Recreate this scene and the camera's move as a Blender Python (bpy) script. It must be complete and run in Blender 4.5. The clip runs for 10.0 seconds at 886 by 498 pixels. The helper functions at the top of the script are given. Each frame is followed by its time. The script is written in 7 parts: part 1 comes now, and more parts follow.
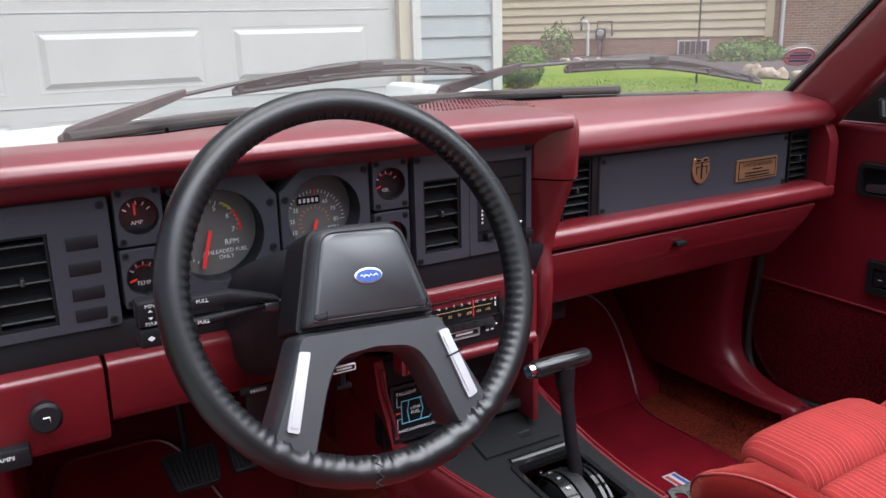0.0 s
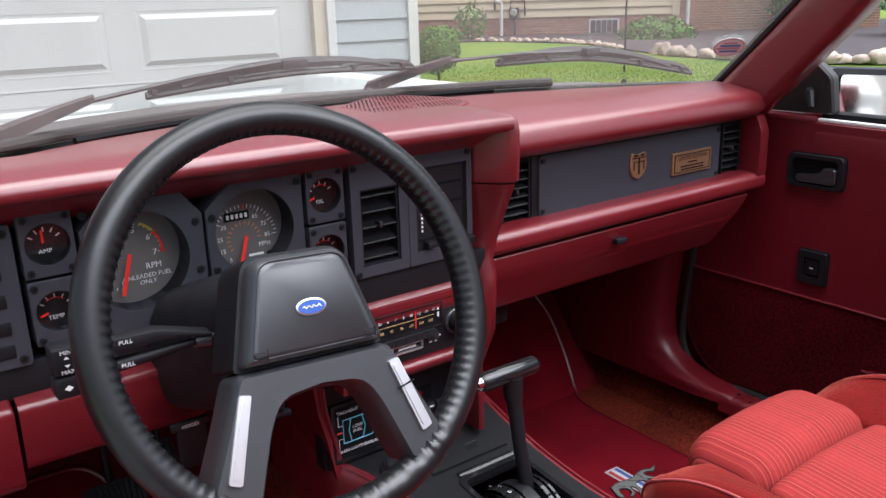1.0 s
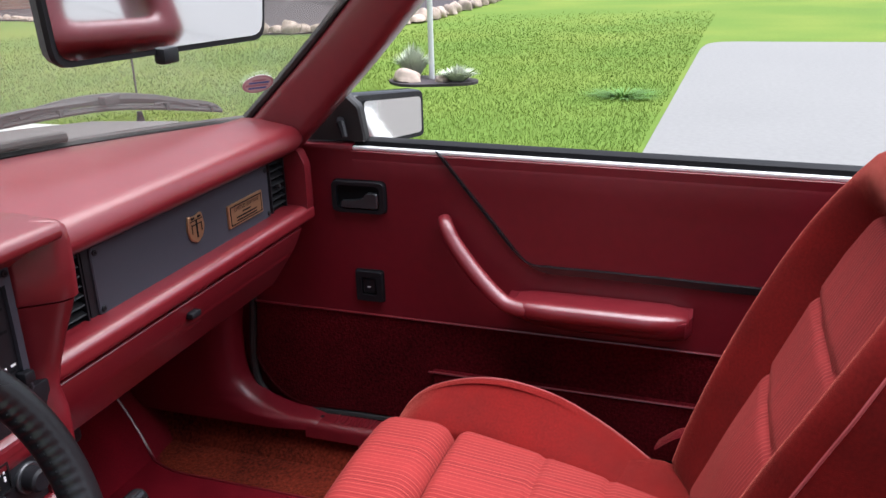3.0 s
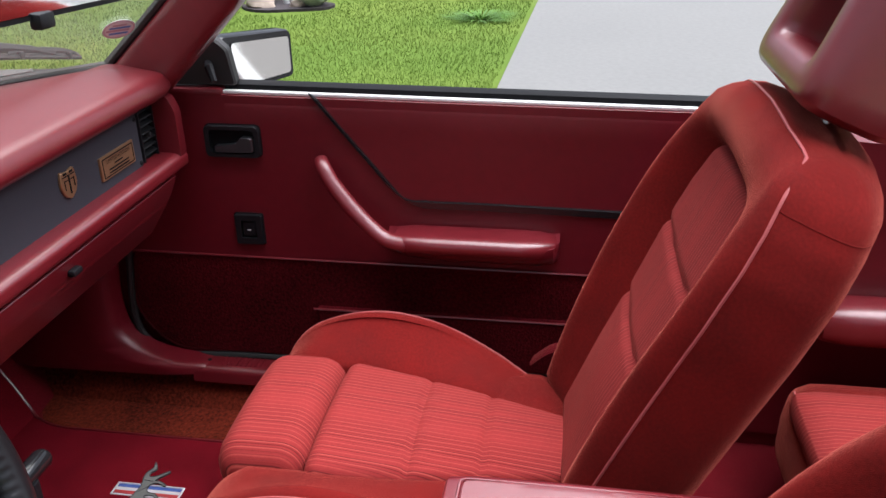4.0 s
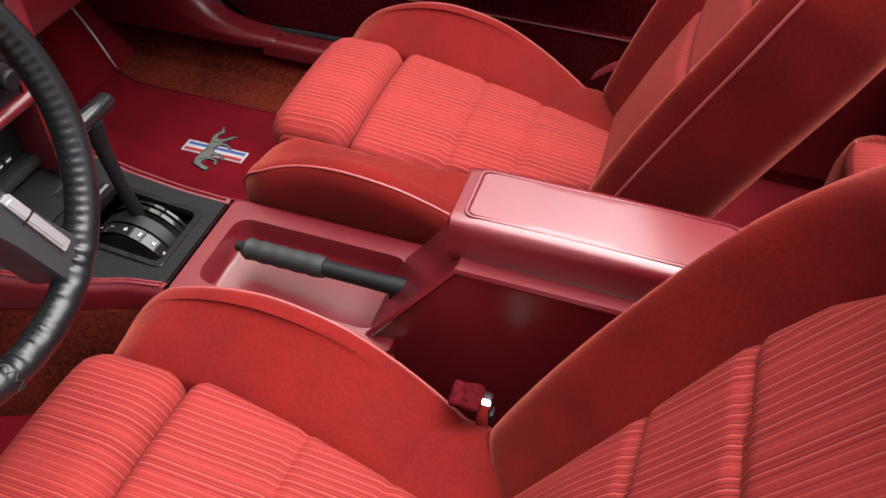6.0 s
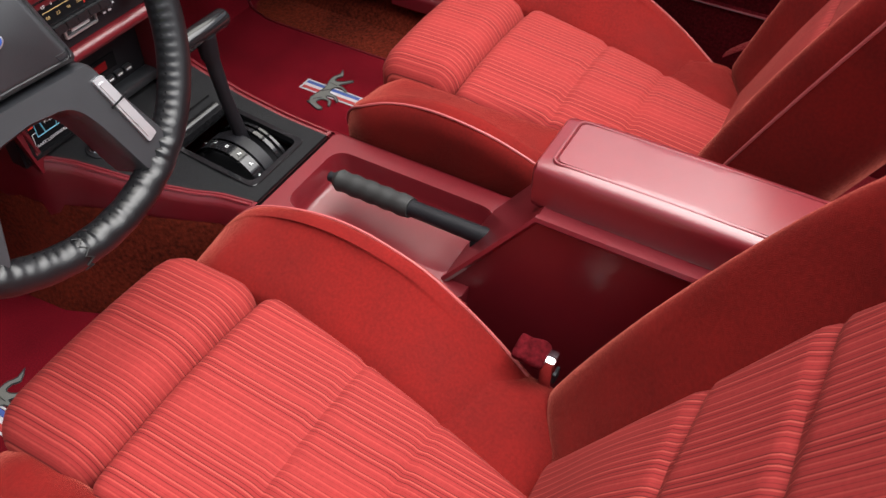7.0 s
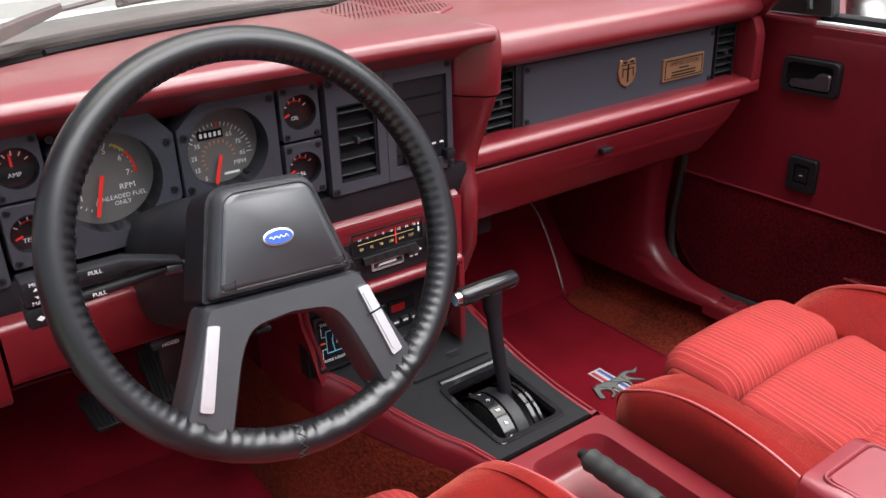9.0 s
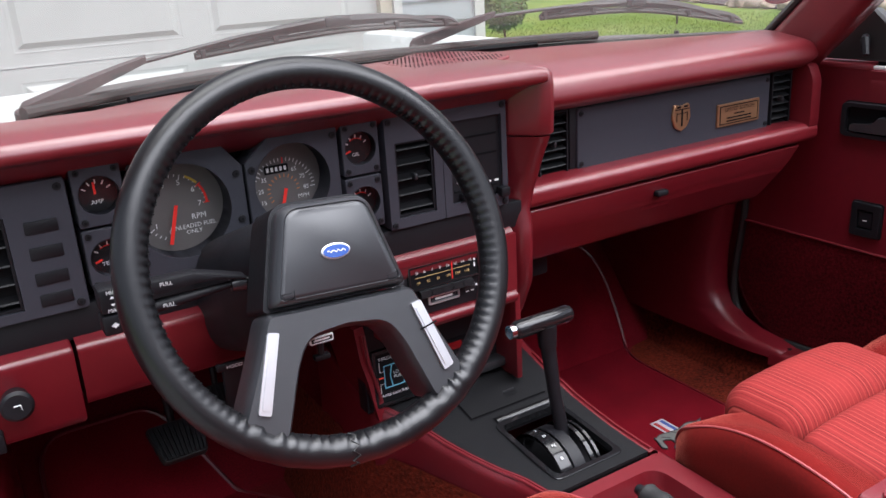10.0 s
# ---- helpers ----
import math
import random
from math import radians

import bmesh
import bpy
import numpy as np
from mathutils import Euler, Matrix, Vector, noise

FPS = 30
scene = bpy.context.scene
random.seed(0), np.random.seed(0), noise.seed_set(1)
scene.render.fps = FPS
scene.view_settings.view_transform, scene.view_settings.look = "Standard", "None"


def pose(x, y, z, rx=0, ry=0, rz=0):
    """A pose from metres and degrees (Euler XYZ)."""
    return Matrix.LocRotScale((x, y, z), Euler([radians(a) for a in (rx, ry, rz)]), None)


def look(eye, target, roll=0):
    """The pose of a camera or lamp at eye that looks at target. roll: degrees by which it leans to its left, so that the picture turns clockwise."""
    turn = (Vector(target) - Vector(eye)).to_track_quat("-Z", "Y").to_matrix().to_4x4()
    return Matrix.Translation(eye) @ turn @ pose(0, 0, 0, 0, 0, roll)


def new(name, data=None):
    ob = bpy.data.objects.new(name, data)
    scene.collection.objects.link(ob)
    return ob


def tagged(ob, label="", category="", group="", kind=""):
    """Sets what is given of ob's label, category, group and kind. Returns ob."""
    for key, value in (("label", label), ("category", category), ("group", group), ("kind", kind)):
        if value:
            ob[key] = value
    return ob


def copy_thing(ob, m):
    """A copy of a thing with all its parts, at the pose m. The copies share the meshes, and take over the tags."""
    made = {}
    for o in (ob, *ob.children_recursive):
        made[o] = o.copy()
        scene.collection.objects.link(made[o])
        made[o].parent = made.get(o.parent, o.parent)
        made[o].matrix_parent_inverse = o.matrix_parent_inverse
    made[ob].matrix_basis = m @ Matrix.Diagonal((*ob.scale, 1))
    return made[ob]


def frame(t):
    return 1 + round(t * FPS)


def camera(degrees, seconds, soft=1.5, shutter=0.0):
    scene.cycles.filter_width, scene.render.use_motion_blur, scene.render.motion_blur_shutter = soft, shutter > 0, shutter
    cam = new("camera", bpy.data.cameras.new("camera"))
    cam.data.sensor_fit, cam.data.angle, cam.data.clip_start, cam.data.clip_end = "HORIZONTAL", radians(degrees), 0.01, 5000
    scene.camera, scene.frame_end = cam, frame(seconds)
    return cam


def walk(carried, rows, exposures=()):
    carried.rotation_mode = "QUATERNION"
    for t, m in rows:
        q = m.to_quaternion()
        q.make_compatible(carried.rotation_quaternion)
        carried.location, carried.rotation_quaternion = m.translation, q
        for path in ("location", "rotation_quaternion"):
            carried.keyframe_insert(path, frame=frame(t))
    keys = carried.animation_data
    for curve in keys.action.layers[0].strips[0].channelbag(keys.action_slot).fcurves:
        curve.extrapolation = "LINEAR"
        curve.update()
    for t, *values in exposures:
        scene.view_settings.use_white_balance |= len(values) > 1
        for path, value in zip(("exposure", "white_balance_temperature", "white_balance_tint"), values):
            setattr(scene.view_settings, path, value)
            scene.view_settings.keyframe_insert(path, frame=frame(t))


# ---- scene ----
cam = camera(56.5, 10.0)
PATH = [
    (0, (-0.666, -0.654, 1.07), (0.303, 1.016, 0.546), -1.4),
    (0.5, (-0.659, -0.626, 1.076), (0.357, 1.008, 0.529), -1.6),
    (1, (-0.653, -0.589, 1.092), (0.468, 0.965, 0.519), -1.8),
    (1.5, (-0.657, -0.53, 1.134), (0.641, 0.862, 0.519), -1.6),
    (2, (-0.655, -0.48, 1.162), (0.843, 0.685, 0.529), -1.8),
    (2.5, (-0.63, -0.453, 1.191), (1.036, 0.436, 0.534), -1.7),
    (3, (-0.607, -0.438, 1.204), (1.171, 0.177, 0.526), -1.7),
    (3.2, (-0.598, -0.424, 1.212), (1.206, 0.088, 0.517), -1.3),
    (4.3, (-0.663, -0.433, 1.248), (1.105, -0.2, 0.342), -0.4),
    (4.5, (-0.659, -0.437, 1.248), (1.073, -0.204, 0.276), 0.0),
    (5, (-0.681, -0.432, 1.258), (0.944, -0.209, 0.113), 2.1),
    (5.5, (-0.671, -0.467, 1.252), (0.806, -0.177, -0.065), 2.8),
    (5.7, (-0.667, -0.476, 1.251), (0.748, -0.16, -0.127), 3.0),
    (6.8, (-0.654, -0.526, 1.189), (0.572, 0.053, -0.281), 2.2),
    (7, (-0.659, -0.534, 1.189), (0.557, 0.114, -0.261), 1.4),
    (7.5, (-0.66, -0.551, 1.188), (0.544, 0.307, -0.159), 0.4),
    (8, (-0.638, -0.565, 1.176), (0.538, 0.539, -0.006), -0.6),
    (8.5, (-0.619, -0.575, 1.156), (0.501, 0.748, 0.157), -1.0),
    (9, (-0.619, -0.596, 1.125), (0.432, 0.89, 0.295), -1.9),
    (9.5, (-0.632, -0.624, 1.098), (0.368, 0.957, 0.391), -3.0),
    (10, (-0.634, -0.641, 1.086), (0.327, 0.987, 0.432), -3.6),
]
EXPOSURES = [(0, 1.0, 5950, 11), (3.2, 1.0, 5950, 13), (4.5, 0.7, 6100, 12), (5.0, 0.8, 5950, 14), (5.5, 1.15, 6500, 10), (7.5, 0.95, 6500, 10), (8.5, 1.25, 6400, 10), (9.0, 1.30, 6350, 11), (10.0, 1.0, 6000, 13)]
walk(cam, [(t, look(eye, target, roll)) for t, eye, target, roll in PATH], EXPOSURES)

# ---- light ----
world = bpy.data.worlds.new("overcast_sky")
scene.world = world
world.use_nodes = True
wn = world.node_tree.nodes
sky = wn.new("ShaderNodeTexSky")
sky.sky_type, sky.sun_disc = "NISHITA", False
sky.sun_elevation, sky.sun_rotation = radians(72), radians(145)
sky.air_density, sky.dust_density, sky.ozone_density = 1.0, 5.0, 2.0
haze = wn.new("ShaderNodeHueSaturation")  # cloud takes most of the blue out of the sky
haze.inputs["Saturation"].default_value = 0.35
world.node_tree.links.new(sky.outputs[0], haze.inputs["Color"])
world.node_tree.links.new(haze.outputs[0], wn["Background"].inputs[0])
wn["Background"].inputs[1].default_value = 0.100
sun_data = bpy.data.lights.new("sun", "SUN")
sun_data.energy, sun_data.angle, sun_data.color = 4.7, radians(80), (1.0, 0.985, 0.965)
sun = new("sun", sun_data)
sun.location = (0, 0, 30)
# high, from the passenger's side and a little from behind
sun.rotation_euler = (radians(18), 0, radians(35))


# ---- materials ----
def material(name, colour, rough=0.5, metal=0.0, spec=0.5, vary=0.12, scale=40.0, bump=0.0, bscale=400.0, coarse=4.0, coat=0.0, sheen=0.0, detail=4.0, colour2=None, coat_rough=0.3):
    """A surface with its colour varied at two scales and a fine relief."""
    m = bpy.data.materials.new(name)
    m.use_nodes = True
    nt = m.node_tree
    b = nt.nodes["Principled BSDF"]
    tc = nt.nodes.new("ShaderNodeTexCoord")
    n1, n2 = nt.nodes.new("ShaderNodeTexNoise"), nt.nodes.new("ShaderNodeTexNoise")
    n1.inputs["Scale"].default_value, n2.inputs["Scale"].default_value = scale, coarse
    n1.inputs["Detail"].default_value = detail
    add = nt.nodes.new("ShaderNodeMath")
    add.operation = "ADD"
    nt.links.new(tc.outputs["Object"], n1.inputs["Vector"])
    nt.links.new(tc.outputs["Object"], n2.inputs["Vector"])
    nt.links.new(n1.outputs["Fac"], add.inputs[0])
    nt.links.new(n2.outputs["Fac"], add.inputs[1])
    ramp = nt.nodes.new("ShaderNodeMapRange")
    ramp.inputs[1].default_value, ramp.inputs[2].default_value = 0.6, 1.4
    ramp.inputs[3].default_value, ramp.inputs[4].default_value = 1 - vary, 1 + vary
    nt.links.new(add.outputs[0], ramp.inputs[0])
    mul = nt.nodes.new("ShaderNodeVectorMath")
    mul.operation = "SCALE"
    mul.inputs[0].default_value = colour
    nt.links.new(ramp.outputs[0], mul.inputs["Scale"])
    nt.links.new(mul.outputs[0], b.inputs["Base Color"])
    if colour2:
        pt, mx = nt.nodes.new("ShaderNodeMapRange"), nt.nodes.new("ShaderNodeMix")
        pt.inputs[1].default_value, pt.inputs[2].default_value = 0.42, 0.68
        mx.data_type = "RGBA"
        mx.inputs[6].default_value, mx.inputs[7].default_value = (*colour, 1), (*colour2, 1)
        nt.links.new(n2.outputs["Fac"], pt.inputs[0])
        nt.links.new(pt.outputs[0], mx.inputs[0])
        nt.links.new(mx.outputs[2], mul.inputs[0])
    rr = nt.nodes.new("ShaderNodeMapRange")
    rr.inputs[1].default_value, rr.inputs[2].default_value = 0.3, 0.7
    rr.inputs[3].default_value, rr.inputs[4].default_value = max(0.02, rough - 0.06), min(1, rough + 0.06)
    nt.links.new(n2.outputs["Fac"], rr.inputs[0])
    nt.links.new(rr.outputs[0], b.inputs["Roughness"])
    b.inputs["Metallic"].default_value = metal
    b.inputs["Specular IOR Level"].default_value = spec
    b.inputs["Coat Weight"].default_value, b.inputs["Coat Roughness"].default_value = coat, coat_rough
    b.inputs["Coat IOR"].default_value = 1.5
    if sheen:
        b.inputs["Sheen Weight"].default_value, b.inputs["Sheen Roughness"].default_value = sheen, 0.30
        b.inputs["Sheen Tint"].default_value = (1.0, 0.26, 0.19, 1)
    if bump:
        n3, bp = nt.nodes.new("ShaderNodeTexNoise"), nt.nodes.new("ShaderNodeBump")
        n3.inputs["Scale"].default_value, n3.inputs["Detail"].default_value = bscale, 3
        bp.inputs["Strength"].default_value, bp.inputs["Distance"].default_value = bump, 0.002
        nt.links.new(tc.outputs["Object"], n3.inputs["Vector"])
        nt.links.new(n3.outputs["Fac"], bp.inputs["Height"])
        nt.links.new(bp.outputs[0], b.inputs["Normal"])
    return m


def glass(name, tint=(1, 1, 1), gloss=0.07, dust_haze=0.0):
    """A thin clear pane: light passes straight, a little is mirrored, and a pale dusty film scatters some and imitates
    haze.
    """
    m = bpy.data.materials.new(name)
    m.use_nodes = True
    nt = m.node_tree
    nt.nodes.remove(nt.nodes["Principled BSDF"])
    tr, gl, mix, fr = (nt.nodes.new(k) for k in ("ShaderNodeBsdfTransparent", "ShaderNodeBsdfGlossy", "ShaderNodeMixShader", "ShaderNodeValue"))
    tr.inputs[0].default_value, gl.inputs["Roughness"].default_value, fr.outputs[0].default_value = (*tint, 1), 0.02, gloss
    nt.links.new(fr.outputs[0], mix.inputs[0])
    nt.links.new(tr.outputs[0], mix.inputs[1])
    nt.links.new(gl.outputs[0], mix.inputs[2])
    last = mix
    # the film's pale colour puts the veiling haze into the pane
    if dust_haze:
        film, mix2, tc, n1, rg = (nt.nodes.new(k) for k in ("ShaderNodeBsdfTranslucent", "ShaderNodeMixShader", "ShaderNodeTexCoord", "ShaderNodeTexNoise", "ShaderNodeMapRange"))
        film.inputs[0].default_value = (0.62, 0.60, 0.56, 1)
        n1.inputs["Scale"].default_value = 6
        nt.links.new(tc.outputs["Object"], n1.inputs["Vector"])
        rg.inputs[1].default_value, rg.inputs[2].default_value, rg.inputs[3].default_value, rg.inputs[4].default_value = 0.3, 0.7, dust_haze * 0.7, dust_haze * 1.3
        nt.links.new(n1.outputs["Fac"], rg.inputs[0])
        nt.links.new(rg.outputs[0], mix2.inputs[0])
        nt.links.new(mix.outputs[0], mix2.inputs[1])
        nt.links.new(film.outputs[0], mix2.inputs[2])
        last = mix2
    nt.links.new(last.outputs[0], nt.nodes["Material Output"].inputs[0])
    return m


def striped_cloth(name):
    """Red velour with a pale thread every 9 mm and finer dark threads between, running fore and aft."""
    m = material(name, (0.245, 0.025, 0.023), rough=0.85, spec=0.15, vary=0.22, scale=240, sheen=0.08)
    nt = m.node_tree
    b = nt.nodes["Principled BSDF"]
    pitch = 0.0086
    tc, sep = nt.nodes.new("ShaderNodeTexCoord"), nt.nodes.new("ShaderNodeSeparateXYZ")
    nt.links.new(tc.outputs["Object"], sep.inputs[0])
    wob = nt.nodes.new("ShaderNodeTexNoise")
    wob.inputs["Scale"].default_value = 9
    nt.links.new(tc.outputs["Object"], wob.inputs["Vector"])
    wadd = nt.nodes.new("ShaderNodeMath")
    wadd.operation, wadd.inputs[1].default_value = "MULTIPLY_ADD", 0.003
    nt.links.new(wob.outputs["Fac"], wadd.inputs[0])
    nt.links.new(sep.outputs[0], wadd.inputs[2])
    per = nt.nodes.new("ShaderNodeMath")
    per.operation, per.inputs[1].default_value = "MULTIPLY", 1 / pitch
    nt.links.new(wadd.outputs[0], per.inputs[0])
    fl, frac = nt.nodes.new("ShaderNodeMath"), nt.nodes.new("ShaderNodeMath")
    fl.operation, frac.operation = "FLOOR", "FRACT"
    nt.links.new(per.outputs[0], fl.inputs[0])
    nt.links.new(per.outputs[0], frac.inputs[0])
    wn1 = nt.nodes.new("ShaderNodeTexWhiteNoise")
    wn1.noise_dimensions = "1D"
    nt.links.new(fl.outputs[0], wn1.inputs["W"])
    ramp = nt.nodes.new("ShaderNodeValToRGB")
    e = ramp.color_ramp.elements
    ground, dark, pale = (0.205, 0.020, 0.019, 1), (0.066, 0.005, 0.006, 1), (0.34, 0.056, 0.044, 1)
    e[0].position, e[0].color = 0.0, ground
    e[1].position, e[1].color = 1.0, ground
    for p, c in ((0.08, ground), (0.16, dark), (0.24, ground), (0.46, ground), (0.55, pale), (0.63, pale), (0.72, dark), (0.84, ground)):
        k = e.new(p)
        k.color = c
    nt.links.new(frac.outputs[0], ramp.inputs[0])
    old = b.inputs["Base Color"].links[0].from_socket
    mix = nt.nodes.new("ShaderNodeMix")
    mix.data_type = "RGBA"
    fac = nt.nodes.new("ShaderNodeMapRange")
    fac.inputs[1].default_value, fac.inputs[2].default_value, fac.inputs[3].default_value, fac.inputs[4].default_value = 0.0, 0.9, 0.35, 1.0
    nt.links.new(wn1.outputs["Value"], fac.inputs[0])
    nt.links.new(fac.outputs[0], mix.inputs[0])
    nt.links.new(old, mix.inputs[6])
    nt.links.new(ramp.outputs[0], mix.inputs[7])
    nt.links.new(mix.outputs[2], b.inputs["Base Color"])
    sn = nt.nodes.new("ShaderNodeMath")
    sn.operation, sn.inputs[1].default_value = "MULTIPLY", 6 * math.pi / pitch
    nt.links.new(wadd.outputs[0], sn.inputs[0])
    si = nt.nodes.new("ShaderNodeMath")
    si.operation = "SINE"
    nt.links.new(sn.outputs[0], si.inputs[0])
    bp = nt.nodes.new("ShaderNodeBump")
    bp.inputs["Strength"].default_value, bp.inputs["Distance"].default_value = 0.12, 0.001
    nt.links.new(si.outputs[0], bp.inputs["Height"])
    nt.links.new(bp.outputs[0], b.inputs["Normal"])
    return m


RED = (0.150, 0.0065, 0.012)
VINYL = material("red_vinyl", RED, 0.42, spec=0.6, vary=0.10, scale=60, bump=0.12, bscale=900, coat=1.0, coat_rough=0.27)
PLASTIC_RED = material("red_plastic", (0.118, 0.0055, 0.010), 0.36, spec=0.55, vary=0.10, scale=50, bump=0.12, bscale=1200, coat=0.6, coat_rough=0.27)
DOOR_VINYL = material("red_door_vinyl", (0.125, 0.0052, 0.0108), 0.40, spec=0.5, vary=0.14, scale=50, bump=0.2, bscale=700, coat=0.2, coat_rough=0.3)
CLOTH = material("red_velour", (0.130, 0.0064, 0.0054), 0.9, spec=0.12, vary=0.30, scale=260, coarse=14, bump=0.4, bscale=1500, sheen=0.55)
STRIPE = striped_cloth("striped_red_velour")
PIPING = material("piping_vinyl", (0.36, 0.075, 0.075), 0.4, vary=0.05)
CARPET = material("red_carpet", (0.125, 0.005, 0.010), 0.95, spec=0.1, vary=0.5, scale=350, bump=0.9, bscale=700, sheen=0.2)
SHAG = material("worn_red_carpet", (0.115, 0.015, 0.007), 0.95, spec=0.1, vary=0.9, scale=160, bump=1.0, bscale=200, sheen=0.2)
DOOR_CARPET = material("door_carpet", (0.066, 0.0038, 0.0062), 0.95, spec=0.05, vary=0.8, scale=180, bump=1.0, bscale=220)
GLOSS = material("gloss_black", (0.010, 0.010, 0.011), 0.14, vary=0.1)
MAT_RED = material("red_floor_mat", (0.128, 0.0044, 0.0095), 0.95, spec=0.05, vary=0.45, coarse=9, scale=500, bump=0.6, bscale=900)
BLACK = material("black_plastic", (0.008, 0.008, 0.010), 0.48, spec=0.28, vary=0.2, bump=0.15, bscale=1500)
LEATHER = material("black_leather", (0.007, 0.007, 0.008), 0.31, spec=0.5, vary=0.2, bump=0.08, bscale=900)
PAD = material("black_soft_vinyl", (0.022, 0.023, 0.026), 0.36, spec=0.6, vary=0.15, bump=0.10, bscale=900, coat=0.3, coat_rough=0.32)
SLATE = material("slate_painted_plastic", (0.036, 0.037, 0.047), 0.5, spec=0.35, vary=0.08, scale=300, bump=0.08, bscale=1500)
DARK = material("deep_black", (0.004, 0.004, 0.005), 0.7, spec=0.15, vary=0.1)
CAP = material("satin_silver_plastic", (0.70, 0.70, 0.72), 0.30, metal=0.8, vary=0.05)
CHROME = material("chrome", (0.75, 0.76, 0.78), 0.12, metal=1.0, vary=0.04)
SILVER = material("brushed_silver", (0.62, 0.62, 0.64), 0.3, metal=0.85, vary=0.06, scale=200)
GOLD = material("brass_gilt", (0.46, 0.26, 0.14), 0.38, metal=0.75, vary=0.15, scale=300)
BRIGHT = material("polished_moulding", (0.85, 0.85, 0.85), 0.30, metal=0.3, vary=0.04)
WIPER = material("weathered_black_metal", (0.030, 0.031, 0.034), 0.45, spec=0.5, vary=0.25)
WIPER_ARM = material("faded_brown_black_paint", (0.060, 0.048, 0.050), 0.5, vary=0.25)
STICKER_INK = material("faded_pink_ink", (0.52, 0.36, 0.42), 0.6, vary=0.05)
PRINT_AMBER = material("amber_print", (0.55, 0.38, 0.16), 0.6, vary=0.02)
FADED = material("faded_black_plastic", (0.050, 0.046, 0.046), 0.5, vary=0.2)
RUBBER = material("black_rubber", (0.014, 0.014, 0.014), 0.6, vary=0.2)
WHITE_PAINT = material("white_car_paint", (0.72, 0.75, 0.75), 0.25, vary=0.02, coat=0.6)
NEEDLE = material("red_needle", (0.8, 0.03, 0.02), 0.5, vary=0.03)
PRINT_WHITE = material("white_print", (0.75, 0.75, 0.75), 0.6, vary=0.02)
PRINT_RED = material("red_print", (0.65, 0.05, 0.03), 0.6, vary=0.02)
PRINT_ORANGE = material("orange_print", (0.65, 0.22, 0.05), 0.6, vary=0.02)
PRINT_YELLOW = material("yellow_print", (0.6, 0.42, 0.05), 0.6, vary=0.02)
PRINT_BLUE = material("blue_print", (0.10, 0.25, 0.6), 0.6, vary=0.02)
PRINT_CYAN = material("cyan_print", (0.15, 0.45, 0.6), 0.6, vary=0.02)
PRINT_DARK = material("dark_print", (0.01, 0.01, 0.012), 0.6, vary=0.02)
THREAD_RED = material("red_thread", (0.36, 0.03, 0.03), 0.8, vary=0.2, scale=600)
THREAD_BLUE = material("blue_thread", (0.05, 0.09, 0.30), 0.8, vary=0.2, scale=600)
THREAD_WHITE = material("white_thread", (0.50, 0.48, 0.50), 0.8, vary=0.15, scale=600)
GREY_THREAD = material("grey_thread", (0.13, 0.13, 0.12), 0.8, vary=0.2, scale=600)
MIRROR = material("mirror_silvering", (0.9, 0.9, 0.9), 0.02, metal=1.0, vary=0.0)
GLASS = glass("clear_glass", (0.76, 0.75, 0.70), 0.09, 0.055)
LENS = glass("dial_lens", (0.97, 0.97, 0.97), 0.025)
PLATE = material("black_grained_plastic", (0.006, 0.006, 0.007), 0.6, spec=0.2, vary=0.25, scale=500, bump=0.4, bscale=1600)
VENT = material("vent_black", (0.004, 0.004, 0.005), 0.5, spec=0.3, vary=0.1)
SIDING = material("pale_grey_siding", (0.36, 0.40, 0.43), 0.55, vary=0.05, scale=6)
GARAGE = material("white_garage_door", (0.50, 0.52, 0.52), 0.5, vary=0.04, scale=5)
JAMB = material("cream_paint", (0.50, 0.46, 0.38), 0.5, vary=0.03)
WHITE_TRIM = material("white_trim", (0.56, 0.57, 0.57), 0.5, vary=0.03)
BEIGE = material("beige_siding", (0.52, 0.45, 0.32), 0.6, vary=0.06, scale=5)
CONCRETE = material("concrete", (0.150, 0.148, 0.142), 0.85, vary=0.12, scale=25, coarse=0.8, bump=0.3, bscale=90)
MULCH = material("dark_mulch", (0.035, 0.027, 0.03), 0.95, vary=0.5, scale=30, bump=0.8, bscale=60)
GRASS = material("lawn_grass", (0.092, 0.150, 0.024), 0.95, vary=0.15, scale=30, coarse=0.45, spec=0.1, colour2=(0.120, 0.160, 0.030))
BLADE = material("grass_blades", (0.120, 0.190, 0.030), 0.8, vary=0.18, scale=25, coarse=0.6, spec=0.15, colour2=(0.150, 0.195, 0.038))
LEAF = material("shrub_leaves", (0.07, 0.16, 0.02), 0.7, vary=0.4, scale=20, spec=0.3)
SPRUCE = material("blue_green_needles", (0.035, 0.09, 0.055), 0.8, vary=0.4, scale=20, spec=0.2)
BARK = material("bark", (0.10, 0.07, 0.05), 0.9, vary=0.3, scale=30)
STONE = material("field_stone", (0.34, 0.27, 0.22), 0.85, vary=0.4, scale=12, coarse=1.5, bump=0.5, bscale=40)


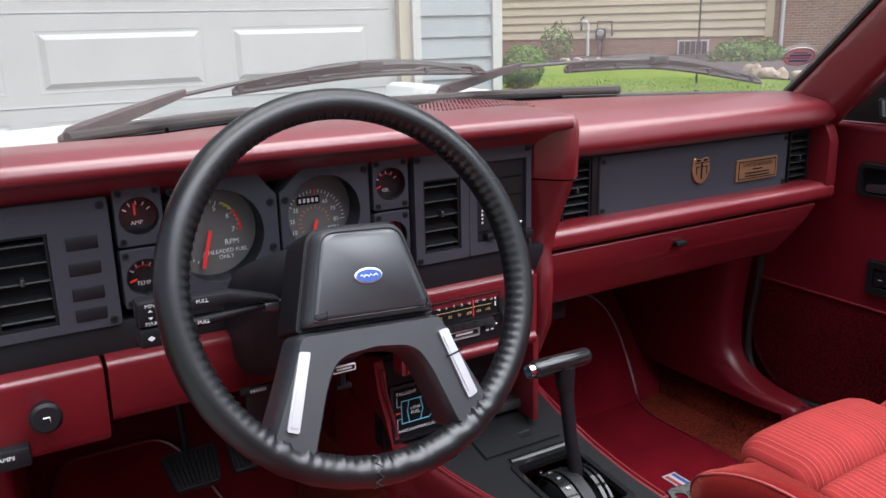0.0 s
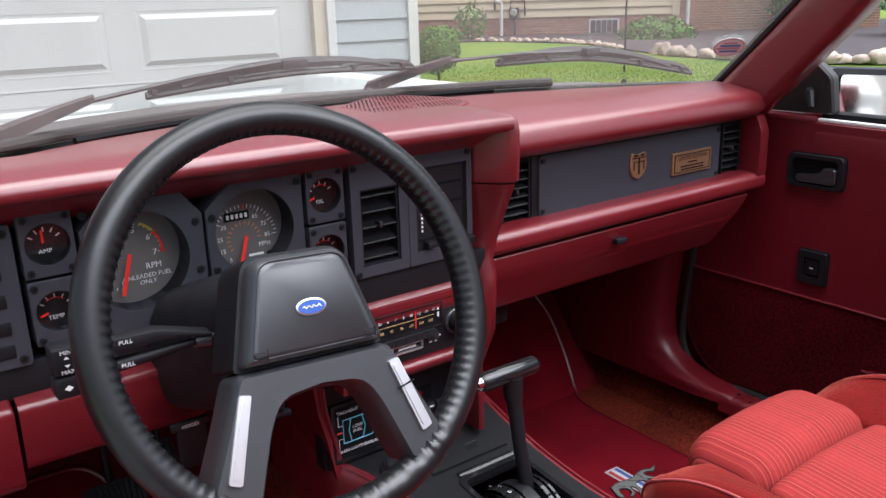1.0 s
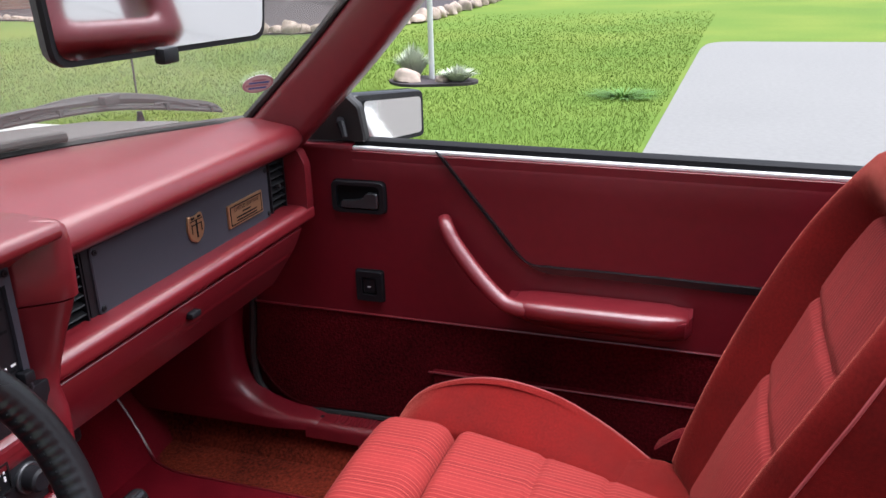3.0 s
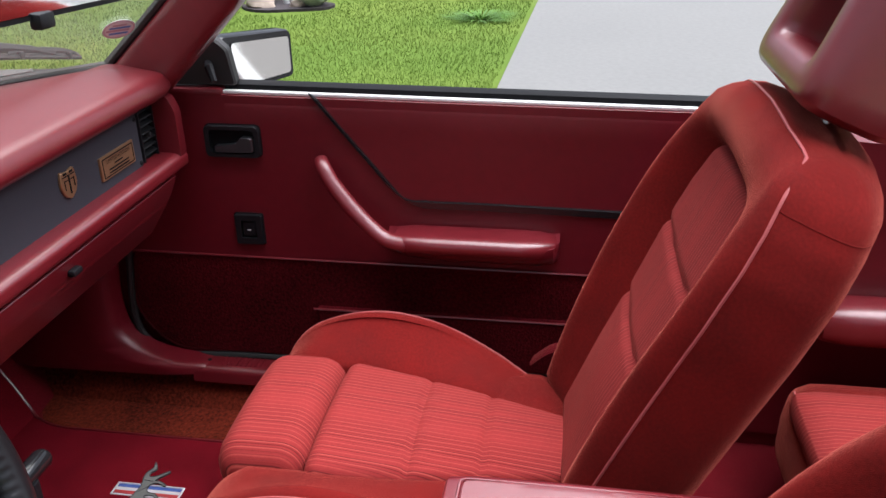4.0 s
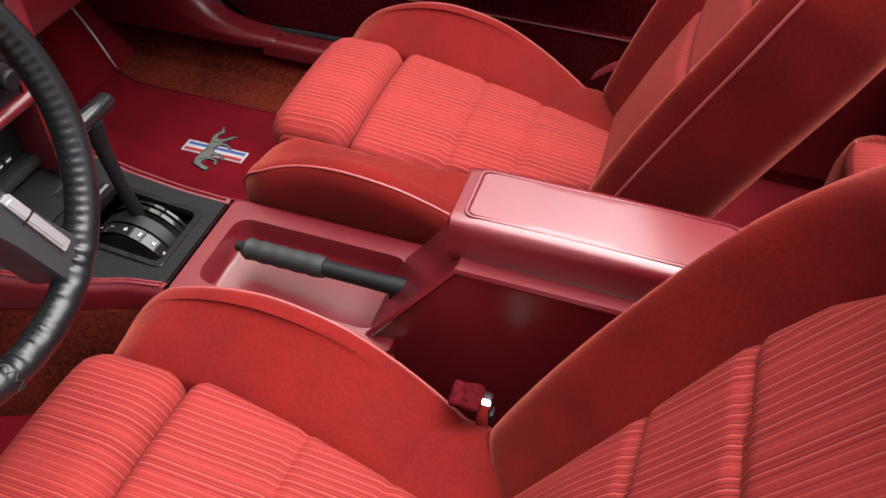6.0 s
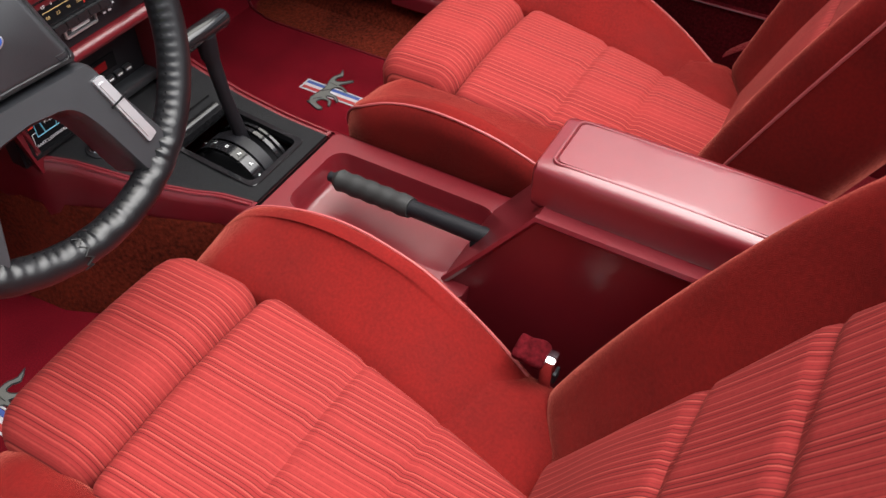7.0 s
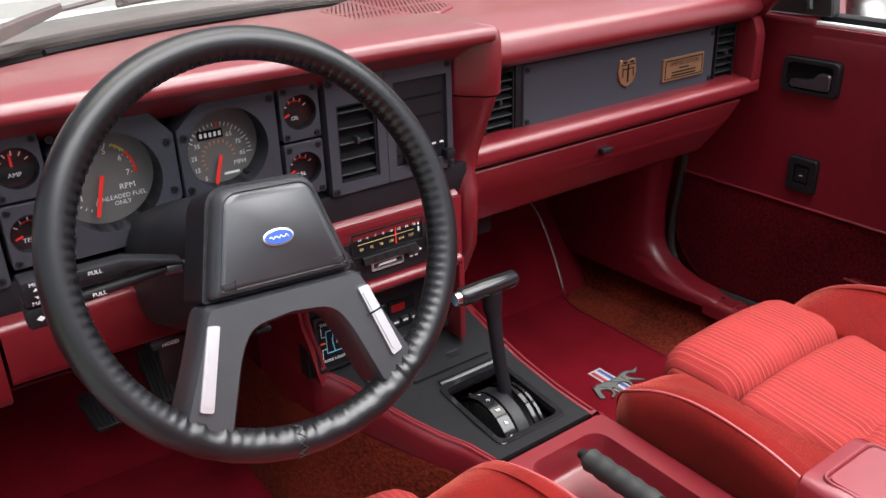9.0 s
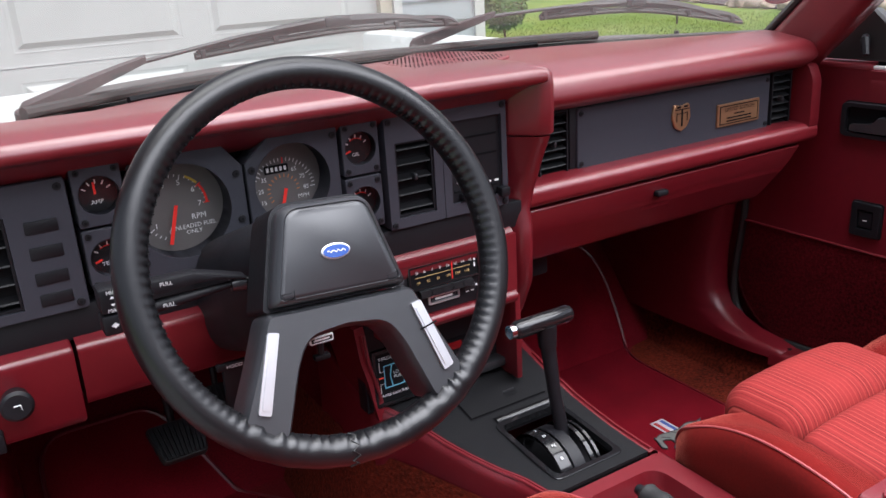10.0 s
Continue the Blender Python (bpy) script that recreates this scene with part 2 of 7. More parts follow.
def brickwork(name):
    """Far brickwork in running bond with pale joints."""
    m = material(name, (0.30, 0.17, 0.12), 0.85, vary=0.25, scale=6)
    nt = m.node_tree
    tc, sp, cb, br = (nt.nodes.new(k) for k in ("ShaderNodeTexCoord", "ShaderNodeSeparateXYZ", "ShaderNodeCombineXYZ", "ShaderNodeTexBrick"))
    nt.links.new(tc.outputs["Object"], sp.inputs[0])
    nt.links.new(sp.outputs[0], cb.inputs[0])
    nt.links.new(sp.outputs[2], cb.inputs[1])
    nt.links.new(cb.outputs[0], br.inputs["Vector"])
    br.inputs["Scale"].default_value = 1.0
    br.inputs["Brick Width"].default_value, br.inputs["Row Height"].default_value, br.inputs["Mortar Size"].default_value = 0.21, 0.076, 0.006
    br.inputs["Color1"].default_value, br.inputs["Color2"].default_value, br.inputs["Mortar"].default_value = (0.30, 0.155, 0.105, 1), (0.22, 0.12, 0.085, 1), (0.36, 0.30, 0.25, 1)
    nt.links.new(br.outputs["Color"], nt.nodes["Principled BSDF"].inputs["Base Color"])
    return m


BRICK = brickwork("red_brown_brick")
STRAW = material("silver_grass", (0.42, 0.45, 0.36), 0.8, vary=0.2)


# ---- tools ----
def thing(name, at, label, category, group="", kind=""):
    ob = new(name)
    ob.location, ob.empty_display_size = at, 0.05
    return tagged(ob, label, category, group, kind)


def mesh_of(name, bm, mat, smooth=True):
    bmesh.ops.recalc_face_normals(bm, faces=bm.faces)
    me = bpy.data.meshes.new(name)
    bm.to_mesh(me)
    bm.free()
    me.materials.append(mat)
    if smooth:
        me.shade_smooth()
        me.set_sharp_from_angle(angle=radians(38))
    return me


def part(name, bm, mat, parent=None, label="", smooth=True):
    """One mesh object, its vertices given in the place's own coordinates, under a thing or a part."""
    ob = new(name, mesh_of(name, bm, mat, smooth))
    if parent is not None:
        ob.parent = parent
        m = Matrix.Translation(parent.location)
        ob.matrix_parent_inverse = m.inverted()
    if label:
        tagged(ob, label)
    return ob


def solo(name, bm, mat, label, category, group="", kind="", smooth=True):
    return tagged(part(name, bm, mat, None, "", smooth), label, category, group, kind)


def rounded(pts, r, seg=4):
    """A closed polygon of 2D points with its corners rounded (r: one radius or one for each)."""
    out, n = [], len(pts)
    for i in range(n):
        p, a, b = Vector(pts[i]), Vector(pts[i - 1]), Vector(pts[(i + 1) % n])
        rr = r[i] if isinstance(r, (list, tuple)) else r
        if rr <= 0:
            out.append(p)
            continue
        da, db = a - p, b - p
        k = min(rr, da.length * 0.49, db.length * 0.49)
        s, e = p + da.normalized() * k, p + db.normalized() * k
        for j in range(seg + 1):
            t = j / seg
            out.append(s * (1 - t) ** 2 + p * 2 * t * (1 - t) + e * t * t)
    return out


def loft(bm, rings, caps=True, closed=True):
    """Skin between rings of equally many points."""
    vs = [[bm.verts.new(p) for p in ring] for ring in rings]
    n = len(vs[0])
    for a, b in zip(vs, vs[1:]):
        for i in range(n if closed else n - 1):
            j = (i + 1) % n
            bm.faces.new((a[i], a[j], b[j], b[i]))
    if caps and closed:
        bm.faces.new(vs[0])
        bm.faces.new(vs[-1][::-1])
    return vs


def prism(bm, loop, place, a, b, edge=0.0):
    """A 2D loop pushed from a to b; place(u, v, w) gives the point. edge: a small chamfer at end b."""
    c = sum((Vector(p) for p in loop), Vector((0, 0))) / len(loop)
    rings = [[place(p[0], p[1], a) for p in loop]]
    if edge:
        s = 1 if b > a else -1
        rings.append([place(p[0], p[1], b - s * edge) for p in loop])
        inner = []
        for p in loop:
            d = Vector(p) - c
            q = Vector(p) - d * min(0.5, edge / max(d.length, 1e-6))
            inner.append(place(q[0], q[1], b))
        rings.append(inner)
    else:
        rings.append([place(p[0], p[1], b) for p in loop])
    loft(bm, rings)
    return bm


def box(lo, hi, r=0.0, seg=2, bm=None):
    bm = bm or bmesh.new()
    r = min(r, *(abs(h - l) * 0.49 for l, h in zip(lo, hi)))
    old = set(bm.verts)
    ret = bmesh.ops.create_cube(bm, size=1)
    for v in ret["verts"]:
        v.co = Vector([(l + h) / 2 + c * (h - l) for l, h, c in zip(lo, hi, v.co)])
    if r > 0:
        es = [e for e in bm.edges if e.verts[0] not in old]
        bmesh.ops.bevel(bm, geom=es, offset=r, segments=seg, affect="EDGES", profile=0.5)
    return bm


def pillow(lo, hi, r, n=10, warp=None, bm=None):
    """A rounded box with an even grid over it, bent by warp."""
    bm = bm or bmesh.new()
    ret = bmesh.ops.create_cube(bm, size=1)
    es = list({e for v in ret["verts"] for e in v.link_edges})
    old = set(bm.verts) - set(ret["verts"])
    bmesh.ops.subdivide_edges(bm, edges=es, cuts=n, use_grid_fill=True)
    size = Vector(hi) - Vector(lo)
    mid = (Vector(hi) + Vector(lo)) / 2
    for v in bm.verts:
        if v in old:
            continue
        p = Vector([c * s for c, s in zip(v.co, size)])
        q = Vector([max(-s / 2 + rr, min(s / 2 - rr, c)) for c, s, rr in zip(p, size, [min(r, s / 2) for s in size])])
        # spread the grid towards the round edges
        d = p - q
        if d.length > 1e-7:
            m = max(abs(d.x), abs(d.y), abs(d.z))
            p = q + d.normalized() * m
        v.co = p + mid
        if warp:
            v.co = Vector(warp(*v.co))
    return bm


def tube(pts, r, seg=10, bm=None, closed=False, squash=1.0):
    """A round bar along points; r: one radius, or one for each point."""
    bm = bm or bmesh.new()
    pts = [Vector(p) for p in pts]
    n = len(pts)
    rings, up = [], None
    for i, p in enumerate(pts):
        a = pts[i - 1] if (i or closed) else p
        b = pts[(i + 1) % n] if (i < n - 1 or closed) else p
        d = (b - a).normalized()
        if up is None:
            up = Vector((0, 0, 1)) if abs(d.z) < 0.9 else Vector((1, 0, 0))
        s = d.cross(up).normalized()
        up = s.cross(d).normalized()
        rr = r[i] if isinstance(r, (list, tuple)) else r
        rings.append([p + (s * math.cos(k * 2 * math.pi / seg) + up * math.sin(k * 2 * math.pi / seg) * squash) * rr for k in range(seg)])
    if closed:
        rings.append(rings[0])
        vs = [[bm.verts.new(q) for q in ring] for ring in rings[:-1]]
        for i in range(n):
            a, b = vs[i], vs[(i + 1) % n]
            for k in range(seg):
                bm.faces.new((a[k], a[(k + 1) % seg], b[(k + 1) % seg], b[k]))
    else:
        loft(bm, rings)
    return bm


def spline(pts, n=8):
    """A smooth line through points."""
    pts = [Vector(p) for p in pts]
    out = []
    for i in range(len(pts) - 1):
        p0, p1, p2, p3 = pts[max(i - 1, 0)], pts[i], pts[i + 1], pts[min(i + 2, len(pts) - 1)]
        for j in range(n):
            t = j / n
            out.append(0.5 * ((2 * p1) + (p2 - p0) * t + (2 * p0 - 5 * p1 + 4 * p2 - p3) * t * t + (3 * p1 - p0 - 3 * p2 + p3) * t ** 3))
    out.append(pts[-1])
    return out


def disc(c, r, normal, depth=0.004, seg=20, bm=None, r2=None):
    """A short cylinder whose face looks along normal."""
    bm = bm or bmesh.new()
    n = Vector(normal).normalized()
    s = n.cross(Vector((0, 0, 1)) if abs(n.z) < 0.9 else Vector((1, 0, 0))).normalized()
    u = s.cross(n)
    c = Vector(c)
    ring = lambda o, rad: [c + n * o + (s * math.cos(k * 2 * math.pi / seg) + u * math.sin(k * 2 * math.pi / seg)) * rad for k in range(seg)]
    e = min(depth * 0.25, r * 0.2)
    loft(bm, [ring(0, r2 or r), ring(depth - e, r), ring(depth, r - e)])
    return bm


def XZ(y0):
    """Places a 2D loop (x, z) upright, facing the seats; w runs towards the seats."""
    return lambda u, v, w: (u, y0 - w, v)


def YZ(x0):
    """Places a 2D loop (y, z) on a side wall; w runs towards the car's middle from the passenger's side."""
    return lambda u, v, w: (x0 - w, u, v)


def XY(z0):
    return lambda u, v, w: (u, v, z0 + w)


def rect(x0, x1, z0, z1):
    return [(x0, z0), (x1, z0), (x1, z1), (x0, z1)]


def text_mesh(body, size, place, thick=0.0004, align="CENTER"):
    """Lettering as a bmesh; place(u, v, w) sets it in the world."""
    cu = bpy.data.curves.new("lettering", "FONT")
    cu.body, cu.size, cu.align_x, cu.align_y = body, size, align, "CENTER"
    cu.resolution_u = 2
    ob = bpy.data.objects.new("lettering", cu)
    scene.collection.objects.link(ob)
    dg = bpy.context.evaluated_depsgraph_get()
    me = bpy.data.meshes.new_from_object(ob.evaluated_get(dg))
    bpy.data.objects.remove(ob)
    bpy.data.curves.remove(cu)
    bm = bmesh.new()
    bm.from_mesh(me)
    bpy.data.meshes.remove(me)
    for v in bm.verts:
        v.co = Vector(place(v.co.x, v.co.y, thick))
    return bm


def sample(poly, c, angles):
    """Where rays from c leave the polygon."""
    out = []
    for a in angles:
        d = Vector((math.cos(a), math.sin(a)))
        best = None
        for i in range(len(poly)):
            p, q = Vector(poly[i - 1]) - c, Vector(poly[i]) - c
            e = q - p
            den = d.x * e.y - d.y * e.x
            if abs(den) < 1e-12:
                continue
            t = (p.x * e.y - p.y * e.x) / den
            s = (p.x * d.y - p.y * d.x) / den
            if t > 0 and -1e-6 <= s <= 1 + 1e-6 and (best is None or t < best):
                best = t
        out.append(c + d * (best or 0))
    return out


def holed(outer, inner, place, a, b, bm=None):
    """A plate between two loops, from depth a to depth b, with the hole right through."""
    bm = bm or bmesh.new()
    c = sum((Vector(p) for p in inner), Vector((0, 0))) / len(inner)
    ang = sorted({round(math.atan2(p[1] - c.y, p[0] - c.x), 5) for p in [Vector(q) for q in (*outer, *inner)]})
    o, i = sample(outer, c, ang), sample(inner, c, ang)
    R = [[bm.verts.new(place(p.x, p.y, w)) for p in lp] for lp, w in ((o, a), (o, b - 0.001), (o, b), (i, b), (i, a))]
    n = len(ang)
    cc = sum(o, Vector((0, 0))) / n
    for v, p in zip(R[2], o):
        q = p - (p - cc).normalized() * 0.001
        v.co = Vector(place(q.x, q.y, b))
    for k in range(5):
        A, B = R[k], R[(k + 1) % 5]
        for j in range(n):
            bm.faces.new((A[j], A[(j + 1) % n], B[(j + 1) % n], B[j]))
    return bm


# ---- ground, garage and houses ----
def sheet(x0, x1, y0, y1, z0, z1, nx, ny, fn=None):
    bm = bmesh.new()
    g = [[bm.verts.new((x0 + (x1 - x0) * i / nx, y0 + (y1 - y0) * j / ny, z1 + (fn(x0 + (x1 - x0) * i / nx, y0 + (y1 - y0) * j / ny) if fn else 0))) for j in range(ny + 1)] for i in range(nx + 1)]
    for i in range(nx):
        for j in range(ny):
            bm.faces.new((g[i][j], g[i + 1][j], g[i + 1][j + 1], g[i][j + 1]))
    return bm


solo("ground", sheet(-300, 300, -300, 300, 0, -0.02, 60, 60), GRASS, "mown green lawn that reaches the horizon", "lawn", kind="structure")
bm = bmesh.new()
prism(bm, rounded([(-6, -40), (4.05, -40), (4.05, 0.02), (3.9, 1.2), (3.85, 3.0), (3.85, 6.4), (-6, 6.4)], [0, 0, 0.1, 0.5, 1.0, 0, 0], 6), XY(-0.1), 0, 0.1)
solo("road", bm, CONCRETE, "pale grey concrete driveway under the car", "driveway", kind="structure", smooth=False)
bm = bmesh.new()
prism(bm, rounded([(4.06, -40), (11.0, -40), (11.0, -0.22), (10.2, -0.12), (4.06, 0.02)], [0, 0, 0.6, 0.3, 0.1], 5), XY(-0.1), 0, 0.104)
solo("pavement", bm, CONCRETE, "pale grey concrete apron beside the lawn", "pavement", kind="structure", smooth=False)

GY = 6.4
wall = thing("garage", (3.6, GY, 0), "garage with white door and pale grey lap siding", "garage")
bm = box((-5.2, GY + 0.10, 0), (3.03, GY + 0.16, 2.4))
door = part("garage_door", bm, GARAGE, wall, "white raised-panel sectional door")
for row in range(3):
    for col in range(5):
        x0, z0 = 2.73 - 1.28 - col * 1.52, -0.06 + row * 0.69
        bm = bmesh.new()
        lp = rect(x0, x0 + 1.28, max(0.05, z0), z0 + 0.47)
        k = rect(x0 + 0.075, x0 + 1.205, max(0.12, z0 + 0.07), z0 + 0.40)
        pl_ = XZ(GY + 0.10)
        loft(bm, [[pl_(p[0], p[1], w) for p in q] for q, w in ((lp, -0.004), (lp, 0.003), ([(p[0] + (0.02 if i in (0, 3) else -0.02), p[1] + (0.02 if i < 2 else -0.02)) for i, p in enumerate(lp)], -0.002), ([(p[0] + (0.03 if i in (0, 3) else -0.03), p[1] + (0.03 if i < 2 else -0.03)) for i, p in enumerate(lp)], 0.0), (k, 0.022))])
        part("raised_panel", bm, GARAGE, door, smooth=False)
for z in (0.53, 1.235, 1.92):
    part("panel_joint", box((-5.2, GY + 0.095, z - 0.005), (3.03, GY + 0.1015, z + 0.005)), WHITE_TRIM, door)
    part("joint_gap", box((-5.2, GY + 0.0985, z - 0.012), (3.03, GY + 0.1008, z - 0.006)), SIDING, door)
part("door_jamb", box((3.03, GY + 0.02, 0), (3.16, GY + 0.3, 2.6)), JAMB, wall, "cream door jamb")
part("door_trim", box((3.15, GY - 0.02, 0), (3.235, GY + 0.3, 2.6)), WHITE_TRIM, wall)
part("wall", box((3.2, GY + 0.03, 0), (4.15, GY + 0.3, 3.2)), SIDING, wall)
for i in range(16):
    z = -0.04 + i * 0.2
    bm = bmesh.new()
    prism(bm, [(GY + 0.03, z), (GY + 0.005, z), (GY + 0.025, z + 0.2), (GY + 0.03, z + 0.2)], lambda u, v, w: (w, u, v), 3.235, 4.06)
    part("siding_board", bm, SIDING, wall, smooth=False)
part("corner_board", box((4.05, GY - 0.02, 0), (4.16, GY + 0.3, 3.2)), WHITE_TRIM, wall)
part("side_wall", box((4.06, GY + 0.3, 0), (4.15, GY + 7, 3.2)), SIDING, wall)
part("header", box((-5.4, GY - 0.02, 2.4), (3.2, GY + 0.3, 3.2)), WHITE_TRIM, wall)
part("roof", box((-6, GY - 0.4, 3.2), (4.5, GY + 7, 3.35)), DARK, wall)

# beige house across the lawn
HX, HY = 15.2, 22.5
house = thing("house", (HX, HY, 0), "far beige-sided house on a brick base", "house")
part("wall", box((HX - 9, HY + 0.05, 0.4), (HX + 12, HY + 9, 6)), BEIGE, house)
for i in range(12):
    z = 0.55 + i * 0.25
    bm = bmesh.new()
    prism(bm, [(HY + 0.05, z), (HY - 0.01, z), (HY + 0.04, z + 0.25), (HY + 0.05, z + 0.25)], lambda u, v, w: (w, u, v), HX - 9, HX + 8.22)
    part("siding_board", bm, BEIGE, house, smooth=False)
part("brick_base", box((HX - 9, HY + 0.03, -0.3), (HX + 8.22, HY + 0.3, 0.55)), BRICK, house)
part("brick_wall", box((HX + 8.30, HY - 0.03, -0.3), (HX + 14, HY + 0.3, 6)), BRICK, house)
part("corner_board", box((HX + 8.10, HY - 0.04, 0.5), (HX + 8.32, HY + 0.04, 6)), BEIGE, house)
part("downspout", tube([(HX + 8.55, HY - 0.10, 0.12), (HX + 8.55, HY - 0.10, 6)], 0.06, 8), WHITE_TRIM, house)
win = part("basement_window", box((HX + 5.59, HY - 0.01, -0.02), (HX + 6.52, HY + 0.05, 0.45)), WHITE_TRIM, house)
for i in range(5):
    part("pane", box((HX + 5.64 + i * 0.168, HY - 0.02, 0.03), (HX + 5.79 + i * 0.168, HY - 0.005, 0.41)), SLATE, win)
part("roof", box((HX - 10, HY - 0.7, 6), (HX + 15, HY + 10, 6.3)), DARK, house)
house.rotation_euler = (0, 0, math.atan2(-6.1, 5.5))

# ---- car floor and body ----
CX = -0.012
body = thing("convertible_car", (0, 0, 0), "white convertible with red interior trim and the top down", "car")
part("floor_pan", box((-0.80, -1.30, 0.15), (0.80, 0.95, 0.215), 0.01), CARPET, body, "dark red carpet")
bm = bmesh.new()
loft(bm, [[(x, 0.55, 0.215), (x, 0.63, 0.222), (x, 0.95, 0.60), (x, 0.97, 0.60), (x, 0.97, 0.20), (x, 0.55, 0.20)] for x in (-0.72, 0.72)])
part("toe_board", bm, CARPET, body, "dark red carpet")
part("firewall", box((-0.78, 0.93, 0.2), (0.78, 0.98, 0.86)), CARPET, body)
for s in (-1, 1):
    bm = bmesh.new()
    prism(bm, rounded([(0.70, 0.20), (0.70, 0.305), (0.735, 0.325), (0.86, 0.325), (0.90, 0.28), (0.90, 0.18)], 0.015), lambda u, v, w: (s * u, w, v), -1.2, 0.62)
    part("door_sill", bm, PLASTIC_RED, body, "red sill plate")
    bm = bmesh.new()
    prism(bm, [(0.50, 0.215), (0.66, 0.225), (0.71, 0.30), (0.72, 0.305), (0.72, 0.20), (0.50, 0.20)], lambda u, v, w: (s * u, w, v), -0.52, 0.72)
    part("rocker_carpet", bm, SHAG, body, "worn rust-red carpet")

# kick panels beside the footwells, flaring back into the sills
for s in (-1, 1):
    bm = bmesh.new()
    rings = []
    for z, yb, _ in spline([(0.72, 0.418, 0), (0.64, 0.438, 0), (0.56, 0.452, 0), (0.48, 0.462, 0), (0.42, 0.462, 0), (0.385, 0.455, 0), (0.358, 0.432, 0), (0.338, 0.395, 0), (0.326, 0.345, 0), (0.318, 0.28, 0), (0.300, 0.26, 0)], 3):
        yi = max(yb + 0.05, 0.49) if z > 0.35 else yb + 0.05 + (0.35 - z) * 1.2
        rings.append([(s * x, y, z) for x, y in rounded([(0.7215, yb), (0.676, yb + 0.006), (0.660, yi), (0.655, 0.64), (0.665, 0.84), (0.7215, 0.84)], [0.004, 0.016, 0.02, 0.02, 0, 0], 4)])
    loft(bm, rings)
    part("kick_panel", bm, DOOR_VINYL, body, "red moulded kick panel")
    bm = bmesh.new()
    prism(bm, rounded([(0.668, 0.285), (0.670, 0.311), (0.682, 0.3175), (0.7215, 0.3185), (0.7215, 0.285)], [0, 0.008, 0.008, 0, 0]), lambda u, v, w: (s * u, w, v), -0.60, 0.31)
    trim = part("sill_trim", bm, PLASTIC_RED, body, "red sill plate with a ribbed tread")
    part("screw", disc((s * 0.700, 0.285, 0.3178), 0.0045, (0, 0, 1), 0.0016, 12), DARK, trim)
    for k in range(9):
        part("tread_rib", box((min(s * 0.686, s * 0.716), 0.250 - k * 0.010, 0.3165), (max(s * 0.686, s * 0.716), 0.254 - k * 0.010, 0.3200), 0.001), PLASTIC_RED, trim)
    part("door_seal", tube(spline([(s * 0.722, 0.425, 0.74), (s * 0.722, 0.430, 0.57), (s * 0.722, 0.446, 0.41), (s * 0.722, 0.424, 0.340), (s * 0.722, 0.365, 0.314), (s * 0.722, 0.15, 0.322), (s * 0.722, -0.65, 0.322)], 6), 0.008, 8), RUBBER, body, "black rubber door seal")

def screen_base(x):
    f = (abs(x) / 0.69) ** 2.2
    return 0.665 - 0.29 * f


def screen_top(x):
    f = (abs(x) / 0.62) ** 2.2
    return 0.02 - 0.14 * f


# hood, cowl, windscreen frame
bm = bmesh.new()
rings = []
for i in range(25):
    x = -0.82 + 1.64 * i / 24
    rear = 1.056 - 0.37 * (abs(x) / 0.7) ** 2
    if abs(x) > 0.70 or x < -0.47:
        rear = screen_base(min(0.69, abs(x))) + 0.02
    crown = 0.014 * (1 - (x / 0.82) ** 2)
    zr = 0.895 if -0.47 <= x <= 0.70 else 0.880
    rings.append([(x, rear, zr + crown), (x, 1.35, 0.866 + crown), (x, 1.9, 0.785 + crown * 0.8), (x, 2.25, 0.68), (x, 2.25, 0.55), (x, rear, 0.70)])
loft(bm, rings)
part("hood", bm, WHITE_PAINT, body, "white painted hood")
bm = bmesh.new()
rings = []
for i in range(19):
    x = -0.47 + 1.16 * i / 18
    f = (abs(x) / 0.7) ** 2
    rings.append([(x, 0.69 - 0.26 * f, 0.917), (x, 0.75 - 0.27 * f, 0.920), (x, 1.05 - 0.37 * f, 0.912), (x, 1.05 - 0.37 * f, 0.87), (x, 0.69 - 0.26 * f, 0.87)])
loft(bm, rings)
cowl = part("cowl_panel", bm, RUBBER, body, "black ribbed cowl panel")
for i in range(17):
    k = (i + 1) / 17.5
    part("slat", tube([(x, 0.75 - 0.27 * (x / 0.7) ** 2 + k * (0.30 - 0.10 * (x / 0.7) ** 2), 0.9215 - 0.008 * k) for x in (-0.465, -0.4, -0.3, -0.15, 0, 0.15, 0.3, 0.4, 0.5, 0.6, 0.67)], 0.0045, 4, squash=0.7), FADED, cowl, smooth=False)


bm = bmesh.new()
rings = []
for i in range(17):
    k = -1 + i / 8
    xb, xt = k * 0.69, k * 0.60
    rings.append([(xb, screen_base(xb), 0.925), ((xb + xt) / 2, (screen_base(xb) + screen_top(xt)) / 2 + 0.012, 1.13), (xt, screen_top(xt), 1.32)])
loft(bm, rings, caps=False, closed=False)
ws = part("windscreen", bm, GLASS, body, "clear curved windscreen glass")
ws.visible_shadow = False
part("windscreen_seal", tube(spline([(k * 0.69, screen_base(k * 0.69) + 0.004, 0.927) for k in (-1, -0.8, -0.5, 0, 0.5, 0.8, 1)], 5), 0.009, 8), RUBBER, body, "black rubber glass seal")
part("cowl_strip", tube([(x, screen_base(x) - 0.012, 0.944) for x in (-0.55, -0.45, -0.35, -0.25, -0.15, 0, 0.1, 0.2, 0.3, 0.38, 0.43)], 0.008, 8), RUBBER, body, "black rubber strip at the foot of the glass")
part("windscreen_header", tube(spline([(k * 0.62, screen_top(k * 0.60) - 0.01, 1.335) for k in (-1, -0.6, 0, 0.6, 1)], 5), 0.035, 10, squash=0.7), VINYL, body, "red-trimmed header rail")
